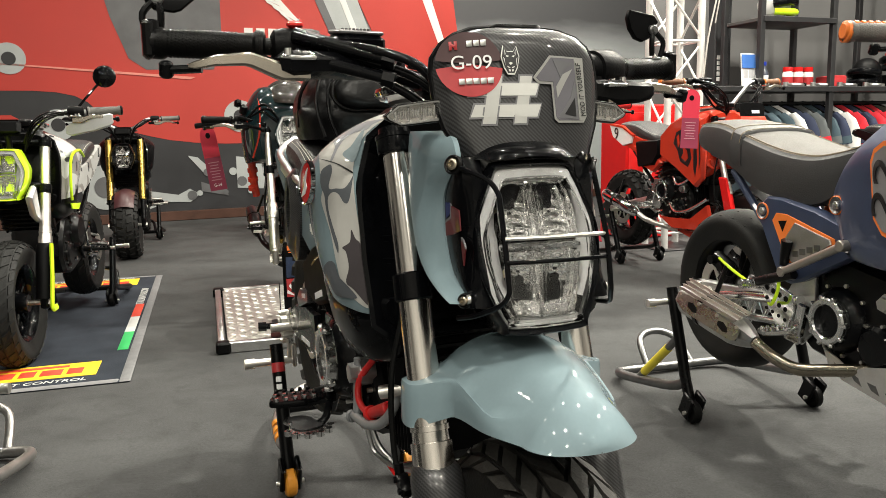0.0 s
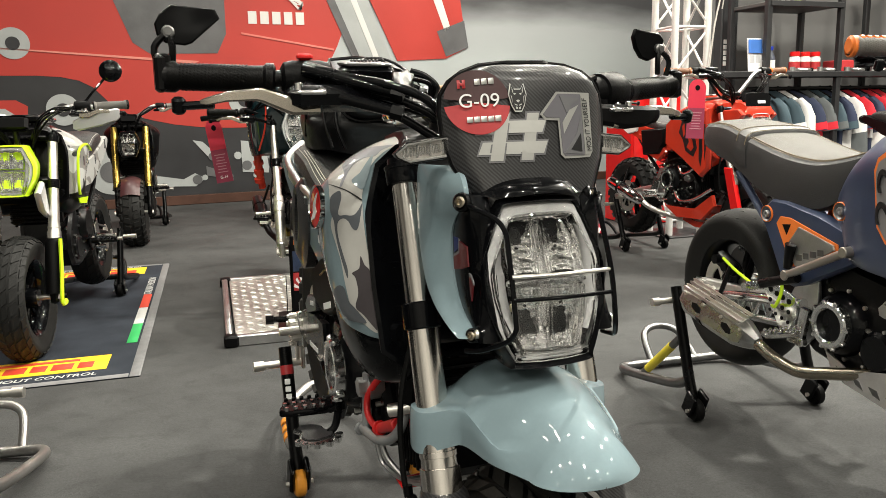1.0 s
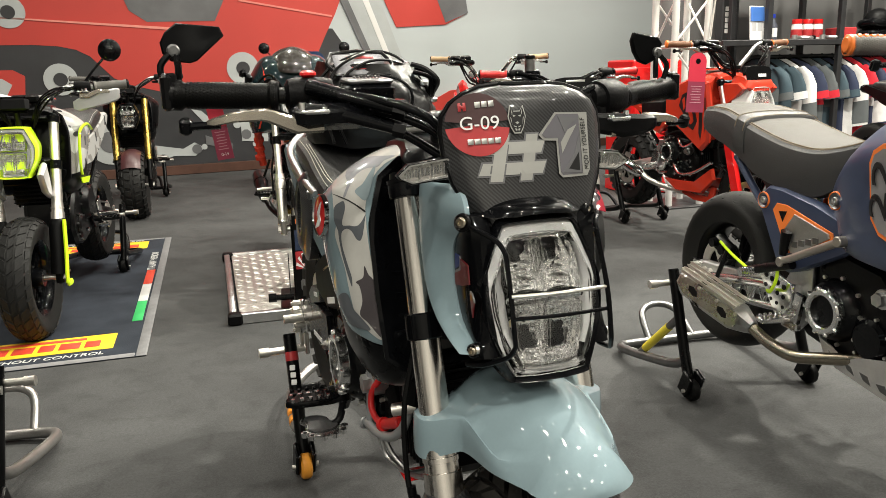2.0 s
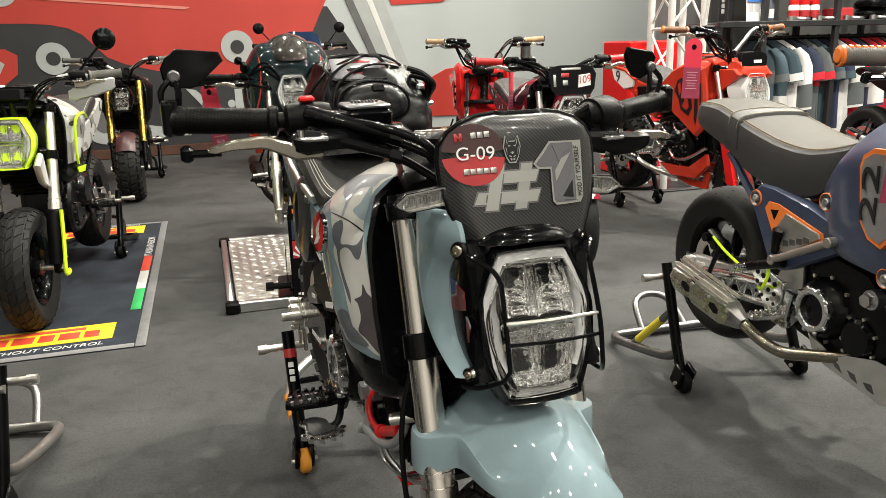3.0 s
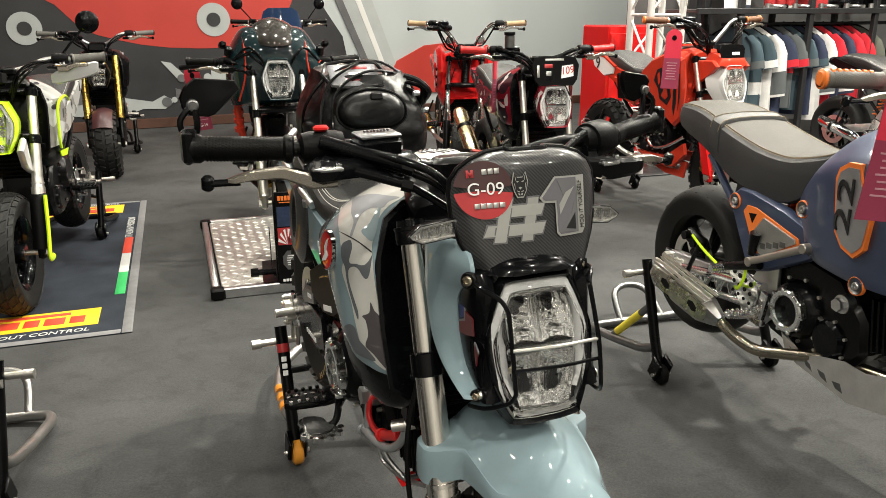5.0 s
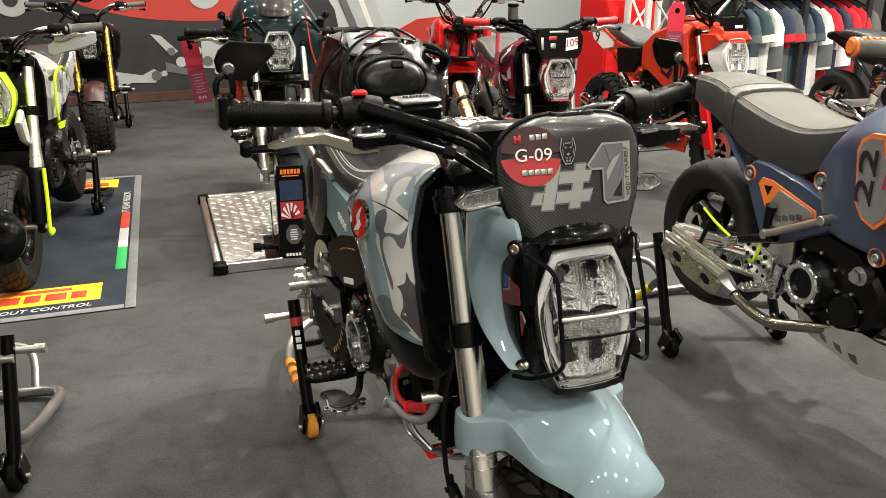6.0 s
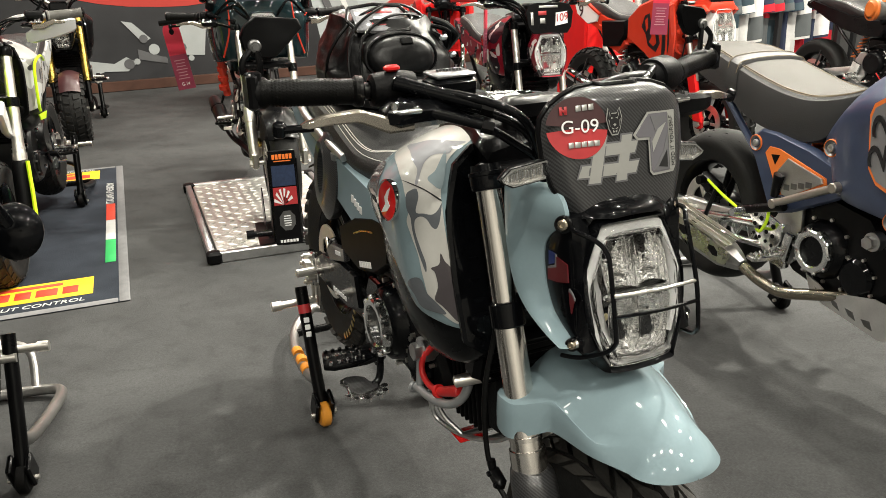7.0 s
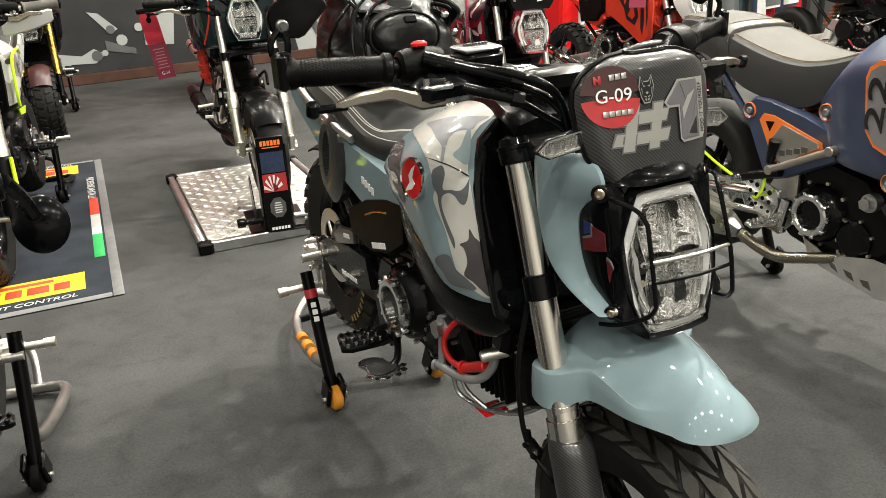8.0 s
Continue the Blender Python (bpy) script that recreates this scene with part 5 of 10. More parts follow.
    for p0, p1, r0, r1 in (((0.922, -0.232, 1.000 + up), (0.985, -0.118, 0.964 + up), 0.0105, 0.0078), ((0.936, -0.235, 0.975 + up), (0.990, -0.122, 0.940 + up), 0.0095, 0.0070)):
        s = Shape(S)
        s.cyl(p0, p1, r0, r1, seg=16, bevel=0.002)
        mc_ = part("cable_sleeve", s, BLACK_GLOSS, bike)
        s = Shape(S)
        q = Vector(p1) - (Vector(p1) - Vector(p0)) * 0.12
        s.cyl(q, p1, r1 + 0.0035, seg=6)
        part("hose_joint", s, BLACK_SATIN, mc_)


def meter(bike, S):
    s = Shape(S)
    s.box((0.03, 0.11, 0.060), (1.058, 0, 0.925), 0.012, (0, -15, 0))
    m = part("instrument", s, BLACK_MATT, bike)
    s = Shape(S)
    s.cyl((1.02, 0, 0.80), (1.05, 0, 0.91), 0.012)
    part("instrument_bracket", s, BLACK_SATIN, m)


def signals(bike, S, x=1.078, z=0.901, y0=0.086, y1=0.160):
    """Flat turn signals: black back, bright bezel, clear lens over ribbed reflectors."""
    for sd in (-1, 1):
        o = [(y0, -0.008), (y0 + 0.008, -0.0135), (y1 - 0.018, -0.0135), (y1 - 0.003, -0.004), (y1, 0.001), (y1 - 0.015, 0.0125), (y0 + 0.008, 0.0135), (y0, 0.008)]
        c = (y0 + y1) / 2

        def scaled(k, h):
            return [(sd * (c + (q[0] - c) * k), z + (q[0] - y0) * -0.10 + q[1] * h) for q in o]

        def ring(k, h, xx):
            return [Vector((xx, y, zz)) for y, zz in scaled(k, h)]
        s = Shape(S)
        s.loft([ring(0.84, 0.72, x - 0.008), ring(1.0, 1.0, x), ring(1.0, 1.0, x + 0.007), ring(0.985, 0.95, x + 0.009), ring(0.955, 0.88, x + 0.009), ring(0.95, 0.86, x + 0.004)])
        g = part("turn_signal", s, BLACK_SATIN, bike)
        s = Shape(S)
        s.loft([ring(0.955, 0.88, x + 0.0085), ring(0.945, 0.85, x + 0.0098), ring(0.88, 0.70, x + 0.0100), ring(0.86, 0.66, x + 0.004)], caps=False)
        part("signal_bezel", s, SIGNAL_RIM, g)
        s = Shape(S)
        s.loft([ring(0.90, 0.78, x + 0.0042), ring(0.90, 0.78, x + 0.0046)])
        part("signal_reflector", s, SIGNAL_BACK, g)
        for k in range(13):
            s = Shape(S)
            yy = y0 + 0.013 + 0.0040 * k
            s.box((0.003, 0.0026, 0.010 if k % 4 else 0.015), (x + 0.0052, sd * yy, z + (yy - y0) * -0.10), 0.0008)
            part("reflector_rib", s, LAMP_BACK if k % 3 else CHROME, g)
        s = Shape(S)
        s.loft([ring(0.90, 0.76, x + 0.0098), ring(0.86, 0.70, x + 0.0112), ring(0.3, 0.3, x + 0.0118)])
        part("signal_lens", s, LENS, g).visible_shadow = False
        s = Shape(S)
        s.cyl((x - 0.006, sd * (y0 + 0.004), z), (x - 0.006, sd * (y0 - 0.04), z - 0.002), 0.009)
        part("signal_stalk", s, RUBBER, g)


def high_fender(bike, S, m):
    """Front mudguard: creased nose ahead, and box shoulders that wrap round the fork legs."""
    xs = [1.005 + 0.008 * i for i in range(17)] + [1.141 + 0.0132 * i for i in range(8)] + [1.2465 + 0.0484 * math.sin(math.pi / 2 * i / 21) for i in range(22)]
    s = Shape(S)
    rings = []
    for x in xs:
        t = steps(x, ((1.0, 0.600), (1.05, 0.619), (1.10, 0.627), (1.15, 0.623), (1.20, 0.613), (1.25, 0.593), (1.285, 0.572), (1.301, 0.556)))
        wi = steps(x, ((1.0, 0.055), (1.04, 0.078), (1.11, 0.088), (1.188, 0.079), (1.2465, 0.0645)))
        zc = steps(x, ((1.0, 0.576), (1.05, 0.583), (1.109, 0.583), (1.188, 0.562), (1.2465, 0.545), (1.301, 0.550)))
        zb = steps(x, ((1.0, 0.530), (1.03, 0.517), (1.075, 0.515), (1.095, 0.526), (1.115, 0.537), (1.188, 0.541), (1.2465, 0.545), (1.285, 0.546), (1.301, 0.547)))
        wo = steps(x, ((1.005, 0.085), (1.02, 0.122), (1.035, 0.134), (1.060, 0.137), (1.075, 0.133), (1.090, 0.118), (1.100, 0.106), (1.110, 0.094), (1.188, 0.083), (1.2465, 0.066)))
        zs = steps(x, ((1.0, 0.560), (1.05, 0.568), (1.08, 0.570), (1.10, 0.578), (1.110, 0.581), (1.188, 0.560), (1.2465, 0.543), (1.301, 0.5495)))
        if x > 1.2465:
            g = math.sqrt(max(0.00002, 1 - ((x - 1.2465) / 0.0484) ** 2.1))
            wi, wo = 0.0645 * g + 0.0002, 0.066 * g + 0.0004
            zc = min(max(zc, zb + 0.001), zb + 0.002 + 0.03 * g)
            zs = max(zs, zb + 0.0008)
            t = zb + 0.0015 + max(0.0, t - zb - 0.0015) * g ** 0.55
        half = []
        for k in range(9):
            u = k / 8
            half.append((wi * u, t - (t - zc) * u ** 2.1))
        half += [((wi + wo) / 2, (zc + zs) / 2 + 0.001), (wo - 0.0012, zs + 0.0004), (wo, zs - 0.003), (wo + 0.0012, (zs + zb) / 2), (wo + 0.0008, zb)]
        e = max(0.0, min(1.0, (x - 1.185) / 0.062))
        e = e * e * (3 - 2 * e)
        n = len(half) - 1
        half = [(y + (wo * k / n - y) * e, z + (t - (t - zb) * (k / n) ** 2.4 - z) * e) for k, (y, z) in enumerate(half)]
        full = [Vector((x, -y, z)) for y, z in reversed(half)] + [Vector((x, y, z)) for y, z in half[1:]]
        inn = [Vector((x, p.y * 0.97, p.z - 0.0030 * max(0.05, min(1.0, (1.296 - x) / 0.02)) * (1 if abs(p.y) < wo * 0.95 else 0))) for p in full]
        rings.append(full + list(reversed(inn)))
    s.loft(rings)
    part("front_fender", s, m, bike)


def low_fender(bike, S, m, wz, r):
    s = Shape(S)
    c = Vector((fork_x(wz), 0, wz))
    rings = []
    for i in range(13):
        a = radians(35 + 115 * i / 12)
        R = r + 0.022
        ring = []
        for j in range(9):
            b = -1 + 2 * j / 8
            ring.append(c + Vector((math.cos(a) * (R - 0.025 * b * b), 0.066 * b, math.sin(a) * (R - 0.025 * b * b))))
        inn = [p + (c - p).normalized() * 0.004 for p in ring]
        rings.append(ring + list(reversed(inn)))
    s.loft(rings)
    f = part("front_fender", s, m, bike)
    for sd in (-1, 1):
        s = Shape(S)
        s.tube([(c.x - 0.07, sd * 0.066, wz + r - 0.01), (c.x - 0.085, sd * 0.095, wz + r - 0.03)], 0.006, 8, 0)
        part("fender_bracket", s, BLACK_SATIN, f)


def half_ring(x, prof):
    """A closed ring from the half outline (y, z) from top middle to bottom middle."""
    return [Vector((x, y, z)) for y, z in prof] + [Vector((x, -y, z)) for y, z in reversed(prof)]


def tank(bike, m, kind="grom"):
    data = {
        "grom": [(0.50, 0.055, 0.775, 0.71, 0.090, 0.66), (0.56, 0.075, 0.82, 0.75, 0.130, 0.69), (0.63, 0.090, 0.862, 0.785, 0.168, 0.712), (0.71, 0.100, 0.892, 0.805, 0.186, 0.705), (0.78, 0.105, 0.908, 0.818, 0.196, 0.674), (0.84, 0.105, 0.914, 0.824, 0.198, 0.640), (0.885, 0.103, 0.913, 0.820, 0.182, 0.630), (0.915, 0.102, 0.909, 0.812, 0.164, 0.628), (0.930, 0.100, 0.906, 0.808, 0.154, 0.630)],
        "navy": [(0.51, 0.055, 0.73, 0.70, 0.10, 0.60), (0.56, 0.080, 0.80, 0.74, 0.135, 0.58), (0.62, 0.095, 0.868, 0.79, 0.158, 0.565), (0.70, 0.105, 0.915, 0.81, 0.172, 0.56), (0.80, 0.105, 0.935, 0.82, 0.184, 0.56), (0.92, 0.095, 0.915, 0.81, 0.184, 0.57), (1.0, 0.060, 0.86, 0.77, 0.150, 0.60)],
        "round": [(0.46, 0.07, 0.83, 0.78, 0.11, 0.70), (0.54, 0.12, 0.94, 0.85, 0.180, 0.705), (0.64, 0.140, 1.02, 0.89, 0.215, 0.705), (0.74, 0.145, 1.065, 0.91, 0.228, 0.705), (0.84, 0.135, 1.07, 0.91, 0.228, 0.705), (0.92, 0.115, 1.04, 0.90, 0.213, 0.71), (0.965, 0.09, 0.99, 0.885, 0.182, 0.72), (0.98, 0.058, 0.945, 0.875, 0.145, 0.74)],
    }[kind]
    s = Shape()
    rings = []
    for x, w, t, zs, ws, b in data:
        prof = [(0.0, t), (w * 0.5, t - 0.004), (w, t - 0.018), (w + (ws - w) * 0.6, t - (t - zs) * 0.55), (ws, zs), (ws - 0.002, zs - (zs - b) * 0.3), (ws - 0.006, zs - (zs - b) * 0.65), (ws - 0.016, b + 0.012), (ws - 0.040, b), (0.0, b)]
        prof = [(q.x, q.y) for q in catmull([(y, z, 0) for y, z in prof], 4)]
        ring = half_ring(x, prof)
        if kind == "grom":
            lean = 0.24 * max(0.0, min(1.0, (x - 0.70) / 0.20))
            ring = [Vector((p.x + lean * (0.75 - p.z), p.y, p.z)) for p in ring]
        rings.append(ring)
    P = []
    for i in range(len(rings) - 1):
        for q in range(4):
            f = q / 4
            a, b, c, d = rings[max(i - 1, 0)], rings[i], rings[i + 1], rings[min(i + 2, len(rings) - 1)]
            P.append([0.5 * ((2 * bb) + (cc - aa) * f + (2 * aa - 5 * bb + 4 * cc - dd) * f * f + (3 * bb - aa - 3 * cc + dd) * f ** 3) for aa, bb, cc, dd in zip(a, b, c, d)])
    P.append(rings[-1])
    s.loft(P, caps=(kind != "grom"))
    t = part("tank_cover", s, m, bike)
    s = Shape()
    top = {"grom": 0.922, "navy": 0.905, "round": 1.09}[kind]
    wide = 1.2 if kind == "grom" else 1.0
    CX = 0.785 if kind == "grom" else 0.70
    s.lathe([(q0 * wide, q1) for q0, q1 in ((0, 0.012), (0.03, 0.012), (0.036, 0.008), (0.052, 0.006), (0.054, 0.0), (0.054, -0.012))], (CX, 0, top + (0.012 if kind == "grom" else -0.022)), (-0.1, 0, 1), 30)
    cap = part("fuel_cap", s, ALU, t)
    for k in range(7):
        for j in range(5):
            if (k - 3) ** 2 + (j * 1.4 - 2.8) ** 2 < 9.5:
                s = Shape()
                s.box((0.008, 0.0045, 0.003), (CX - 0.033 + 0.011 * k, -0.026 + 0.013 * j, top + (0.0255 if kind == "grom" else -0.009) + 0.1 * (-0.033 + 0.011 * k)), 0.001, (0, 0, 40 if (k + j) % 2 else -40))
                part("cap_rib", s, ALU_DARK, cap)
    s = Shape()
    s.tube([(CX + 0.066 * wide * math.cos(a), 0.066 * wide * math.sin(a), top + (0.014 if kind == "grom" else -0.02) + 0.1 * 0.066 * math.cos(a)) for a in [2 * math.pi * k / 20 for k in range(20)]], 0.0075, 8, 2, True)
    part("cap_ring", s, CHROME, cap)
    return t


def shroud(bike, m):
    """Dark scoop with louvres between tank cover and fork, and the pointed lower panel."""
    s = Shape()
    rings = []
    for x, w, t, zs, b in ((0.924, 0.1545, 0.903, 0.815, 0.600), (0.933, 0.1555, 0.905, 0.816, 0.598), (0.936, 0.150, 0.899, 0.812, 0.602), (0.930, 0.138, 0.888, 0.803, 0.610), (0.925, 0.118, 0.876, 0.795, 0.615), (0.930, 0.088, 0.862, 0.785, 0.62)):
        ring = half_ring(x, [(0, t), (w * 0.40, t - 0.002), (w * 0.66, t - 0.008), (w * 0.86, (t + zs) / 2 + 0.012), (w * 0.97, zs + 0.005), (w, zs - 0.03), (w, (zs + b) / 2), (w * 0.97, b + 0.02), (w * 0.8, b), (0, b)])
        rings.append([Vector((p.x + 0.24 * (0.75 - p.z), p.y, p.z)) for p in ring])
    s.loft(rings)
    sh_ = part("front_shroud", s, m, bike)
    s = Shape()
    s.loft([half_ring(x, [(0, t), (w * 0.6, t - 0.003), (w * 0.92, t - 0.010), (w, t - 0.022), (w * 0.96, t - 0.05)]) for x, w, t in ((0.715, 0.055, 0.900), (0.73, 0.074, 0.914), (0.80, 0.080, 0.922), (0.86, 0.086, 0.924), (0.90, 0.098, 0.920), (0.925, 0.1015, 0.914), (0.940, 0.098, 0.902))])
    part("tank_console", s, BLACK_SATIN if m is BLACK_GLOSS else m, sh_)
    for sd in (-1, 1):
        for k in range(5):
            s = Shape()
            z = 0.668 + 0.030 * k
            s.prism([(sd * 0.094, z), (sd * 0.098, z + 0.007), (sd * 0.126, z + 0.009), (sd * 0.132, z + 0.005), (sd * 0.124, z)], 0.917 + 0.24 * (0.75 - z), 0.9255 + 0.24 * (0.75 - z), "yz", 0.002)
            part("louvre", s, m, sh_)
    for sd in (-1, 1):
        s = Shape()
        rings = []
        for i in range(25):
            x = 0.560 + 0.405 * i / 24
            zt = steps(x, ((0.56, 0.715), (0.63, 0.735), (0.72, 0.725), (0.80, 0.690), (0.86, 0.662), (0.91, 0.652), (0.965, 0.655)))
            zb = steps(x, ((0.56, 0.640), (0.65, 0.588), (0.75, 0.560), (0.84, 0.545), (0.90, 0.548), (0.935, 0.566), (0.965, 0.605)))
            yo = steps(x, ((0.56, 0.112), (0.65, 0.150), (0.78, 0.172), (0.88, 0.163), (0.93, 0.148), (0.965, 0.128)))
            h = zt - zb
            rings.append([Vector((x, sd * y, z)) for y, z in ((yo - 0.050, zt), (yo - 0.004, zt), (yo + 0.002, zt - 0.12 * h), (yo + 0.001, zt - 0.40 * h), (yo - 0.008, zt - 0.72 * h), (yo - 0.022, zt - 0.93 * h), (yo - 0.038, zb), (yo - 0.060, zb + 0.004))])
        s.loft(rings)
        part("lower_panel", s, m, bike)
    s = Shape()
    s.box((0.045, 0.20, 0.20), (0.90, 0, 0.60), 0.01, (0, 15, 0))
    rad = part("radiator", s, BLACK_SATIN, bike)
    for k in range(10):
        s = Shape()
        s.box((0.004, 0.185, 0.006), (0.928, 0, 0.52 + 0.017 * k), 0.001)
        part("radiator_fin", s, BLACK_SATIN, rad)


def seat(bike, m, kind="grom", thread=None):
    if kind == "long":
        data = [(0.02, 0.085, 0.845, 0.80), (0.06, 0.115, 0.868, 0.79), (0.14, 0.125, 0.872, 0.775), (0.26, 0.130, 0.860, 0.765), (0.36, 0.130, 0.838, 0.745), (0.46, 0.120, 0.815, 0.735), (0.55, 0.100, 0.808, 0.735), (0.63, 0.075, 0.822, 0.745), (0.67, 0.055, 0.835, 0.77)]
    else:
        data = [(-0.02, 0.075, 0.845, 0.815), (0.03, 0.105, 0.866, 0.80), (0.12, 0.118, 0.868, 0.785), (0.24, 0.122, 0.852, 0.765), (0.33, 0.122, 0.822, 0.745), (0.42, 0.115, 0.795, 0.73), (0.52, 0.090, 0.795, 0.72), (0.585, 0.070, 0.818, 0.74), (0.615, 0.055, 0.83, 0.77)]
    s = Shape()
    rings = []
    for x, w, t, b in data:
        rings.append(half_ring(x, [(0, t + 0.006), (w * 0.5, t + 0.003), (w * 0.82, t - 0.004), (w * 0.96, t - 0.016), (w, t - 0.034), (w * 0.97, (t + b) / 2 - 0.01), (w * 0.9, b), (0, b)]))
    P = []
    for i in range(len(rings) - 1):
        for q in range(4):
            f = q / 4
            a, b, c, d = rings[max(i - 1, 0)], rings[i], rings[i + 1], rings[min(i + 2, len(rings) - 1)]
            P.append([0.5 * ((2 * bb) + (cc - aa) * f + (2 * aa - 5 * bb + 4 * cc - dd) * f * f + (3 * bb - aa - 3 * cc + dd) * f ** 3) for aa, bb, cc, dd in zip(a, b, c, d)])
    P.append(rings[-1])
    s.loft(P)
    se = part("seat", s, m, bike)
    s = Shape()
    for sd in (-1, 1):
        s.tube([(x, sd * w * 0.90, t - 0.0085) for x, w, t, b in data[1:-1]], 0.0007, 5, 4)
    if thread:
        part("stitching", s, thread, se)
    return se


def tail(bike, m, mm):
    for sd in (-1, 1):
        s = Shape()
        o = [(0.62, 0.72), (0.50, 0.735), (0.30, 0.765), (0.10, 0.81), (-0.03, 0.845), (-0.06, 0.83), (-0.02, 0.79), (0.12, 0.715), (0.26, 0.660), (0.42, 0.625), (0.56, 0.625)]
        s.prism(o, sd * 0.075, sd * 0.122, "xz", 0.012)
        part("side_cover", s, m, bike)
    s = Shape()
    s.box((0.18, 0.17, 0.05), (-0.03, 0, 0.80), 0.014, (0, 14, 0))
    part("tail_tray", s, mm, bike)
    s = Shape()
    s.box((0.03, 0.10, 0.035), (-0.13, 0, 0.815), 0.008)
    part("tail_lamp", s, RED_PAINT, bike)


def engine(bike, case=None, ring=None, ring_at=(0.524, 0.455), belly=0.27):
    case = case or BLACK_SATIN
    s = Shape()
    o = [(0.36, max(0.36, belly + 0.03)), (0.44, max(0.30, belly + 0.01)), (0.60, belly), (0.72, max(0.29, belly + 0.004)), (0.77, max(0.36, belly + 0.03)), (0.76, 0.44), (0.68, 0.53), (0.54, 0.555), (0.42, 0.52), (0.36, 0.45)]
    s.prism(o, -0.088, 0.088, "xz", 0.014)
    s.box((0.14, 0.13, 0.08), (0.50, 0, 0.575), 0.014)
    eng = part("crankcase", s, case, bike)
    s = Shape()
    s.box((0.07, 0.125, 0.115), (0.79, 0, 0.435), 0.01, (0, -8, 0))
    part("cylinder", s, case, eng)
    for k in range(6):
        s = Shape()
        s.box((0.006, 0.145, 0.135), (0.765 + 0.017 * k, 0, 0.437 + 0.0025 * k), 0.002, (0, -8, 0))
        part("cooling_fin", s, case, eng)
    s = Shape()
    s.box((0.070, 0.13, 0.13), (0.895, 0, 0.455), 0.018, (0, -8, 0))
    part("cylinder_head", s, case, eng)
    for sd in (-1, 1):
        c = Vector((ring_at[0], sd * 0.085, ring_at[1]))
        s = Shape()
        s.lathe([(0.0, 0.034), (0.062, 0.034), (0.074, 0.024), (0.080, 0.006), (0.083, 0), (0.083, -0.02)], c, (0, sd, 0), 32)
        s.lathe([(0, 0.02), (0.042, 0.02), (0.052, 0.012), (0.055, -0.01)], Vector((0.66, sd * 0.082, max(0.36, belly + 0.06))), (0, sd, 0), 24)
        cov = part("engine_cover", s, BLACK_GLOSS if ring else case, eng)
        s = Shape()
        for k in range(9):
            a = 2 * math.pi * k / 9
            s.cyl(c + Vector((0.088 * math.cos(a), -sd * 0.003, 0.088 * math.sin(a))), c + Vector((0.088 * math.cos(a), sd * 0.010, 0.088 * math.sin(a))), 0.0052, seg=10)
        for k in range(7):
            a = 2 * math.pi * k / 7 + 0.4
            ez = max(0.36, belly + 0.06) + 0.058 * math.sin(a)
            s.cyl(Vector((0.66 + 0.058 * math.cos(a), sd * 0.085, ez)), Vector((0.66 + 0.058 * math.cos(a), sd * 0.097, ez)), 0.0045, seg=6)
        part("cover_bolts", s, STEEL if ring else ALU_DARK, cov)["kind"] = "stuff"
        if ring and sd < 0:
            s = Shape()
            s.lathe([(0.040, 0.034), (0.040, 0.048), (0.044, 0.052), (0.054, 0.052), (0.058, 0.048), (0.058, 0.034)], c, (0, sd, 0), 40)
            for k in range(10):
                a = 2 * math.pi * k / 10
                s.box((0.014, 0.018, 0.012), c + Vector((0.058 * math.cos(a), sd * 0.043, 0.058 * math.sin(a))), 0.003, (0, -math.degrees(a), 0))
            part("cover_ring", s, MACHINED, cov)
            s = Shape()
            s.lathe([(0, 0.0385), (0.041, 0.0385), (0.041, 0.036)], c, (0, sd, 0), 30)
            part("sight_glass", s, BLACK_GLOSS, cov)
    s = Shape()
    s.tube([(0.86, -0.05, 0.52), (0.80, -0.07, 0.60), (0.66, -0.06, 0.62), (0.56, -0.03, 0.60)], 0.012, 8, 4)
    s.tube([(0.60, 0.09, 0.52), (0.70, 0.11, 0.56), (0.85, 0.09, 0.52)], 0.007, 8, 4)
    s.tube([(0.50, -0.10, 0.56), (0.62, -0.115, 0.585), (0.80, -0.10, 0.56), (0.90, -0.08, 0.50)], 0.005, 8, 4)
    part("engine_hose", s, RUBBER, eng)
    s = Shape()
    s.cyl((0.700, -0.082, 0.475), (0.700, -0.125, 0.475), 0.017, seg=6)
    s.cyl((0.700, -0.082, 0.475), (0.700, -0.108, 0.475), 0.024, seg=20)
    part("oil_cap", s, ALU, eng)
    return eng


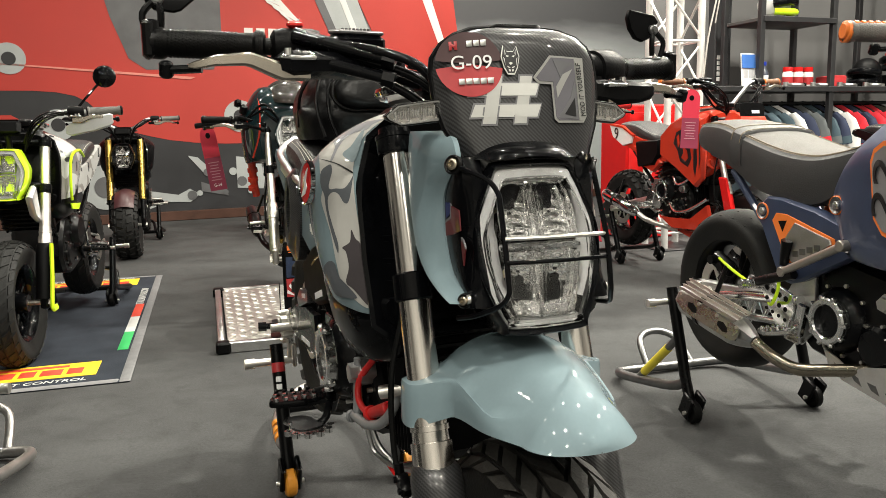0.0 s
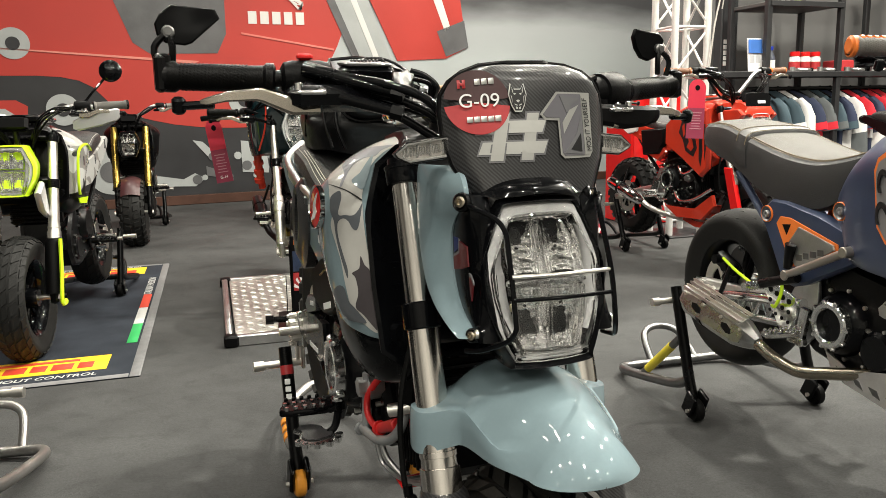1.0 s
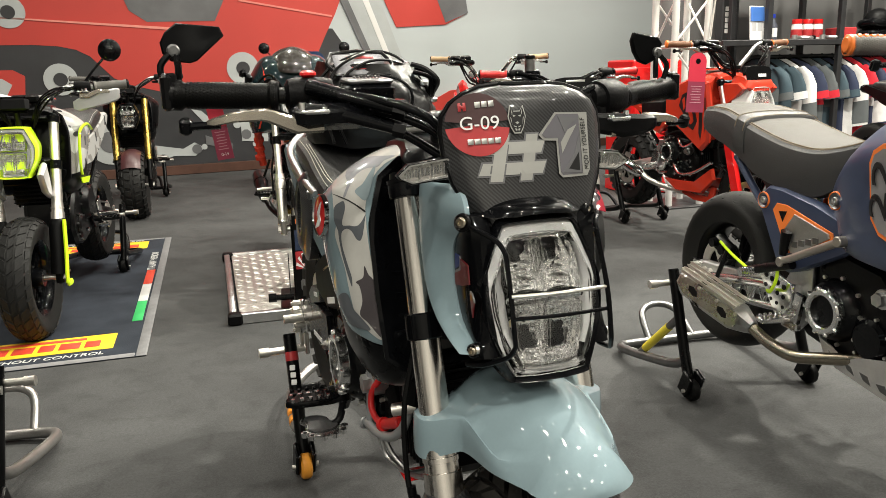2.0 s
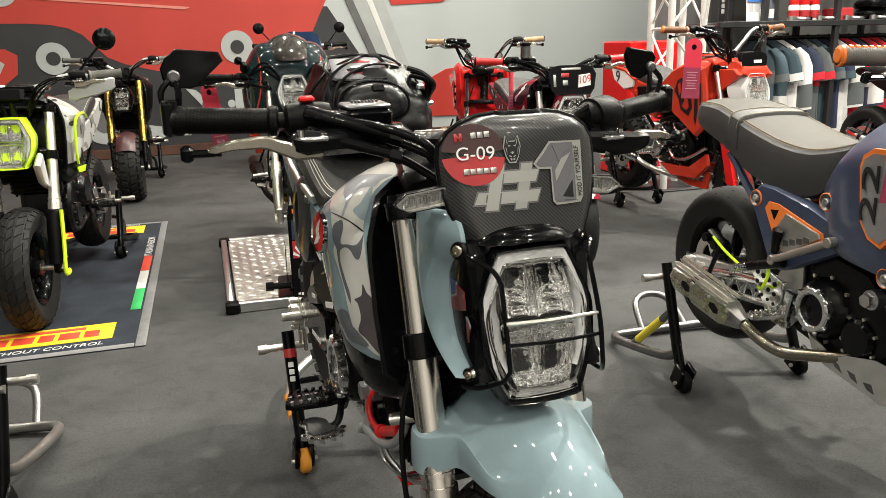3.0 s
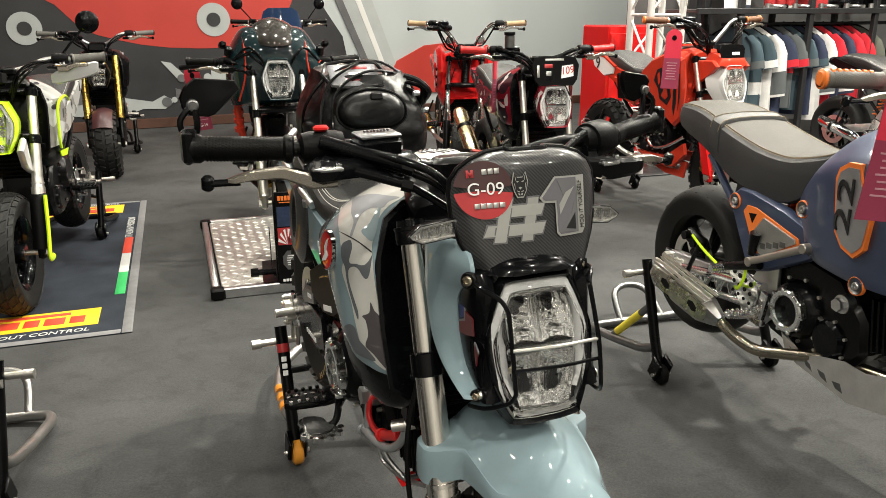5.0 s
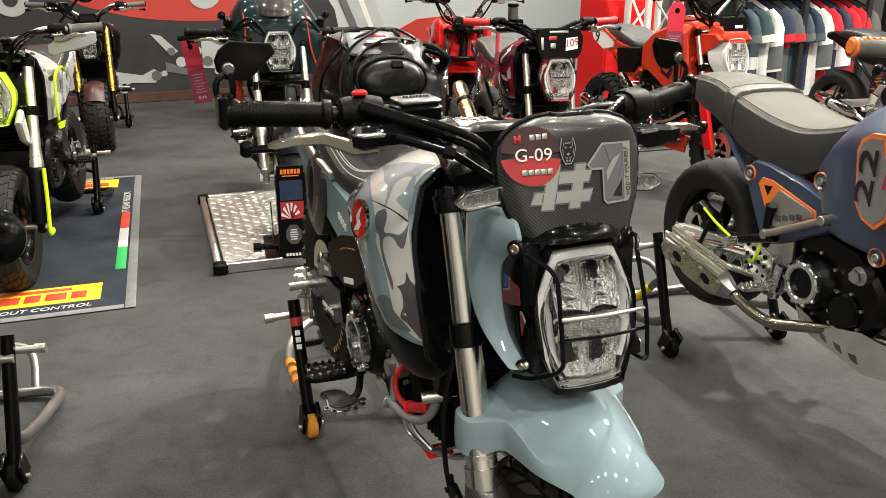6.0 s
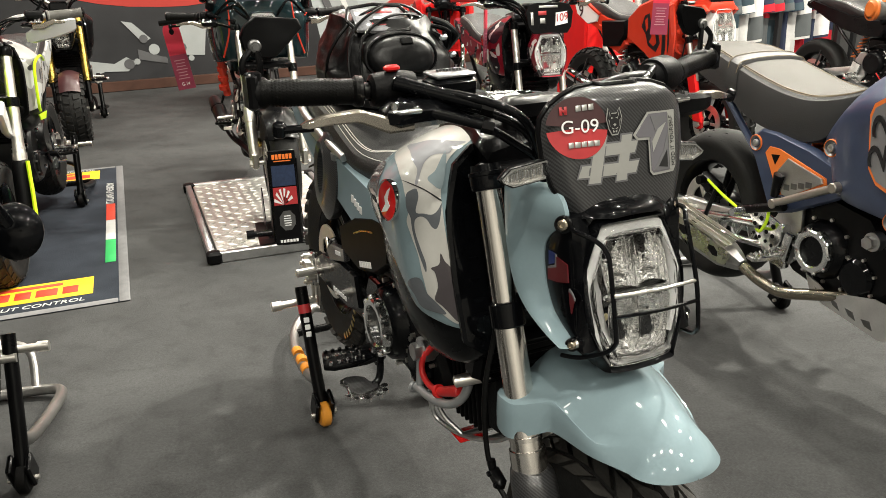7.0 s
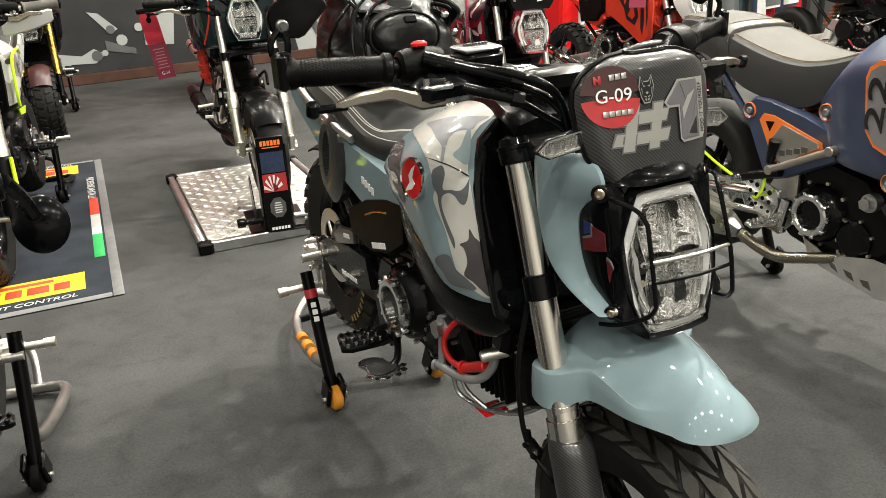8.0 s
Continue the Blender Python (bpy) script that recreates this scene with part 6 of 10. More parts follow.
def chassis(bike, frame_mat, swing_mat, ra):
    """Main frame, swingarm, shock, footrests and their hangers."""
    s = Shape()
    s.tube([(0.945, 0, 0.74), (0.84, 0, 0.70), (0.66, 0, 0.655), (0.50, 0, 0.61), (0.41, 0, 0.50), (0.40, 0, 0.38)], 0.028, 10, 5)
    for sd in (-1, 1):
        s.tube([(0.56, sd * 0.02, 0.66), (0.46, sd * 0.085, 0.70), (0.25, sd * 0.095, 0.74), (0.0, sd * 0.08, 0.80)], 0.012, 8, 5)
        s.tube([(0.42, sd * 0.06, 0.44), (0.30, sd * 0.095, 0.58), (0.12, sd * 0.095, 0.75)], 0.011, 8, 4)
    fr = part("frame", s, frame_mat, bike)
    for sd in (-1, 1):
        s = Shape()
        s.prism([(0.36, 0.42), (0.42, 0.52), (0.47, 0.52), (0.48, 0.36), (0.43, 0.31), (0.38, 0.33)], sd * 0.092, sd * 0.104, "xz", 0.003)
        pl = part("hanger_plate", s, swing_mat if swing_mat is not BLACK_SATIN else BLACK_GLOSS, fr)
        s = Shape()
        s.cyl((0.43, sd * 0.10, 0.355), (0.43, sd * 0.135, 0.352), 0.014)
        s.box((0.036, 0.082, 0.016), (0.425, sd * 0.178, 0.352), 0.004, (0, 0, sd * 12))
        for k in range(5):
            for j in (-1, 1):
                s.box((0.008, 0.008, 0.010), (0.425 + 0.011 * j - sd * 0.0, sd * (0.146 + 0.016 * k), 0.362), 0.002)
        part("footrest", s, BLACK_SATIN if swing_mat is BLACK_SATIN else MACHINED, pl)
    s = Shape()
    for sd in (-1, 1):
        rings = []
        for f in (0, 0.25, 0.6, 0.9, 1.0):
            x = 0.44 * (1 - f) - 0.03 * f
            z = 0.40 * (1 - f) + ra * f
            y = sd * (0.055 + 0.035 * min(1, f * 2))
            h, w = 0.032 - 0.008 * f, 0.014
            rings.append([Vector((x, y + w * a, z + h * b)) for a, b in ((-1, -0.8), (-0.7, -1), (0.7, -1), (1, -0.8), (1, 0.8), (0.7, 1), (-0.7, 1), (-1, 0.8))])
        s.loft(rings)
        s.box((0.06, 0.012, 0.045), (-0.035, sd * 0.10, ra), 0.006)
    s.box((0.06, 0.12, 0.05), (0.36, 0, 0.395), 0.01)
    sw = part("swingarm", s, swing_mat, bike)
    for sd in (-1, 1):
        s = Shape()
        s.cyl((-0.03, sd * 0.10, ra), (-0.03, sd * 0.128, ra), 0.018, seg=6)
        part("axle_nut", s, STEEL, sw)
        s = Shape()
        s.cyl((0.03, sd * 0.10, ra - 0.005), (0.03, sd * 0.165, ra - 0.005), 0.011, seg=14)
        part("spool", s, STEEL, sw)
    s = Shape()
    n = 42
    s.tube([(0.33 + 0.06 * k / n + 0.026 * math.cos(k * 1.05), 0.026 * math.sin(k * 1.05), 0.45 + 0.20 * k / n) for k in range(n + 1)], 0.005, 6, 2)
    s.cyl((0.31, 0, 0.43), (0.40, 0, 0.68), 0.013)
    part("shock", s, ORANGE if frame_mat is NAVY else ALU_DARK, bike)
    for (x0, z0, x1, z1) in ((0.42, 0.445, 0.0, ra + 0.062), (0.42, 0.385, 0.0, ra - 0.062)):
        s = Shape()
        d = Vector((x1 - x0, 0, z1 - z0))
        nl = int(d.length / 0.0127)
        for k in range(nl):
            c = Vector((x0, 0.075, z0)) + d * ((k + 0.5) / nl)
            s.box((0.011, 0.012 if k % 2 else 0.016, 0.010), c, 0.002)
        part("chain", s, BRASS_EYE if frame_mat is NAVY else ALU_DARK, bike)
    s = Shape()
    s.lathe([(0.03, -0.002), (0.068, -0.003), (0.072, 0), (0.068, 0.003), (0.03, 0.002)], (0, 0.075, ra), (0, 1, 0), 36)
    part("sprocket", s, STEEL, bike)
    s = Shape()
    s.box((0.05, 0.03, 0.085), (0.085, -0.075, ra + 0.055), 0.008, (0, 40, 0))
    part("rear_caliper", s, BLACK_SATIN, bike)


def exhaust(bike, pipe, can, path=None, can_pts=None, r=0.036, seg=26):
    s = Shape()
    s.tube(path or [(0.93, 0, 0.37), (0.97, -0.02, 0.31), (0.90, -0.05, 0.25), (0.72, -0.07, 0.225), (0.54, -0.09, 0.235), (0.40, -0.135, 0.265), (0.33, -0.155, 0.30)], 0.016, 12, 6)
    ex = part("exhaust_pipe", s, pipe, bike)
    a, b = can_pts or ((0.33, -0.158, 0.30), (-0.02, -0.185, 0.41))
    a, b = Vector(a), Vector(b)
    d = b - a
    L = d.length
    s = Shape()
    s.lathe([(0.017, 0), (0.030, 0.03), (r, 0.07), (r + 0.002, L * 0.5), (r, L - 0.03), (r - 0.006, L - 0.012), (r - 0.012, L), (r - 0.016, L), (r - 0.016, L - 0.05), (0, L - 0.05)], a, d, seg)
    mf = part("muffler", s, can, ex)
    s = Shape()
    s.lathe([(r + 0.001, L * 0.62), (r + 0.004, L * 0.63), (r + 0.004, L * 0.68), (r + 0.001, L * 0.69)], a, d, 26)
    s.cyl(a + d * 0.65 + Vector((0, 0.02, 0.03)), a + d * 0.65 + Vector((0, 0.06, 0.13)), 0.007, seg=8)
    part("muffler_clamp", s, BLACK_SATIN, mf)
    return ex


def front_brake(bike, S, wz):
    s = Shape(S)
    x = fork_x(wz + 0.06)
    s.box((0.05, 0.032, 0.09), (x - 0.055, -0.085, wz + 0.055), 0.010, (0, 20, 0))
    s.cyl((x - 0.055, -0.10, wz + 0.075), (x - 0.055, -0.108, wz + 0.075), 0.014)
    s.cyl((x - 0.05, -0.10, wz + 0.035), (x - 0.05, -0.108, wz + 0.035), 0.014)
    c = part("front_caliper", s, GOLD, bike)
    s = Shape(S)
    s.tube([(x - 0.05, -0.10, wz + 0.10), (x - 0.070, -0.13, wz + 0.15), (1.025, -0.138, 0.432), (1.008, -0.140, 0.50), (1.004, -0.136, 0.57), (0.998, -0.118, 0.64), (0.985, -0.095, 0.72), (fork_x(0.8) - 0.03, -0.07, 0.80)], 0.0042, 8, 6)
    bh = part("brake_hose", s, RUBBER, c)
    s = Shape(S)
    s.box((0.034, 0.016, 0.020), (1.036, -0.134, 0.424), 0.004, (0, 20, 0))
    s.cyl((1.024, -0.136, 0.436), (1.022, -0.137, 0.448), 0.0065, seg=12)
    hb = part("hose_block", s, BLACK_SATIN, bh)
    for dx in (-0.010, 0.010):
        s = Shape(S)
        s.cyl((1.036 + dx, -0.141, 0.424 - dx * 0.36), (1.036 + dx, -0.1455, 0.424 - dx * 0.36), 0.0045, seg=10, bevel=0.001)
        part("block_bolt", s, BLACK_GLOSS, hb)


STAND_STEEL = mat("bare steel tube", (0.36, 0.35, 0.34), 0.35, 0.9, 0, 0.2)


def build_stand(name, frame_mat, bow_mat, wheel_mat, tape, ra, label, m, half=0.150, group="paddock stands", marks=False, strut=False, tapered=False):
    """Rear paddock stand: two uprights with spool pins, small wheels and a bow behind."""
    t = thing(name, m, label, "paddock stand", group)
    for sd in (-1, 1):
        y = sd * half
        s = Shape()
        s.tube([(0.125, y, 0.045), (0.085, y, 0.13), (0.000, y, ra + 0.035)], 0.0165, 12, 2)
        s.box((0.05, 0.012, 0.075), (0.125, y + 0.020, 0.055), 0.004, (0, 25, 0))
        s.box((0.05, 0.012, 0.075), (0.125, y - 0.020, 0.055), 0.004, (0, 25, 0))
        up = part("upright", s, frame_mat, t)
        if marks:
            for f0, f1, mm, nm in ((0.20, 0.30, RED_FILM, "red_band"), (0.34, 0.40, WHITE_FILM, "word_bar"), (0.42, 0.48, WHITE_FILM, "word_bar"), (0.50, 0.56, WHITE_FILM, "word_bar")):
                a_, b_ = Vector((0.000, y, ra + 0.035)), Vector((0.085, y, 0.13))
                s = Shape()
                s.tube([a_ + (b_ - a_) * f0, a_ + (b_ - a_) * f1], 0.0170 if nm == "red_band" else 0.0168, 14, 0) if nm == "red_band" else s.box((0.004, 0.014, 0.014), a_ + (b_ - a_) * ((f0 + f1) / 2) + Vector((0.0155, -0.004, 0.004)), 0.001, (0, -24, -10))
                part(nm, s, mm, up)
        s = Shape()
        s.cyl((-0.004, y - sd * 0.045, ra - 0.01), (-0.004, y + sd * 0.075, ra - 0.01), 0.010, seg=14)
        s.cyl((-0.004, y + sd * 0.055, ra - 0.01), (-0.004, y + sd * 0.080, ra - 0.01), 0.013, seg=14)
        s.box((0.030, 0.010, 0.060), (-0.004, y - sd * 0.045, ra + 0.003), 0.003)
        part("spool_pin", s, STEEL, up)
        s = Shape()
        s.lathe([(0, -0.014), (0.028, -0.014), (0.034, -0.009), (0.035, 0), (0.034, 0.009), (0.028, 0.014), (0, 0.014)], (0.13, y, 0.0355), (0, 1, 0), 24)
        wl = part("wheel", s, wheel_mat, up)
        s = Shape()
        s.cyl((0.13, y - 0.034, 0.0355), (0.13, y + 0.034, 0.0355), 0.006, seg=10)
        part("wheel_bolt", s, STEEL, wl)
    s = Shape()
    h = half
    if tapered:
        s.tube([(0.085, -h, 0.115), (0.02, -h, 0.092), (-0.12, -h + 0.008, 0.066), (-0.24, -h + 0.022, 0.058), (-0.34, -h + 0.050, 0.056), (-0.41, -h + 0.095, 0.066), (-0.445, 0, 0.078), (-0.41, h - 0.095, 0.066), (-0.34, h - 0.050, 0.056), (-0.24, h - 0.022, 0.058), (-0.12, h - 0.008, 0.066), (0.02, h, 0.092), (0.085, h, 0.115)], 0.0150, 12, 5)
    else:
        s.tube([(0.085, -h, 0.115), (0.02, -h - 0.01, 0.085), (-0.20, -h - 0.02, 0.045), (-0.30, -h - 0.01, 0.030), (-0.335, -h + 0.05, 0.022), (-0.340, 0, 0.020), (-0.335, h - 0.05, 0.022), (-0.30, h + 0.01, 0.030), (-0.20, h + 0.02, 0.045), (0.02, h + 0.01, 0.085), (0.085, h, 0.115)], 0.0155, 12, 5)
    bow = part("bow", s, bow_mat, t)
    s = Shape()
    s.tube([(-0.335, -0.09, 0.022), (-0.43, -0.07, 0.10), (-0.46, 0, 0.12), (-0.43, 0.07, 0.10), (-0.335, 0.09, 0.022)], 0.0125, 10, 5)
    if tapered:
        s = Shape()
        s.tube([(-0.33, -h + 0.045, 0.056), (-0.33, h - 0.045, 0.056)], 0.0125, 10, 0)
    part("handle", s, frame_mat if tapered else bow_mat, bow)
    if strut:
        a, b = Vector((-0.16, -h - 0.015, 0.055)), Vector((0.035, -h, 0.235))
        s = Shape()
        s.tube([a, b], 0.0125, 12, 0)
        st = part("strut", s, bow_mat, t)
        s = Shape()
        s.tube([a + (b - a) * 0.16, a + (b - a) * 0.80], 0.0138, 12, 0)
        part("tape_band", s, tape, st)
    elif tape:
        for k in range(3):
            s = Shape()
            f0, f1 = 0.12 + 0.28 * k, 0.27 + 0.28 * k
            a, b = (Vector((0.02, -h, 0.092)), Vector((-0.24, -h + 0.022, 0.058))) if tapered else (Vector((0.02, -h - 0.01, 0.085)), Vector((-0.20, -h - 0.02, 0.045)))
            s.tube([a + (b - a) * f0, a + (b - a) * f1], 0.0168, 12, 0)
            part("tape_band", s, tape, bow)
    return t

# ---------------------------------------------------------------- motorcycles: whole


def place(x, y, heading, lift=0.0):
    return pose(x, y, lift, 0, 0, heading - 90)


def steered(deg):
    return pose(0.95, 0, 0, 0, 0, deg) @ pose(-0.95, 0, 0)


def motorcycle(x, y, heading, label, st):
    bike = thing("motorcycle", place(x, y, heading, st.get("lift", 0.0)), label, "motorcycle", "motorcycles on show")
    S = steered(st.get("steer", 0.0))
    ra, r = st.get("axle", 0.305), st.get("r", 0.245)
    fz = st.get("front_axle", 0.246)
    rear_kind = st.get("rear_tyre", st["tyre"])
    wheel("rear_wheel", (st.get("axle_x", 0.0), 0, ra), st.get("r_rear", r), st.get("rear_w", 0.13), rear_kind, st["rim"], bike, None, st.get("tyre_mat"), single=st.get("near", False))
    wheel("front_wheel", (fork_x(fz), 0, fz), r, st.get("front_w", 0.12), st.get("front_tyre", st["tyre"]), st["rim"], bike, S, st.get("tyre_mat"), single=st.get("near", False))
    fork(bike, S, st["fork_top"], st["fork_low"], st.get("fork_guard"), fz, st.get("fork_style", "tele"))
    front_brake(bike, S, fz)
    if st.get("fender") == "high":
        high_fender(bike, S, st["fender_mat"])
    elif st.get("fender") == "low":
        low_fender(bike, S, st["fender_mat"], fz, r)
    lamp_c = st.get("lamp", (1.165, 0.745))
    if lamp_c:
        headlight(bike, S, lamp_c, st.get("lamp_shell", BLACK_GLOSS), st.get("lamp_rim", BEZEL), st.get("lamp_scale", 1.0))
    bars(bike, steered(st.get("bar_steer", st.get("steer", 0.0))), st)
    if st.get("tank_kind") != "round":
        meter(bike, S)
    if st.get("signals", True):
        signals(bike, S)
    tank(bike, st["tank"], st.get("tank_kind", "grom"))
    if st.get("tank_kind", "grom") == "grom":
        shroud(bike, st.get("shroud", BLACK_GLOSS))
    if st.get("seat_kind", "grom"):
        seat(bike, st.get("seat_mat", SEAT_VINYL), st.get("seat_kind", "grom"), st.get("thread", THREAD))
    if st.get("cover", 1):
        tail(bike, st.get("cover", st["tank"]), BLACK_MATT)
    engine(bike, st.get("case"), st.get("ring"), st.get("ring_at", (0.524, 0.455)), st.get("belly", 0.27))
    chassis(bike, st.get("frame_mat", BLACK_SATIN), st.get("swing", BLACK_SATIN), ra)
    exhaust(bike, st.get("pipe", STEEL), st.get("can", STEEL), st.get("pipe_path"), st.get("can_pts"), st.get("can_r", 0.036), st.get("can_seg", 26))
    return bike, S


# --- grey blue camouflage motorcycle
MAIN_AT = (-0.329, 2.140, 22.5)
main, S0 = motorcycle(*MAIN_AT, "grey blue motorcycle with camouflage tank and carbon number plate", dict(
    bar_steer=3.0, near=True, belly=0.362, axle=0.405, r_rear=0.240,  tyre_mat=TYRE_DUSTY_LIT, lamp=(1.161, 0.743), tyre="arrow", rear_tyre="knob", rim=BLACK_GLOSS, fork_top=FORK_STEEL, fork_low=BLACK_SATIN, fork_guard=CARBON, case=BLACK_MATT, fender="high", fender_mat=GREYBLUE,
    bar_mat=BLACK_SATIN, grip_mat=GRIP_BLACK, red_button=True, mirror="plate", tank=GREYBLUE, cover=GREYBLUE, ring=True, can=STEEL, can_pts=((0.40, 0.12, 0.34), (0.12, 0.15, 0.38)),
    pipe_path=[(0.90, 0, 0.42), (0.915, 0.03, 0.385), (0.87, 0.05, 0.355), (0.72, 0.05, 0.340), (0.54, 0.09, 0.335), (0.40, 0.12, 0.34)]))
lamp_guard(main, S0, (1.167, 0.746))


PL = S0 @ pose(0.004, -0.002, 0)


def plate_x(y, z):
    return 1.125 - (z - 0.85) * 0.19 - 0.022 * abs((y - 0.012) / 0.108) ** 2.6


def plate_pose(y, z, spin=0.0, lift=0.0012):
    sl = 0.022 * 2.6 / 0.108 * math.copysign(abs((y - 0.012) / 0.108) ** 1.6, y - 0.012)
    X = Vector((-sl, 1, 0)).normalized()
    Y = Vector((-0.19, 0, 1)).normalized()
    Z = X.cross(Y).normalized()
    Y = Z.cross(X)
    p = Vector((plate_x(y, z), y, z)) + Z * lift
    m = Matrix(((X.x, Y.x, Z.x, p.x), (X.y, Y.y, Z.y, p.y), (X.z, Y.z, Z.z, p.z), (0, 0, 0, 1)))
    return PL @ m @ pose(0, 0, 0, 0, 0, spin)


def number_plate(bike):
    rows = [(0.820, 0.054), (0.826, 0.067), (0.842, 0.080), (0.880, 0.0985), (0.915, 0.107), (0.942, 0.1085), (0.960, 0.106), (0.975, 0.096), (0.986, 0.080), (0.9935, 0.058), (0.9965, 0.030)]
    s = Shape(PL)
    n = 25
    grid, back_ = [], []
    for i, (z, h) in enumerate(rows):
        a, b = [], []
        for j in range(n):
            u = -1 + 2 * j / (n - 1)
            y = u * h + 0.012
            zz = z + (0.012 * (1 - min(1, (u / 0.8) ** 6)) if i < 2 else 0)
            x = plate_x(y, zz) - 0.012 * (max(0, abs(u) - 0.84) / 0.16) ** 2 - 0.014 * (max(0, zz - 0.978) / 0.0185) ** 2
            a.append(Vector((x, y, zz)))
            b.append(Vector((x - 0.004, y * 0.985, zz)))
        grid.append(a)
        back_.append(b)
    s.loft([g + list(reversed(k)) for g, k in zip(grid, back_)])
    p = part("number_plate", s, CARBON, bike, "carbon fibre number plate with stickers")
    s = Shape(PL)
    edge = [g[0] for g in grid] + [grid[-1][j] for j in range(1, n - 1)] + [g[-1] for g in reversed(grid)]
    s.tube([e + Vector((-0.004, 0, 0)) for e in edge], 0.0045, 8, 0)
    part("plate_edge", s, BLACK_SATIN, p)
    # round tag sticker
    for m_, lo, hi, nm in ((MAROON_FILM, 0.04, 0.96, "sticker_top"), (RED_FILM, 1.04, 1.96, "sticker_bottom")):
        s = Shape()
        pts = []
        for k in range(21):
            a = math.pi * (lo + (hi - lo) * k / 20)
            pts.append((-0.059 + 0.0370 * math.cos(a), 0.951 + 0.0370 * math.sin(a)))
        top = [plate_pose(y, z, 0, 0.0032).translation for y, z in pts]
        mid = plate_pose(-0.059, 0.951, 0, 0.0033).translation
        s.add([*top, mid], [(len(top), i, i + 1) for i in range(len(top) - 1)])
        part(nm, s, m_, p)
    part("tag_code", text_shape("G-09", 0.0225, plate_pose(-0.058, 0.9520, 1, 0.0046), 0.0003, 0.0, 0.047), WHITE_FILM, p)
    s = Shape(plate_pose(-0.054, 0.9315, 2, 0.0044))
    for k in range(5):
        s.box((0.0072, 0.0066, 0.0006), (-0.0165 + 0.0083 * k, 0, 0), 0.0002, (0, 0, 0))
    part("sticker_mark", s, SILVER_FILM, p)
    s = Shape(plate_pose(-0.066, 0.9725, 4, 0.0044))
    s.box((0.0035, 0.010, 0.0006), (-0.014, 0, 0), 0.0002)
    s.box((0.0035, 0.010, 0.0006), (-0.008, 0, 0), 0.0002)
    s.box((0.008, 0.003, 0.0006), (-0.011, 0, 0), 0.0002, (0, 0, -35))
    part("sticker_mark", s, RED_FILM, p)
    s = Shape(plate_pose(-0.053, 0.9745, 4, 0.0044))
    for k in range(3):
        s.box((0.0066, 0.0070, 0.0006), (-0.006 + 0.0082 * k, 0, 0), 0.0002)
    part("sticker_mark", s, SILVER_FILM, p)
    # dark shield sticker
    SH = plate_pose(-0.0125, 0.955, 0, 0.0036) @ pose(0, 0, 0) @ Matrix.Diagonal((0.95, 0.98, 1, 1))
    for k, m_, lo, nm in ((1.12, SILVER_FILM, 0.0, "shield_border"), (1.0, BLACK_FILM, 0.0006, "shield_sticker")):
        s = Shape(SH)
        s.prism([(x * k, y * k) for x, y in ((-0.008, 0.016), (-0.004, 0.010), (0.004, 0.010), (0.008, 0.016), (0.011, 0.004), (0.008, -0.008), (0.004, -0.015), (-0.004, -0.015), (-0.008, -0.008), (-0.011, 0.004))], lo, lo + 0.0006, "xy")
        part(nm, s, m_, p)
    s = Shape(SH)
    for sd in (-1, 1):
        for q in ([(0.0075, 0.0135), (0.0060, 0.0085), (0.0068, 0.0060)], [(0.0016, 0.0050), (0.0056, 0.0062), (0.0046, 0.0036)], [(0.0078, 0.0020), (0.0092, 0.0038), (0.0070, -0.0060)], [(0.0, -0.0020), (0.0026, -0.0032), (0.0, -0.0056)], [(0.0012, -0.0082), (0.0050, -0.0068), (0.0044, -0.0082), (0.0012, -0.0094)], [(0.0008, -0.0112), (0.0034, -0.0102), (0.0028, -0.0132), (0.0008, -0.0132)]):
            s.prism([(sd * x, y) for x, y in q], 0.0011, 0.0015, "xy")
    part("shield_lines", s, SILVER_FILM, p)

    # hash sign and figure one
    def bars_hash(grow, lift, m_, nm):
        s = Shape()
        polys = []
        for cx in (-0.020, 0.022):
            polys.append([(cx - 0.0095 - 0.006 - grow, -0.029 - grow), (cx + 0.0075 - 0.006 + grow, -0.029 - grow), (cx + 0.0095 + 0.006 + grow, 0.029 + grow), (cx - 0.0075 + 0.006 - grow, 0.029 + grow)])
        for cz in (-0.0135, 0.0125):
            polys.append([(-0.050 - grow, cz - 0.0075 - grow), (0.040 + grow, cz - 0.0075 - grow), (0.047 + grow, cz + 0.0075 + grow), (-0.043 - grow, cz + 0.0075 + grow)])
        for k, q in enumerate(polys):
            lo = lift + 0.0002 * (k > 1)
            pts = []
            for i in range(len(q)):
                a, b = q[i], q[(i + 1) % len(q)]
                pts += [(a[0] + (b[0] - a[0]) * f / 4, a[1] + (b[1] - a[1]) * f / 4) for f in range(4)]
            vs = [plate_pose(-0.019 + a * 0.89, 0.9105 + b * 0.94, 0, lo).translation for a, b in pts]
            vs += [plate_pose(-0.019 + a * 0.89, 0.9105 + b * 0.94, 0, lo - 0.0006).translation for a, b in pts]
            L = len(pts)
            s.add(vs, [tuple(range(L)), tuple(range(2 * L - 1, L - 1, -1))] + [(i, (i + 1) % L, L + (i + 1) % L, L + i) for i in range(L)])
        part(nm, s, m_, p)
    bars_hash(0.0022, 0.0016, GREY_FILM, "hash_border")
    bars_hash(0.0, 0.0022, SILVER_FILM, "hash_sign")

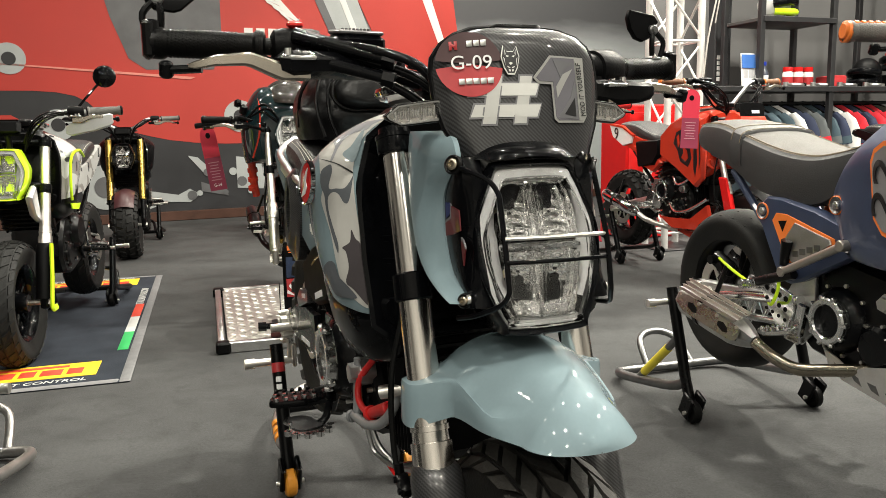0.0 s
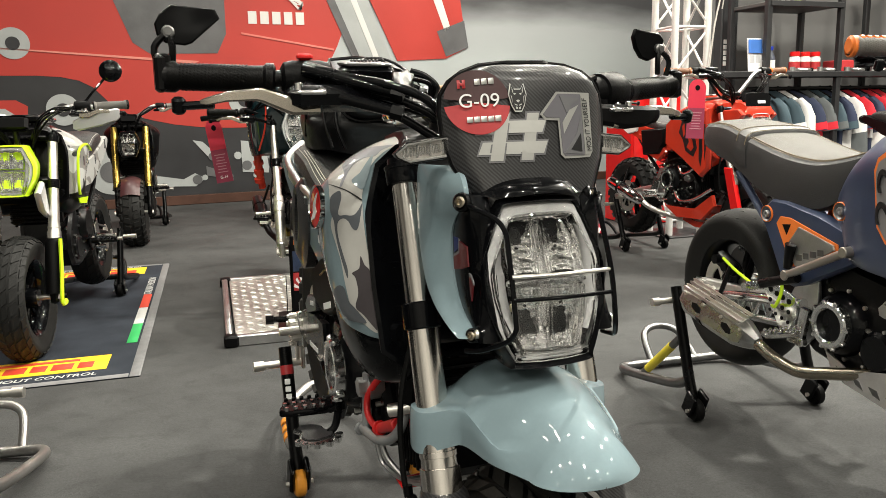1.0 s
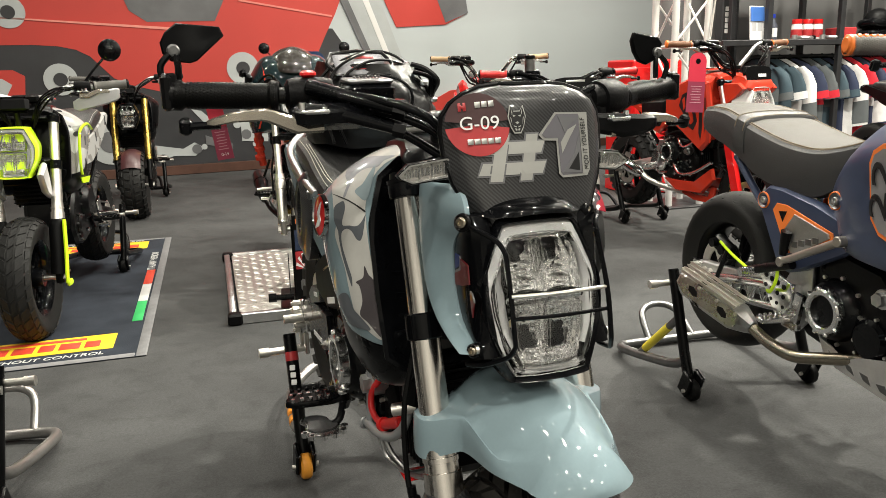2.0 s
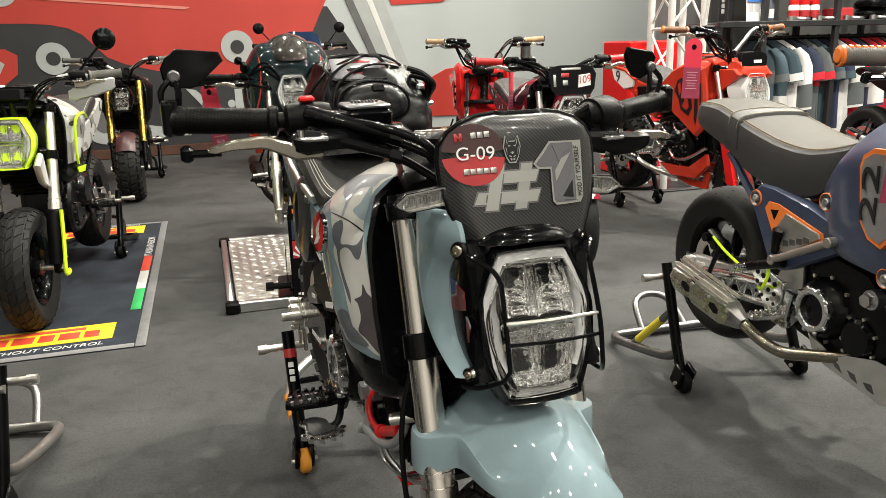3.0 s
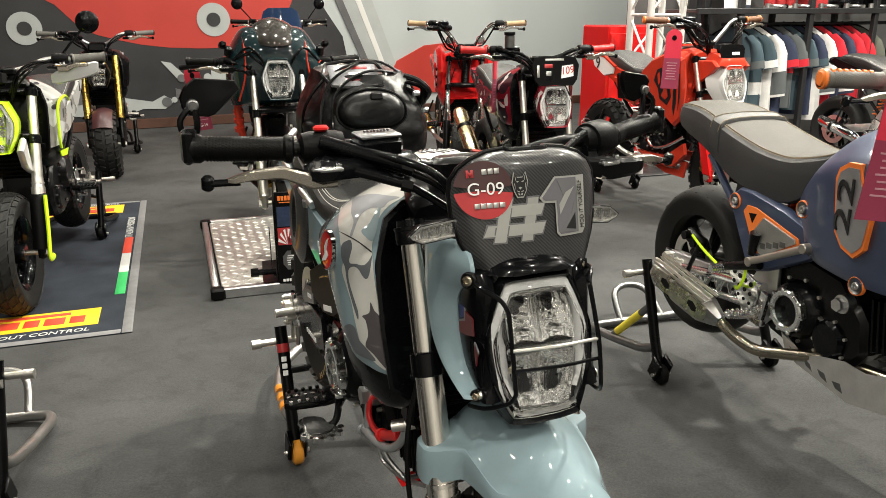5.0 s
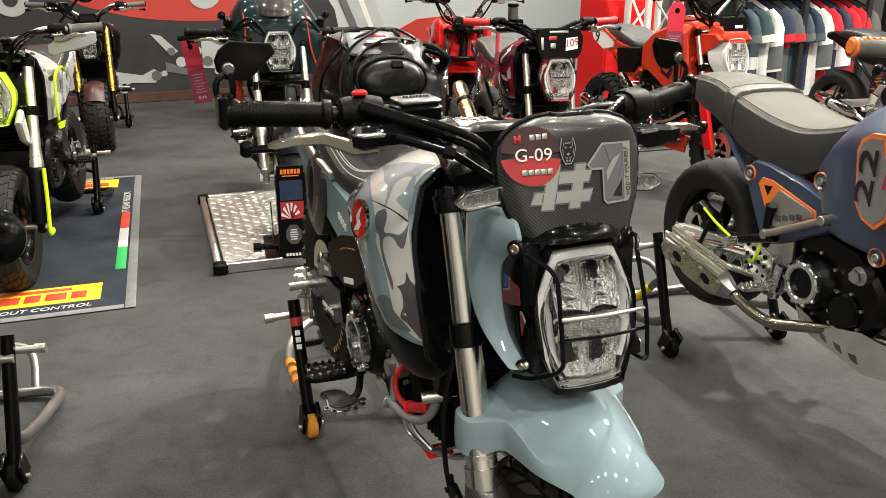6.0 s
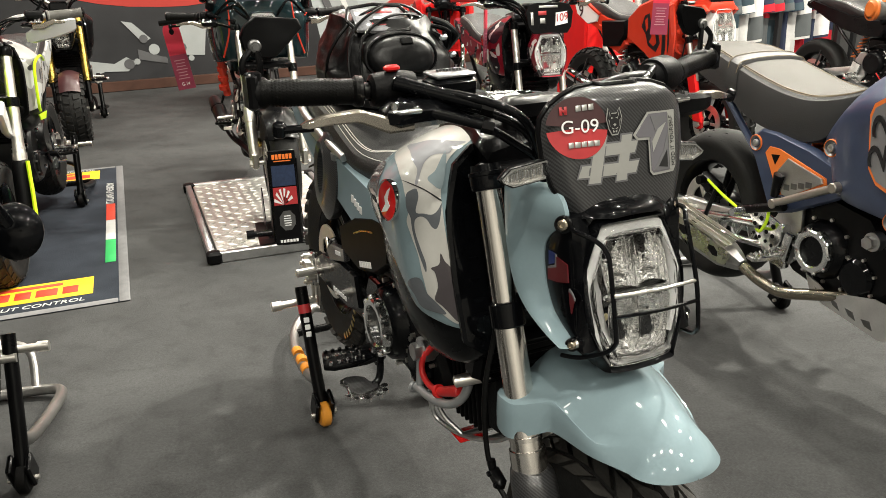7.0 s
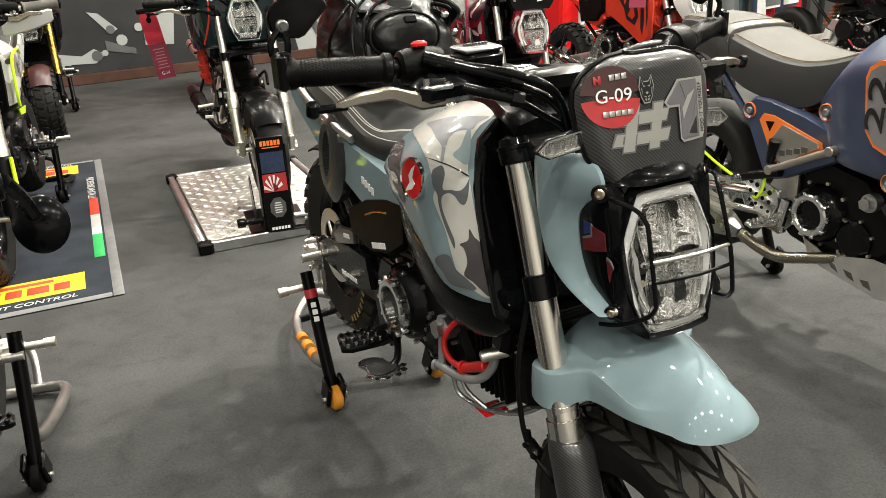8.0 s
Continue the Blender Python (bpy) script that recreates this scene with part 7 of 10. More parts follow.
    def flat(poly, lift, m_, nm):
        s = Shape()
        pts = []
        for i in range(len(poly)):
            a, b = poly[i], poly[(i + 1) % len(poly)]
            pts += [(a[0] + (b[0] - a[0]) * f / 3, a[1] + (b[1] - a[1]) * f / 3) for f in range(3)]
        vs = [plate_pose(y + 0.003, z, 0, lift).translation for y, z in pts] + [plate_pose(y + 0.003, z, 0, lift - 0.0005).translation for y, z in pts]
        L = len(pts)
        s.add(vs, [tuple(range(L)), tuple(range(2 * L - 1, L - 1, -1))] + [(i, (i + 1) % L, L + (i + 1) % L, L + i) for i in range(L)])
        part(nm, s, m_, p)
    flat([(0.012, 0.936), (0.036, 0.962), (0.0845, 0.960), (0.083, 0.890), (0.078, 0.883), (0.041, 0.883), (0.036, 0.888), (0.0355, 0.928), (0.018, 0.929)], 0.0030, SILVER_FILM, "figure_border")
    flat([(0.016, 0.936), (0.0375, 0.9595), (0.070, 0.9585), (0.070, 0.886), (0.042, 0.886), (0.0385, 0.890), (0.038, 0.931), (0.020, 0.932)], 0.0036, LILAC_FILM, "figure_one")
    flat([(0.041, 0.889), (0.069, 0.887), (0.069, 0.935), (0.060, 0.912), (0.052, 0.902)], 0.0041, GREY_FILM, "figure_shade")
    flat([(0.0395, 0.957), (0.069, 0.953), (0.055, 0.946), (0.048, 0.936)], 0.0041, GREY_FILM, "figure_shade")
    flat([(0.050, 0.893), (0.066, 0.890), (0.066, 0.912)], 0.0045, BLACK_FILM, "figure_shard")
    flat([(0.041, 0.925), (0.052, 0.940), (0.066, 0.946), (0.054, 0.930), (0.042, 0.912)], 0.0041, SILVER_FILM, "figure_glint")
    flat([(0.071, 0.957), (0.0825, 0.9565), (0.0815, 0.891), (0.077, 0.886), (0.071, 0.886)], 0.0036, SILVER_FILM, "word_strip")
    part("strip_words", text_shape("MOD IT YOURSELF", 0.0105, plate_pose(0.0793, 0.9215, 90, 0.0046), 0.0002, 0.1, 0.064), BLACK_FILM, p)
    s = Shape(PL)
    s.box((0.05, 0.13, 0.07), (1.075, 0, 0.90), 0.01)
    part("plate_bracket", s, BLACK_SATIN, p)


number_plate(main)


def side_wings(bike, m):
    """Painted panel on each side of the lamp, with a wide head and a narrow foot, and the black cheek inside it."""
    key = [(0.877, 1.006, 1.070), (0.872, 0.999, 1.095), (0.862, 0.996, 1.112), (0.848, 0.995, 1.120), (0.836, 0.995, 1.114), (0.824, 0.996, 1.101), (0.812, 0.998, 1.086), (0.797, 1.001, 1.076), (0.779, 1.006, 1.074), (0.750, 1.017, 1.079), (0.726, 1.033, 1.090), (0.708, 1.058, 1.106), (0.697, 1.085, 1.130), (0.689, 1.115, 1.148), (0.684, 1.146, 1.158)]
    for sd in (-1, 1):
        s = Shape(S0)
        rows = []
        for i in range(len(key) - 1):
            a, b, c, d = key[max(i - 1, 0)], key[i], key[i + 1], key[min(i + 2, len(key) - 1)]
            for q in range(4):
                f = q / 4
                rows.append([0.5 * (2 * b[n] + (c[n] - a[n]) * f + (2 * a[n] - 5 * b[n] + 4 * c[n] - d[n]) * f * f + (3 * b[n] - a[n] - 3 * c[n] + d[n]) * f ** 3) for n in range(3)])
        rows.append(key[-1])
        rings = []
        for z, xa, xb in rows:
            o, i_ = [], []
            for k in range(9):
                f = k / 8
                x = xa + (xb - xa) * f
                y = 0.108 - 0.021 * f ** 1.6 + 0.003 * math.sin(math.pi * f) - 0.006 * (1 - min(1, f / 0.12)) ** 2 - 0.10 * max(0, z - 0.855)
                y *= 1.0 if sd < 0 else 0.84
                o.append(Vector((x, sd * y, z)))
                i_.append(Vector((x, sd * (y - 0.006), z)))
            rings.append(o + list(reversed(i_)))
        s.loft(rings)
        part("side_wing", s, m, bike)
        # glossy black cheek between the wing and the lamp
        s = Shape(S0)
        rings = []
        for i in range(17):
            z = 0.846 - 0.166 * i / 16
            xb = steps(-z, [(-k[0], k[2]) for k in key]) - 0.006
            xl = steps(-z, ((-0.846, 1.128), (-0.82, 1.140), (-0.77, 1.148), (-0.72, 1.160), (-0.68, 1.170)))
            xl = max(xl, xb + 0.012)
            rings.append([Vector((x, sd * y, z)) for x, y in ((xb, 0.060), (xb, 0.083), (xb + 0.15 * (xl - xb), 0.0865), (xb + 0.5 * (xl - xb), 0.0875), (xb + 0.85 * (xl - xb), 0.0845), (xl, 0.076), (xl - 0.004, 0.060))])
        s.loft(rings)
        pn = part("lamp_side_panel", s, BLACK_GLOSS, bike)
        for nm, m_, q in (("red_decal", FLAG_RED, [(1.106, 0.790), (1.130, 0.787), (1.134, 0.764), (1.111, 0.757), (1.088, 0.753), (1.087, 0.768), (1.107, 0.776)]),
                          ("white_decal", GREY_FILM, [(1.103, 0.793), (1.106, 0.790), (1.107, 0.776), (1.087, 0.768), (1.087, 0.771), (1.103, 0.778)]),
                          ("blue_decal", FLAG_BLUE, [(1.088, 0.793), (1.102, 0.793), (1.102, 0.780), (1.089, 0.774)]),
                          ("red_decal", FLAG_RED, [(1.136, 0.753), (1.142, 0.752), (1.149, 0.745), (1.146, 0.739), (1.143, 0.725), (1.139, 0.737)]),
                          ("white_decal", GREY_FILM, [(1.136, 0.757), (1.142, 0.755), (1.149, 0.748), (1.149, 0.745), (1.142, 0.752), (1.136, 0.753)])):
            s = Shape(S0)
            s.prism(q, sd * 0.0872, sd * 0.0890, "xz")
            if sd < 0:
                part(nm, s, m_, pn)
        # bolts that hold the wing, in rubber bosses
        for bx, bz, rb in ((1.122, 0.838, 0.0135), (1.150, 0.686, 0.0105)):
            s = Shape(S0)
            by = 0.092 * (1.0 if sd < 0 else 0.84)
            s.lathe([(0, -0.010), (rb * 0.8, -0.008), (rb * 0.85, 0.003), (rb * 0.7, 0.005), (rb * 0.5, 0.0035), (0, 0.0035)], (bx, sd * (by - 0.002), bz), (0.7, sd * 0.8, 0.2), 24)
            boss = part("wing_boss", s, BLACK_SATIN, bike)
            s = Shape(S0)
            s.lathe([(rb * 0.50, 0.004), (rb * 0.50, 0.0075), (rb * 0.36, 0.0085), (rb * 0.26, 0.0085), (rb * 0.22, 0.0055), (0, 0.0055)], (bx, sd * (by - 0.002), bz), (0.7, sd * 0.8, 0.2), 16)
            part("wing_bolt", s, BRONZE_PIPE, boss)
    # smooth hood between the plate and the lamp
    s = Shape(S0)
    rings = []
    for x, h, z in ((1.020, 0.064, 0.866), (1.060, 0.076, 0.871), (1.095, 0.080, 0.870), (1.118, 0.080, 0.866), (1.134, 0.077, 0.860), (1.145, 0.072, 0.854), (1.150, 0.066, 0.849), (1.151, 0.060, 0.846)):
        ring = [Vector((x - 0.020 * (abs(u) ** 2.5), u * h, max(0.8435, z - 0.022 * abs(u) ** 3.0))) for u in [-1 + 2 * j / 16 for j in range(17)]]
        rings.append(ring + [Vector((x - 0.022, h * 0.9, 0.8432)), Vector((x - 0.022, -h * 0.9, 0.8432))])
    s.loft(rings)
    part("lamp_brow", s, BLACK_GLOSS, bike)


side_wings(main, GREYBLUE)


def emblem(bike):
    for sd in (-1, 1):
        c = Vector((0.815, sd * 0.2015, 0.806))
        s = Shape()
        s.lathe([(0, 0.0035), (0.026, 0.0032), (0.030, 0.002), (0.031, -0.004)], c, (0.10, sd, 0.10), 32)
        e = part("tank_emblem", s, RED_PAINT, bike, "round red emblem with a pale wing shape")
        s = Shape()
        s.lathe([(0.0295, 0.002), (0.031, 0.0042), (0.0325, 0.003), (0.0325, -0.003)], c, (0.10, sd, 0.10), 32)
        part("emblem_ring", s, CHROME, e)
        n_ = Vector((0.10, sd, 0.10)).normalized()
        xa = Vector((1, -0.10 * sd, 0)).normalized()
        za = n_.cross(xa) * (1 if sd < 0 else -1)
        za = za if za.z > 0 else -za
        s = Shape(Matrix(((xa.x, n_.x, za.x, c.x), (xa.y, n_.y, za.y, c.y), (xa.z, n_.z, za.z, c.z), (0, 0, 0, 1))))
        pts = [(0.010, 0.022), (0.002, 0.016), (-0.006, 0.004), (-0.002, -0.006), (-0.010, -0.016), (-0.014, -0.022), (0.004, -0.016), (0.012, -0.006), (0.004, 0.002), (0.006, 0.012)]
        s.prism(pts, 0.0030, 0.0044, "xz")
        part("wing_shape", s, WHITE_FILM, e)


emblem(main)


def camo_patches(bike):
    """Painted camouflage areas laid over the blue tank cover, alike on both sides."""
    cover = next(o for o in bike.children if o.name.startswith("tank_cover"))
    tree = BVHTree.FromPolygons([v.co for v in cover.data.vertices], [list(q.vertices) for q in cover.data.polygons])
    into = Vector((-0.6, 0.6, -0.53)).normalized()
    across = Vector((1, 1, 0)).normalized()
    up = into.cross(across)
    up = up if up.z > 0 else -up
    shapes = (
        ("pale_camo_patch", CAMO_PALE, 1, [(391, 411), (400, 446), (438, 474), (544, 461), (556, 430), (554, 397), (537, 378), (527, 353), (529, 311), (535, 287), (546, 233), (556, 195), (568, 148), (562, 135), (542, 142), (514, 163), (502, 194), (493, 226), (482, 249), (473, 271), (478, 287), (468, 311), (460, 328), (438, 357)]),
        ("lilac_camo_patch", CAMO_LILAC, 2, [(452, 406), (480, 406), (523, 399), (549, 395), (533, 386), (527, 374), (506, 374), (492, 364), (489, 345), (489, 324), (484, 324), (482, 346), (467, 364), (450, 386), (426, 410)]),
        ("blue_camo_patch", CAMO_SKY, 2, [(520, 380), (528, 355), (529, 318), (512, 324), (503, 333), (512, 344), (515, 355)]),
        ("slate_camo_patch", CAMO_SLATE, 2, [(472, 307), (480, 314), (489, 315), (494, 302), (491, 283), (505, 281), (519, 280), (528, 287), (533, 296), (532, 274), (527, 262), (519, 263), (510, 273), (500, 277), (489, 272), (489, 256), (499, 233), (508, 214), (508, 202), (501, 214), (489, 241), (483, 261), (481, 276), (474, 288)]),
        ("dark_camo_patch", CAMO_DARK, 3, [(533, 229), (541, 218), (551, 209), (560, 180), (566, 157), (564, 137), (538, 156), (523, 166), (529, 183), (524, 202), (517, 208), (531, 214)]),
        ("dark_camo_patch", CAMO_SLATE, 4, [(469, 188), (486, 195), (500, 191), (508, 175), (524, 163), (543, 147), (518, 149), (495, 156), (483, 172)]),
        ("dark_camo_patch", CAMO_DARK, 3, [(340, 400), (372, 395), (392, 370), (399, 285), (376, 305), (360, 330)]),
        ("cover_seam", BLACK_FILM, 4, [(458, 330), (478, 324), (503, 315), (530, 302), (529, 300), (503, 313), (478, 322)]))
    for name, material, layer, outline in shapes:
        edge = [Vector((q.x, q.y)) / 1000 for q in catmull([(u, v, 0) for u, v in outline], 4, True)]
        n = len(edge)
        lo = (min(q.x for q in edge), min(q.y for q in edge))
        hi = (max(q.x for q in edge), max(q.y for q in edge))
        grid = [Vector((lo[0] + 0.0035 * i, lo[1] + 0.0035 * j)) for i in range(int((hi[0] - lo[0]) / 0.0035) + 1) for j in range(int((hi[1] - lo[1]) / 0.0035) + 1)]
        flat, _, faces, _, _, _ = delaunay_2d_cdt(edge + grid, [(i, (i + 1) % n) for i in range(n)], [], 1, 1e-5)
        used = sorted({i for f in faces for i in f})
        slot = {i: n_ for n_, i in enumerate(used)}
        flat, faces = [flat[i] for i in used], [tuple(slot[i] for i in f) for f in faces]
        onto = []
        for q in flat:
            start = across * q.x + up * q.y - into * 1.2
            at, nor, _, _ = tree.ray_cast(start, into)
            near, nor2, _, _ = tree.find_nearest(start + into * 1.0) if at is None else (at, nor, 0, 0)
            nor2 = nor2 if nor2.dot(into) < 0 else -nor2
            onto.append(near + nor2 * (0.0005 + 0.0004 * layer))
        for sd in (-1, 1):
            s = Shape()
            s.add([Vector((q.x, -sd * q.y, q.z)) for q in onto], [tuple(f) if sd < 0 else tuple(reversed(f)) for f in faces])
            part(name, s, material, cover)


camo_patches(main)


def main_extras(bike):
    # carbon cover with an oval opening beside the seat
    s = Shape()
    n = 28
    ro, ri, bo, bi = [], [], [], []
    for k in range(n):
        a = 2 * math.pi * k / n
        o = Vector((0.235 + 0.070 * math.cos(a) + 0.02 * math.sin(a), 0, 0.700 + 0.105 * math.sin(a)))
        i = Vector((0.235 + 0.022 * math.cos(a) + 0.014 * math.sin(a), 0, 0.715 + 0.055 * math.sin(a)))
        ro.append(o + Vector((0, -0.126, 0)))
        ri.append(i + Vector((0, -0.140, 0)))
        bo.append(o + Vector((0, -0.104, 0)))
        bi.append(i + Vector((0, -0.110, 0)))
    mid = [(a * 0.45 + b * 0.55) + Vector((0, -0.008, 0)) for a, b in zip(ro, ri)]
    s.loft([bi, bo, ro, mid, ri, bi], caps=False)
    part("carbon_cover", s, CARBON_SIDE, bike, "carbon cover with an oval opening")
    # word bars on the side cover
    s = Shape()
    for k in range(4):
        s.box((0.012, 0.002, 0.016), (0.40 + 0.016 * k, -0.1225, 0.690 - 0.004 * k), 0.0005)
    part("cover_mark", s, WHITE_FILM, bike)
    s = Shape()
    for k in range(7):
        s.box((0.010, 0.003, 0.014), (0.665 + 0.0135 * k, -0.1525, 0.690 - 0.004 * k), 0.0005, (0, 8, 0))
    part("tank_mark", s, GOLD, bike)
    # black panels, arm cover and mudguard round the rear wheel
    s = Shape()
    s.prism([(0.29, 0.600), (0.40, 0.655), (0.52, 0.684), (0.60, 0.688), (0.595, 0.610), (0.52, 0.560), (0.41, 0.532), (0.30, 0.548)], -0.098, -0.124, "xz", 0.010)
    pn = part("black_side_panel", s, DEEP_BLACK, bike)
    for k in range(7):
        s = Shape()
        s.box((0.008, 0.002, 0.013), (0.430 + 0.0105 * k, -0.1242, 0.556 + 0.003 * k), 0.0004, (0, -14, 0))
        part("word_bar", s, WHITE_FILM, pn)
    s = Shape()
    s.tube([(0.40, -0.1235, 0.615), (0.46, -0.1245, 0.638), (0.515, -0.1235, 0.650)], 0.0022, 6, 3)
    part("gold_line", s, GOLD, pn)
    s = Shape()
    s.prism([(0.16, 0.500), (0.20, 0.530), (0.30, 0.545), (0.30, 0.515), (0.18, 0.480)], -0.104, -0.118, "xz", 0.004)
    gp = part("carbon_plate", s, CARBON_SIDE, bike)
    s = Shape()
    s.box((0.037, 0.002, 0.010), (0.255, -0.1185, 0.522), 0.0004, (0, -10, 0))
    part("word_bar", s, WHITE_FILM, gp)
    s = Shape()
    s.prism([(0.03, 0.435), (0.10, 0.470), (0.26, 0.500), (0.36, 0.500), (0.38, 0.430), (0.30, 0.400), (0.12, 0.395), (0.04, 0.400)], -0.100, -0.116, "xz", 0.006)
    cg = part("arm_cover", s, BLACK_GLOSS, bike)
    for k in range(6):
        s = Shape()
        s.box((0.012, 0.002, 0.011), (0.200 + 0.017 * k, -0.1165, 0.413 + 0.0012 * k), 0.0004, (0, -6, 0))
        part("word_bar", s, WHITE_FILM, cg)
    for k in range(9):
        a = radians(-62 + 7.0 * k)
        s = Shape()
        s.box((0.012, 0.002, 0.016), (0.200 * math.cos(a), -0.0665, 0.405 + 0.200 * math.sin(a)), 0.0004, (0, 90 - math.degrees(a), 0))
        part("tyre_word_bar", s, GOLD, bike)
    s = Shape()
    rings = []
    for i in range(9):
        a = radians(30 + 85 * i / 8)
        rings.append([Vector((0.280 * math.cos(a), y, 0.405 + (0.280 - 0.02 * (abs(y) / 0.07) ** 2) * math.sin(a) + dz)) for y, dz in ((-0.07, 0), (-0.045, 0), (0, 0), (0.045, 0), (0.07, 0), (0.07, -0.005), (0, -0.005), (-0.07, -0.005))])
    s.loft(rings)
    part("rear_fender", s, BLACK_MATT, bike)
    # axle block with its adjusting bolts
    s = Shape()
    s.box((0.070, 0.016, 0.050), (-0.010, -0.108, 0.412), 0.005, (0, -18, 0))
    s.box((0.030, 0.020, 0.050), (-0.004, -0.112, 0.372), 0.005)
    ab = part("axle_block", s, MACHINED, bike)
    for x, z, r0 in ((-0.036, 0.402, 0.010), (-0.020, 0.425, 0.008), (-0.008, 0.382, 0.013), (0.014, 0.376, 0.010), (-0.010, 0.356, 0.009)):
        s = Shape()
        s.cyl((x, -0.108, z), (x, -0.132, z), r0, seg=8, bevel=0.001)
        s.cyl((x, -0.130, z), (x, -0.137, z), r0 * 0.6, seg=6)
        part("adjuster_bolt", s, STEEL, ab)
    s = Shape()
    s.tube([(0.004, -0.118, 0.362), (0.004, -0.118, 0.315)], 0.007, 8, 0, flat=0.5)
    part("stand_hook", s, STEEL, ab)
    # gear and brake pedals
    s = Shape()
    s.tube([(0.470, -0.110, 0.400), (0.515, -0.122, 0.372), (0.540, -0.135, 0.345), (0.545, -0.150, 0.334)], 0.0075, 8, 5, flat=0.6)
    pe = part("foot_pedal", s, BLACK_GLOSS, bike)
    s = Shape()
    o = [(0.490, -0.192), (0.496, -0.206), (0.510, -0.212), (0.526, -0.204), (0.545, -0.206), (0.566, -0.210), (0.582, -0.200), (0.588, -0.182), (0.586, -0.160), (0.577, -0.142), (0.560, -0.134), (0.545, -0.142), (0.528, -0.152), (0.508, -0.156), (0.494, -0.172)]
    s.prism(o, 0.329, 0.335, "xy", 0.0015)
    for k in range(6):
        a = -1.35 + 2.9 * k / 5
        s.cyl((0.560 + 0.032 * math.cos(a), -0.172 + 0.040 * math.sin(a), 0.328), (0.560 + 0.032 * math.cos(a), -0.172 + 0.040 * math.sin(a), 0.337), 0.0075, seg=12)
    pp = part("pedal_plate", s, MACHINED, pe)
    for k in range(6):
        a = -1.35 + 2.9 * k / 5
        s = Shape()
        s.cyl((0.561 + 0.032 * math.cos(a), -0.172 + 0.040 * math.sin(a), 0.3365), (0.561 + 0.032 * math.cos(a), -0.172 + 0.040 * math.sin(a), 0.3376), 0.0038, seg=10)
        part("tooth_hole", s, BLACK_MATT, pp)
    s = Shape()
    s.prism([(0.538 + (x - 0.538) * 0.80 - 0.004, -0.176 + (y + 0.176) * 0.80) for x, y in o], 0.3355, 0.3380, "xy", 0.001)
    part("pedal_pad", s, CARBON_SIDE, pe)
    # folding footrest with bolted cleats
    s = Shape()
    s.prism([(0.448, -0.130), (0.486, -0.118), (0.492, -0.140), (0.486, -0.215), (0.474, -0.232), (0.456, -0.228), (0.446, -0.190)], 0.352, 0.366, "xy", 0.003)
    fr = part("footrest_body", s, BLACK_GLOSS, bike)
    for k in range(5):
        for j in (-1, 1):
            s = Shape()
            s.cyl((0.468 + 0.012 * j, -0.146 - 0.018 * k, 0.365), (0.468 + 0.012 * j, -0.146 - 0.018 * k, 0.372), 0.0042, seg=8)
            part("cleat", s, MACHINED, fr)
    s = Shape()
    s.box((0.034, 0.030, 0.030), (0.470, -0.112, 0.362), 0.006)
    s.cyl((0.487, -0.112, 0.362), (0.491, -0.112, 0.362), 0.008, seg=12)
    part("footrest_mount", s, BLACK_SATIN, fr)
    # engine guard tube with red hose
    s = Shape()
    for sd in (-1, 1):
        s = Shape()
        s.tube([(0.69, sd * 0.116, 0.396), (0.76, sd * 0.113, 0.405), (0.815, sd * 0.106, 0.422), (0.845, sd * 0.095, 0.448), (0.852, sd * 0.086, 0.478), (0.850, sd * 0.080, 0.505)], 0.0082, 12, 5)
        s.tube([(0.700, sd * 0.112, 0.400), (0.702, sd * 0.108, 0.50)], 0.0075, 10, 0)
        s.cyl((0.69, sd * 0.118, 0.394), (0.684, sd * 0.121, 0.393), 0.011, seg=14)
        gt = part("engine_guard", s, GUARD_GREY, bike)
    s = Shape()
    s.cyl((0.852, -0.112, 0.487), (0.852, 0.112, 0.487), 0.0105, seg=16, bevel=0.001)
    s.cyl((0.880, -0.06, 0.500), (0.852, -0.112, 0.487), 0.0105, seg=14)
    part("cross_tube", s, STEEL, gt)
    s = Shape()
    s.tube([(0.745, -0.085, 0.515), (0.716, -0.108, 0.470), (0.718, -0.114, 0.440), (0.745, -0.112, 0.425), (0.79, -0.106, 0.432), (0.835, -0.095, 0.455)], 0.0058, 10, 6)
    s.cyl((0.775, -0.108, 0.427), (0.835, -0.094, 0.455), 0.0090, 0.0105, seg=14, bevel=0.002)
    s.cyl((0.772, -0.109, 0.426), (0.779, -0.107, 0.429), 0.0125, seg=14)
    part("ignition_lead", s, RED_HOSE, bike)
    # skid frame below the engine
    for sd in (-1, 1):
        s = Shape()
        s.tube([(0.715, sd * 0.100, 0.395), (0.716, sd * 0.096, 0.362), (0.728, sd * 0.088, 0.336), (0.790, sd * 0.070, 0.334), (0.86, sd * 0.045, 0.356), (0.90, sd * 0.030, 0.385)], 0.0048, 8, 4)
        s.tube([(0.745, sd * 0.100, 0.397), (0.756, sd * 0.090, 0.362), (0.790, sd * 0.070, 0.337)], 0.0044, 8, 4)
        part("skid_tube", s, ALU, bike)
    s = Shape()
    s.tube([(0.790, -0.070, 0.333), (0.790, 0.070, 0.333)], 0.006, 8, 0)
    s.tube([(0.845, -0.052, 0.350), (0.845, 0.052, 0.350)], 0.006, 8, 0)
    part("skid_bar", s, ALU, bike)
    s = Shape()
    s.box((0.040, 0.050, 0.005), (0.782, -0.055, 0.327), 0.002)
    part("skid_pad", s, RED_PAINT, bike)
    # seat stitching: two lines that meet in a V towards the tank
    s = Shape()
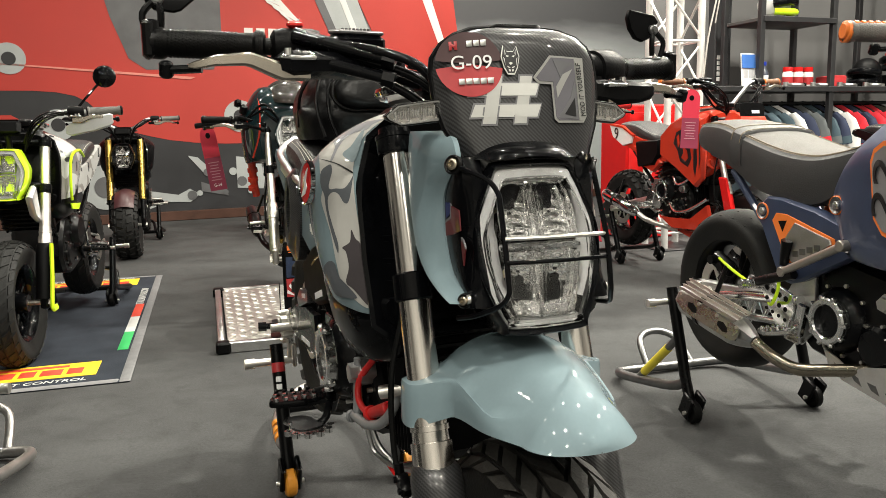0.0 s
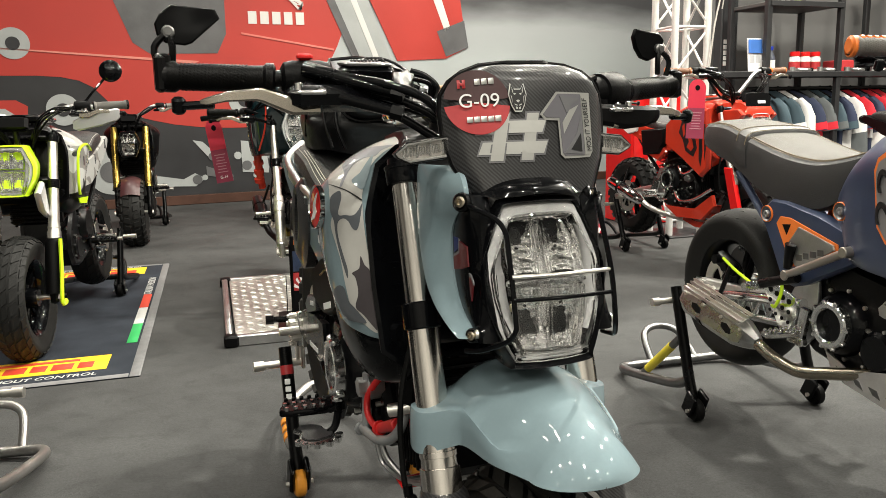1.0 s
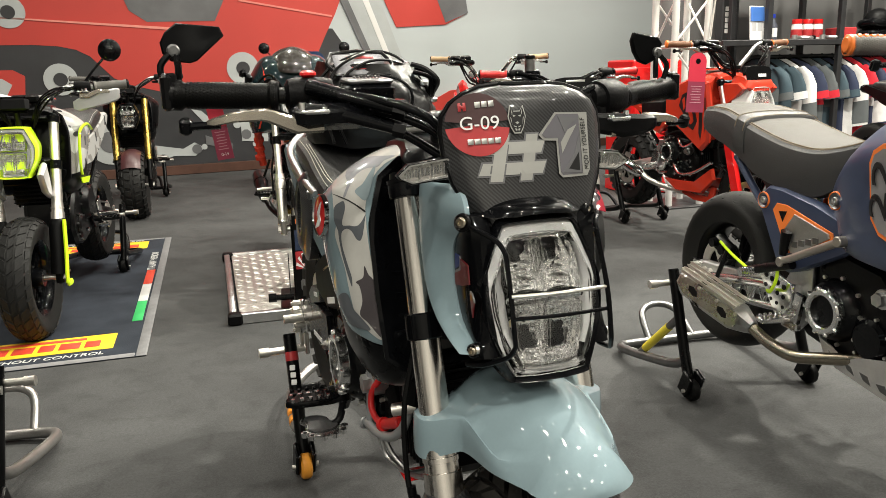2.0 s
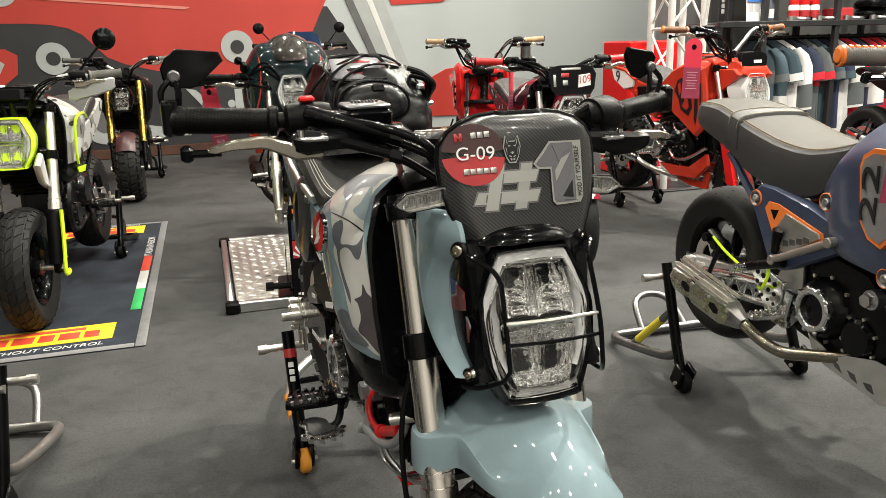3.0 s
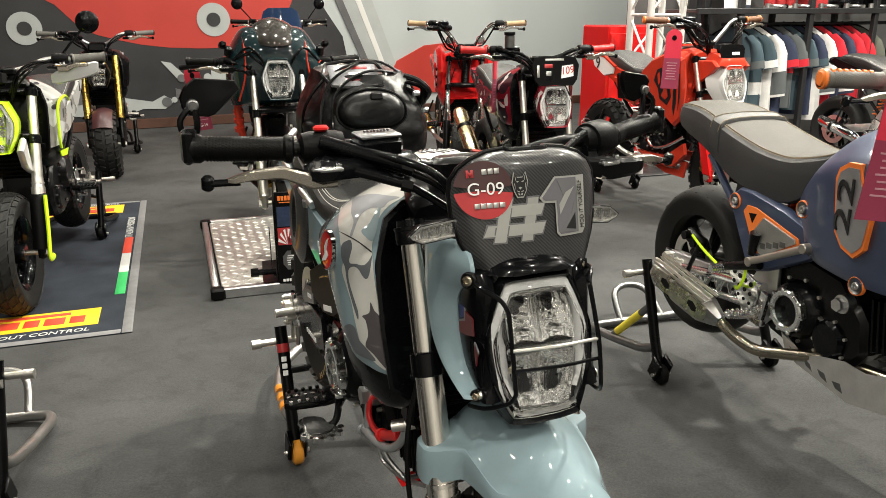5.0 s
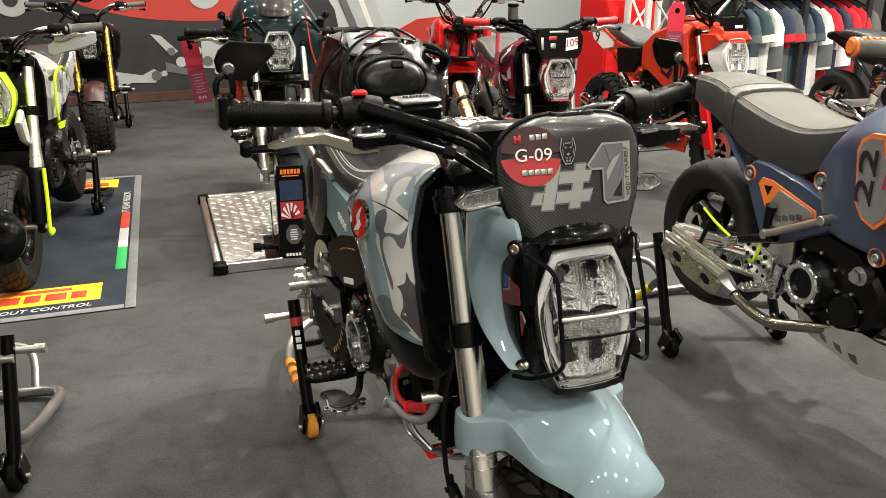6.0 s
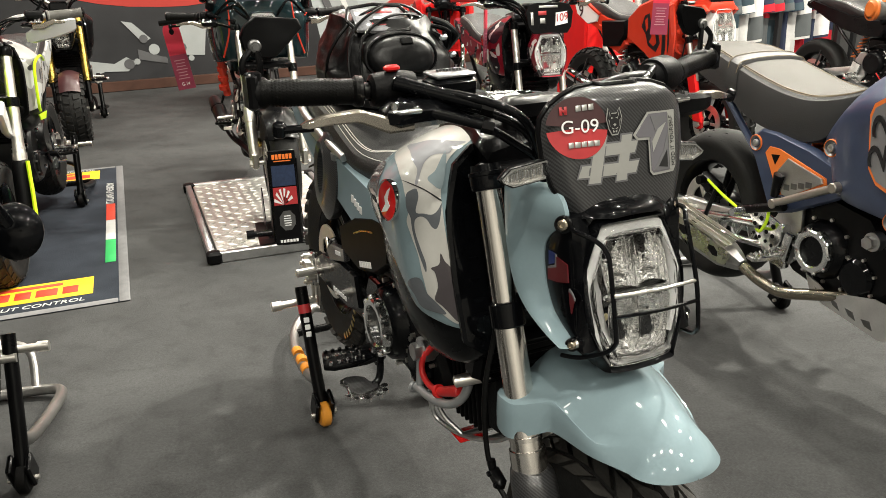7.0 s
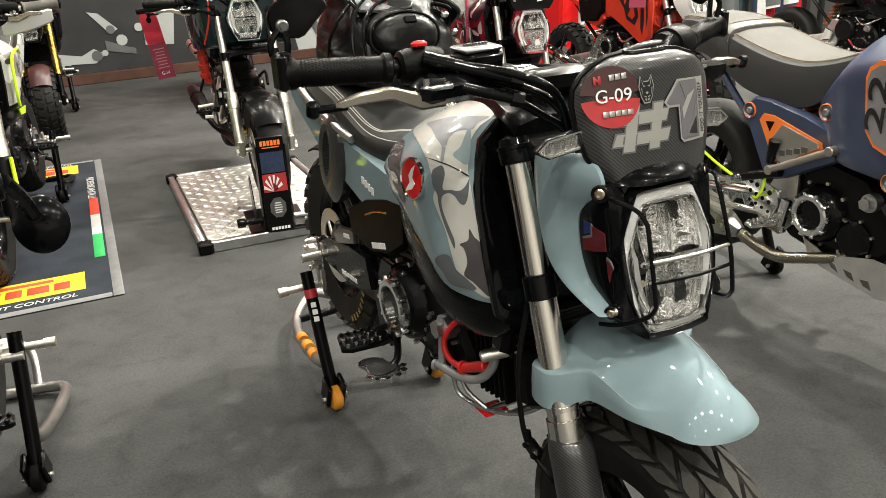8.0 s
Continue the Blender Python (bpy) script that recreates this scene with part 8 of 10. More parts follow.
    for off in (0.0, 0.006):
        for sd in (-1, 1):
            s.tube([(0.20, sd * (0.108 - off), 0.8605), (0.30, sd * (0.108 - off), 0.836), (0.39, sd * (0.104 - off), 0.806), (0.445 - off, sd * (0.094 - off), 0.796), (0.480 - off, sd * (0.072 - off), 0.800), (0.510 - off, sd * (0.045 - off * 0.5), 0.803), (0.545 - off, sd * 0.020, 0.812), (0.560 - off, 0, 0.816)], 0.0008, 5, 5)
    part("seat_stitching", s, THREAD, bike)
    # chrome grab rail beside the tail
    s = Shape()
    for sd in (-1, 1):
        s.tube([(0.36, sd * 0.122, 0.768), (0.22, sd * 0.128, 0.795), (0.04, sd * 0.12, 0.835), (-0.10, sd * 0.06, 0.865)], 0.009, 10, 5)
        s.box((0.22, 0.014, 0.024), (0.20, sd * 0.124, 0.780), 0.005, (0, 12, 0))
    part("grab_rail", s, ALU, bike)


main_extras(main)


def seat_bag(m):
    """Soft creased tail bag with a bean-shaped pocket, a clear map window and elastic cords."""
    t = thing("seat_bag", m, "black soft tail bag tied on the seat with elastic cords", "bag")
    s = Shape()

    def sect(z):
        f = z / 0.20
        k = 1.0 + 0.06 * math.sin(math.pi * min(1, f * 1.2)) - 0.46 * max(0, f - 0.30) ** 1.15
        out = []
        for j in range(72):
            a = 2 * math.pi * j / 72
            c, d = math.cos(a), math.sin(a)
            fold = 0.006 * noise.noise(Vector((3 * c, 3 * d, 22 * z))) + 0.003 * noise.noise(Vector((9 * c + 4, 9 * d, 60 * z)))
            x = 0.145 * k * math.copysign(abs(c) ** 0.7, c) + fold * c
            y = 0.138 * k * math.copysign(abs(d) ** 0.7, d) + fold * d
            out.append(Vector((x - 0.045 * f * f, y, z + 0.004 * math.sin(5 * a + 9 * f) + 0.8 * fold)))
        return out
    s.loft([sect(0.195 * i / 26) for i in range(27)])
    body = part("bag_body", s, BAG, t)

    def bean(a, k):
        y = 0.076 * math.cos(a) * k
        z = (0.056 if math.sin(a) > 0 else 0.046) * math.copysign(abs(math.sin(a)) ** 0.85, math.sin(a)) * k
        z += 0.008 * math.exp(-(y / 0.030) ** 2) * (1 if math.sin(a) < 0 else 0)
        return -0.018 + y, 0.118 + z
    s = Shape()
    rings = []
    for i in range(9):
        f = i / 8
        ring = []
        for j in range(40):
            y, z = bean(2 * math.pi * j / 40, 1 - 0.55 * f ** 3)
            ring.append(Vector((0.100 + 0.068 * math.sin(f * math.pi / 2) - 0.25 * (z - 0.118) + 0.004 * noise.noise(Vector((40 * y, 40 * z, 1))), y, z)))
        rings.append(ring)
    s.loft(rings)
    pk = part("front_pocket", s, BAG, body)
    s = Shape()
    s.tube([(0.142 - 0.25 * (z - 0.118), y, z) for y, z in [bean(2 * math.pi * j / 30, 1.02) for j in range(30)]], 0.0034, 6, 2, True)
    part("piping", s, BLACK_SATIN, pk)
    s = Shape()
    s.box((0.008, 0.028, 0.018), (0.155, -0.012, 0.160), 0.003, (0, -30, 0))
    part("pull_tab", s, BLACK_SATIN, pk)
    # clear map pocket, tilted towards the front
    tilt = pose(0.045, -0.030, 0.196, 0, 40, 0)
    s = Shape(tilt)
    s.box((0.072, 0.112, 0.010), (0, 0, 0), 0.004)
    wn = part("map_window", s, mat("clear vinyl over paper", (0.30, 0.30, 0.32), 0.14, 0, 0.8, 0.6, 26), body)
    for x, w in ((-0.020, 0.060), (0.000, 0.034), (0.018, 0.050)):
        s = Shape(tilt)
        s.box((0.009, w, 0.001), (x, 0.004, 0.0056), 0.0003)
        part("print_bar", s, RED_FILM if x else WHITE_FILM, wn)
    s = Shape(tilt)
    s.tube([(-0.038, -0.058, 0.003), (-0.038, 0.058, 0.003), (0.038, 0.058, 0.003), (0.038, -0.058, 0.003)], 0.0045, 6, 2, True)
    part("window_edge", s, BLACK_SATIN, wn)
    for q in ([(0.150, -0.115, 0.015), (0.120, -0.125, 0.10), (0.075, -0.095, 0.180), (0.030, -0.02, 0.222), (-0.08, 0.05, 0.205), (-0.14, 0.10, 0.09)],
              [(0.155, -0.090, 0.012), (0.140, -0.105, 0.08), (0.095, -0.085, 0.160), (0.060, -0.01, 0.205), (0.030, 0.075, 0.192), (0.0, 0.135, 0.12)],
              [(0.02, -0.145, 0.03), (0.04, -0.140, 0.12), (0.04, -0.080, 0.200), (0.01, 0.03, 0.226), (0.02, 0.110, 0.165), (0.02, 0.148, 0.05)]):
        s = Shape()
        s.tube(q, 0.0036, 7, 6)
        part("elastic_cord", s, BLACK_SATIN, t)
    rnd = random.Random(5)
    for k in range(14):
        y0, z0 = 0.040 + 0.060 * rnd.random(), 0.185 - 0.012 * k
        s = Shape()
        s.tube([(0.06 - 0.010 * k + 0.02 * rnd.random(), y0, z0 + 0.012), (0.085 - 0.010 * k, y0 + 0.030, z0), (0.075 - 0.012 * k + 0.02 * rnd.random(), 0.122 + 0.012 * rnd.random() + 0.0012 * k, z0 - 0.03), (0.03 - 0.010 * k, 0.142, max(0.02, z0 - 0.07)), (0.01, 0.135, max(0.015, z0 - 0.09))], 0.0035 + 0.004 * rnd.random(), 7, 5)
        part("cord_loop", s, (BAG, BLACK_SATIN, BLACK_MATT)[k % 3], t)
    for y, z in ((0.104, 0.150), (0.126, 0.105)):
        s = Shape()
        s.box((0.012, 0.020, 0.016), (0.085, y, z), 0.004, (0, 20, 30))
        part("cord_hook", s, ALU, t)
    return t


bag = seat_bag(place(*MAIN_AT) @ pose(0.185, 0.045, 0.868, 0, 4, 0) @ Matrix.Diagonal((1, 1.02, 0.86, 1)))

# --- navy motorcycle with a two-level seat
navy_at = (0.85, 2.62, 18.0)
navy, S1 = motorcycle(*navy_at, "matt navy motorcycle with grey seat, orange details and chrome exhaust", dict(
    axle=0.38, axle_x=0.035, r_rear=0.246, r=0.255, front_axle=0.256, tyre="slick", rim=BLACK_SATIN, fork_top=GOLD, fork_low=BLACK_SATIN, fork_style="usd", fender="low", fender_mat=BLACK_MATT, bar_up=0.05, bar_wide=0.02,
    bar_mat=BLACK_SATIN, grip_mat=GRIP_GREY, collar_mat=ORANGE, mirror="none", tank=NAVY, tank_kind="navy", cover=None, seat_kind=None, ring=True, swing=ALU, frame_mat=NAVY, signals=False,
    can=MUFFLER, pipe=BRONZE_PIPE, can_seg=8, can_r=0.043, ring_at=(0.545, 0.402), rear_w=0.14, can_pts=((0.375, -0.198, 0.312), (0.055, -0.206, 0.368)), pipe_path=[(0.92, 0, 0.42), (0.94, -0.02, 0.385), (0.86, -0.045, 0.325), (0.74, -0.06, 0.312), (0.64, -0.085, 0.300), (0.56, -0.125, 0.282), (0.49, -0.160, 0.268), (0.43, -0.185, 0.285), (0.375, -0.198, 0.312)]))



def navy_extras(bike):
    # side casting with an orange and bare metal triangle
    for sd in (-1, 1):
        s = Shape()
        o = [(0.278, 0.640), (0.284, 0.668), (0.312, 0.690), (0.366, 0.690), (0.500, 0.668), (0.600, 0.634), (0.640, 0.612), (0.636, 0.578), (0.590, 0.553), (0.455, 0.484), (0.410, 0.470), (0.372, 0.476), (0.345, 0.520)]
        s.prism(o, sd * 0.100, sd * 0.134, "xz", 0.008)
        ca = part("frame_casting", s, NAVY, bike)
        s = Shape()
        s.prism([(0.342, 0.630), (0.356, 0.650), (0.394, 0.650), (0.440, 0.638), (0.562, 0.606), (0.566, 0.590), (0.440, 0.518), (0.408, 0.520)], sd * 0.132, sd * 0.1365, "xz", 0.001)
        part("orange_edge", s, ORANGE, ca)
        s = Shape()
        s.prism([(0.366, 0.630), (0.398, 0.634), (0.384, 0.604)], sd * 0.135, sd * 0.1375, "xz", 0.0005)
        part("recess", s, BLACK_MATT, ca)
        s = Shape()
        s.prism([(0.388, 0.576), (0.430, 0.632), (0.552, 0.603), (0.556, 0.592), (0.442, 0.526), (0.424, 0.530)], sd * 0.135, sd * 0.141, "xz", 0.0015)
        pl = part("metal_plate", s, ALU, ca)
        s = Shape()
        for k in range(4):
            s.box((0.020, 0.002, 0.016), (0.440 + 0.0245 * k, sd * 0.1415, 0.554 + 0.008 * k), 0.0005, (0, -6, 0))
        part("engraved_bar", s, ALU_DARK, pl)
        for x, z, y in ((0.302, 0.650, 0.136), (0.568, 0.688, 0.142), (0.612, 0.598, 0.140), (0.425, 0.505, 0.140), (0.79, 0.560, 0.168)):
            s = Shape()
            s.lathe([(0.0205, 0.001), (0.0212, 0.0025), (0.0228, 0.001), (0.0230, -0.008)], (x, sd * y, z), (0, sd, 0), 24)
            rg = part("orange_ring", s, ORANGE if y != 0.14 else NAVY, ca)
            s = Shape()
            s.lathe([(0, -0.003), (0.012, -0.003), (0.0165, -0.001), (0.0195, 0.002), (0.0208, -0.002)], (x, sd * y, z), (0, sd, 0), 20)
            part("bolt_dish", s, ALU_DARK, rg)
            s = Shape()
            s.lathe([(0, 0.001), (0.0035, 0.001), (0.0045, 0.005), (0.0085, 0.005), (0.0100, 0.003), (0.0100, -0.003)], (x, sd * y, z), (0, sd, 0), 16)
            part("bolt", s, ALU, rg)
        s = Shape()
        s.tube([(0.612, sd * 0.158, 0.598), (0.425, sd * 0.164, 0.507)], 0.0105, 14, 0)
        s.cyl((0.612, sd * 0.140, 0.598), (0.612, sd * 0.170, 0.598), 0.0135, seg=16, bevel=0.002)
        s.cyl((0.425, sd * 0.140, 0.507), (0.425, sd * 0.174, 0.507), 0.0135, seg=16, bevel=0.002)
        part("strut", s, STRUT_METAL, ca)
        # number panel on the tank side
        def onside(x, z):
            return sd * (0.1665 + 0.16 * max(0, min(0.12, x - 0.70)) - 0.03 * max(0, 0.66 - z))
        op = [(0.712, 0.672), (0.692, 0.795), (0.700, 0.822), (0.730, 0.840), (0.768, 0.842), (0.784, 0.802), (0.806, 0.780), (0.826, 0.725), (0.816, 0.655), (0.786, 0.628), (0.742, 0.640)]
        cx, cz = 0.757, 0.732
        for k, m_, dy, nm in ((1.0, ORANGE, 0.004, "panel_edge"), (0.90, GREY_PANEL, 0.0055, "number_panel")):
            s = Shape()
            pts = [(cx + (x - cx) * k, cz + (z - cz) * k) for x, z in op]
            v = [(x, onside(x, z) + sd * (dy + 0.004), z) for x, z in pts] + [(x, onside(x, z) - sd * 0.02, z) for x, z in pts]
            L = len(pts)
            s.add(v, [tuple(range(L)), tuple(range(2 * L - 1, L - 1, -1))] + [(i, (i + 1) % L, L + (i + 1) % L, L + i) for i in range(L)])
            part(nm, s, m_, bike)
        s = text_shape("22", 0.078, Matrix(((0, sd, 0, 0.740), (0.02 * sd, 0.16, sd, sd * 0.1850), (1, 0, 0, 0.742), (0, 0, 0, 1))), 0.0015, 0, 0.130)
        part("number", s, BLACK_FILM, bike)
        # rearset plates with drilled holes
        s = Shape()
        s.prism([(0.30, 0.455), (0.33, 0.475), (0.43, 0.445), (0.44, 0.40), (0.40, 0.335), (0.385, 0.335)], sd * 0.128, sd * 0.136, "xz", 0.002)
        s.box((0.028, 0.02, 0.11), (0.455, sd * 0.130, 0.375), 0.004, (0, 12, 0))
        s.box((0.06, 0.02, 0.020), (0.44, sd * 0.132, 0.335), 0.004)
        rp = part("rearset_plate", s, MACHINED, bike)
        for i in range(4):
            for j in range(3):
                s = Shape()
                s.cyl((0.335 + 0.024 * i, sd * 0.1352, 0.448 - 0.028 * j - 0.006 * i), (0.335 + 0.024 * i, sd * 0.1372, 0.448 - 0.028 * j - 0.006 * i), 0.0075 - 0.0012 * j, seg=12)
                part("drilled_hole", s, BLACK_MATT, rp)
        s = Shape()
        s.cyl((0.325, sd * 0.14, 0.46), (0.325, sd * 0.215, 0.46), 0.0115, seg=14)
        s.lathe([q for k in range(9) for q in ((0.0116, 0.008 * k), (0.0130, 0.001 + 0.008 * k), (0.0130, 0.004 + 0.008 * k), (0.0116, 0.005 + 0.008 * k))], (0.325, sd * 0.142, 0.46), (0, sd, 0), 14)
        part("footrest_peg", s, MACHINED, rp)
    # brake cylinder with lime hoses
    s = Shape()
    s.tube([(0.455, -0.155, 0.505), (0.36, -0.165, 0.475), (0.30, -0.165, 0.455)], 0.013, 10, 3)
    s.cyl((0.40, -0.14, 0.52), (0.415, -0.145, 0.585), 0.012, 0.016, seg=14)
    mc = part("brake_cylinder", s, BLACK_SATIN, bike)
    for q in ([(0.30, -0.165, 0.455), (0.20, -0.15, 0.475), (0.10, -0.12, 0.49)], [(0.40, -0.155, 0.50), (0.405, -0.16, 0.455), (0.385, -0.16, 0.415), (0.36, -0.15, 0.41)]):
        s = Shape()
        s.tube(q, 0.0045, 8, 5)
        part("lime_hose", s, NEON, mc)
    # slotted heat shield along the muffler
    a, b = Vector((0.355, -0.199, 0.316)), Vector((0.07, -0.206, 0.366))
    d = (b - a).normalized()
    n = Vector((0.10, -0.90, 0.30)).normalized()
    w = d.cross(n).normalized()
    m4 = Matrix(((d.x, w.x, n.x, 0), (d.y, w.y, n.y, 0), (d.z, w.z, n.z, 0), (0, 0, 0, 1)))
    m4.translation = a + n * 0.042
    m4 = m4 @ Matrix.Diagonal((1.12, 1.0, 1, 1))
    s = Shape(m4)
    s.prism([(0.0, -0.016), (0.02, -0.024), (0.21, -0.026), (0.25, -0.010), (0.25, 0.014), (0.21, 0.024), (0.02, 0.020), (0.0, 0.012)], 0.0, 0.004, "xy", 0.001)
    hs = part("heat_shield", s, SHIELD, bike)
    for k in range(4):
        s = Shape(m4)
        s.prism([(0.030 - 0.004 * k, 0.026 + 0.0105 * k), (0.255, 0.026 + 0.0105 * k), (0.262, 0.031 + 0.0105 * k), (0.255, 0.034 + 0.0105 * k), (0.025 - 0.004 * k, 0.034 + 0.0105 * k)], -0.004 - 0.007 * k, 0.003 - 0.007 * k, "xy", 0.0015)
        part("muffler_rib", s, STEEL if k % 2 else MUFFLER, hs)
    for k in (0, 2):
        s = Shape(m4)
        s.prism([(0.035 + 0.062 * k, -0.010), (0.050 + 0.062 * k, -0.014), (0.075 + 0.062 * k, -0.006), (0.078 + 0.062 * k, 0.006), (0.060 + 0.062 * k, 0.010), (0.040 + 0.062 * k, 0.002)], 0.0035, 0.0048, "xy")
        part("shield_slot", s, BLACK_MATT, hs)
    for k in range(4):
        s = Shape(m4)
        s.cyl((0.012 + 0.075 * k, 0.017, 0.003), (0.012 + 0.075 * k, 0.017, 0.008), 0.005, seg=10)
        part("shield_bolt", s, STEEL, hs)
    # white truss arm beside the rear wheel
    s = Shape()
    s.tube([(0.44, -0.118, 0.43), (0.22, -0.122, 0.40), (0.0, -0.118, 0.36)], 0.015, 10, 4)
    s.tube([(0.44, -0.118, 0.37), (0.22, -0.122, 0.345), (0.0, -0.118, 0.345)], 0.011, 10, 4)
    for k in range(6):
        s.tube([(0.40 - 0.06 * k, -0.120, 0.43 - 0.010 * k), (0.37 - 0.06 * k, -0.120, 0.365 - 0.004 * k), (0.34 - 0.06 * k, -0.120, 0.42 - 0.010 * k)], 0.006, 8, 0)
    part("truss_arm", s, MACHINED, bike)
    # open rim caliper on the rear disc
    s = Shape()
    s.box((0.09, 0.03, 0.05), (0.085, -0.095, 0.47), 0.008, (0, 20, 0))
    s.cyl((0.06, -0.11, 0.48), (0.06, -0.125, 0.48), 0.014)
    s.cyl((0.105, -0.11, 0.465), (0.105, -0.125, 0.465), 0.014)
    part("caliper", s, BLACK_SATIN, bike)
    # folded metal belly plate with cut-outs
    s = Shape()
    prof = [(0.515, 0.325), (0.535, 0.287), (0.580, 0.262), (0.765, 0.234), (0.95, 0.275), (1.00, 0.36)]
    for k in range(len(prof) - 1):
        (x0, z0), (x1, z1) = prof[k], prof[k + 1]
        w0, w1 = (0.106, 0.106)
        s.add([(x0, -w0, z0), (x1, -w1, z1), (x1, w1, z1), (x0, w0, z0), (x0, -w0, z0 + 0.004), (x1, -w1, z1 + 0.004), (x1, w1, z1 + 0.004), (x0, w0, z0 + 0.004)], [(0, 1, 2, 3), (7, 6, 5, 4), (0, 4, 5, 1), (1, 5, 6, 2), (2, 6, 7, 3), (3, 7, 4, 0)])
    for sd in (-1, 1):
        s.prism([(0.515, 0.325), (0.535, 0.287), (0.580, 0.262), (0.765, 0.234), (0.95, 0.275), (1.00, 0.36), (0.98, 0.385), (0.80, 0.332), (0.735, 0.335), (0.645, 0.312), (0.605, 0.290), (0.560, 0.312)], sd * 0.104, sd * 0.108, "xz")
    bp_ = part("belly_plate", s, PLATE_METAL, bike)
    for sd in (-1, 1):
        for k in range(4):
            s = Shape()
            s.prism([(0.552 + 0.052 * k, 0.300 - 0.010 * k), (0.578 + 0.052 * k, 0.286 - 0.004 * k), (0.590 + 0.052 * k, 0.270 - 0.006 * k), (0.566 + 0.052 * k, 0.280 - 0.008 * k)], sd * 0.1065, sd * 0.1088, "xz")
            part("cut_out", s, ALU_DARK, bp_)
    # bar pad grips: orange ends and ribs
    for sd in (-1, 1):
        a = Vector((0.893, sd * 0.288, 1.038))
        b = Vector((0.862, sd * 0.412, 1.044))
        d = (b - a).normalized()
        for k in range(7):
            s = Shape(S1)
            s.cyl(a + d * (0.030 + 0.013 * k) + Vector((0, 0, 0.0125)), a + d * (0.037 + 0.013 * k) + Vector((0, 0, 0.0125)), 0.0075, seg=10)
            part("grip_rib", s, ORANGE, bike)


GREY_PANEL = mat("silver number panel film", (0.30, 0.30, 0.31), 0.35, 0.4, 0.4, 0.08)
navy_extras(navy)


def two_level_seat(bike):
    data = [(-0.100, 0.055, 0.868, 0.835), (-0.075, 0.084, 0.884, 0.815), (0.0, 0.106, 0.890, 0.795), (0.08, 0.118, 0.884, 0.775), (0.16, 0.125, 0.862, 0.745), (0.25, 0.128, 0.836, 0.702), (0.35, 0.127, 0.812, 0.680), (0.44, 0.122, 0.802, 0.672), (0.50, 0.112, 0.808, 0.688), (0.555, 0.098, 0.822, 0.735), (0.605, 0.078, 0.842, 0.790), (0.645, 0.052, 0.857, 0.825)]

    def rings(k, zadd, ymax):
        out = []
        for x, w, t, b in data:
            out.append(half_ring(x, [(0, t + 0.004 + zadd), (w * 0.5, t + 0.002 + zadd), (w * 0.84, t - 0.004 + zadd), (w * 0.965, t - 0.014), (w, t - 0.034), (w * 1.0, (t + b) / 2 - 0.01), (w * 0.95, b + 0.006), (w * 0.8, b), (0, b)]))
        P = []
        for i in range(len(out) - 1):
            for q in range(4):
                f = q / 4
                a, b_, c, d = out[max(i - 1, 0)], out[i], out[i + 1], out[min(i + 2, len(out) - 1)]
                P.append([0.5 * ((2 * bb) + (cc - aa) * f + (2 * aa - 5 * bb + 4 * cc - dd) * f * f + (3 * bb - aa - 3 * cc + dd) * f ** 3) for aa, bb, cc, dd in zip(a, b_, c, d)])
        P.append(out[-1])
        return P
    s = Shape()
    full = rings(1, 0, 1)
    s.loft(full)
    se = part("seat", s, SEAT_DARK, bike, "seat with dark grey sides and grey brown top")
    n = len(full[0])
    idx = [n - 3, n - 2, n - 1, 0, 1, 2]
    s = Shape()
    P = [[r[n - 1 - 2] + Vector((0, 0, 0.001)), r[n - 1 - 1] + Vector((0, 0, 0.003)), r[0] + Vector((0, 0, 0.003)), r[1] + Vector((0, 0, 0.003)), r[2] + Vector((0, 0, 0.001))] for r in full[3:-2]]
    s.loft([list(q) + [p_ - Vector((0, 0, 0.006)) for p_ in reversed(q)] for q in P])
    tp = part("seat_top", s, SEAT_GREY, se)
    for sd in (-1, 1):
        for off in (0.0, 0.006):
            s = Shape()
            s.tube([(r[2].x, sd * (r[2].y + off), r[2].z + 0.0022 - off * 0.35) for r in full[4:-3:2]], 0.0012, 5, 2)
            part("stitching", s, THREAD_TAN, tp)
    s = Shape()
    x = 0.165
    sec = [(w_, z_ - 0.024) for w_, z_ in ((-0.128, 0.80), (-0.129, 0.845), (-0.122, 0.868), (-0.104, 0.879), (-0.06, 0.8845), (0, 0.886), (0.06, 0.8845), (0.104, 0.879), (0.122, 0.868), (0.129, 0.845), (0.128, 0.80))]
    s.loft([[Vector((x + dx, y, z + dz - dx * 0.28)) for y, z in sec] + [Vector((x + dx, y * 0.97, z - 0.006 - dx * 0.28)) for y, z in reversed(sec)] for dx, dz in ((-0.024, 0.006), (-0.020, 0.012), (0.020, 0.012), (0.024, 0.006))])
    part("seat_strap", s, SEAT_DARK, se)
    for dx in (-0.018, 0.018):
        s = Shape()
        s.tube([(x + dx, y, z + 0.0130 - dx * 0.28) for y, z in sec[1:-1]], 0.0012, 5, 2)
        part("stitching", s, THREAD_TAN, se)


two_level_seat(navy)


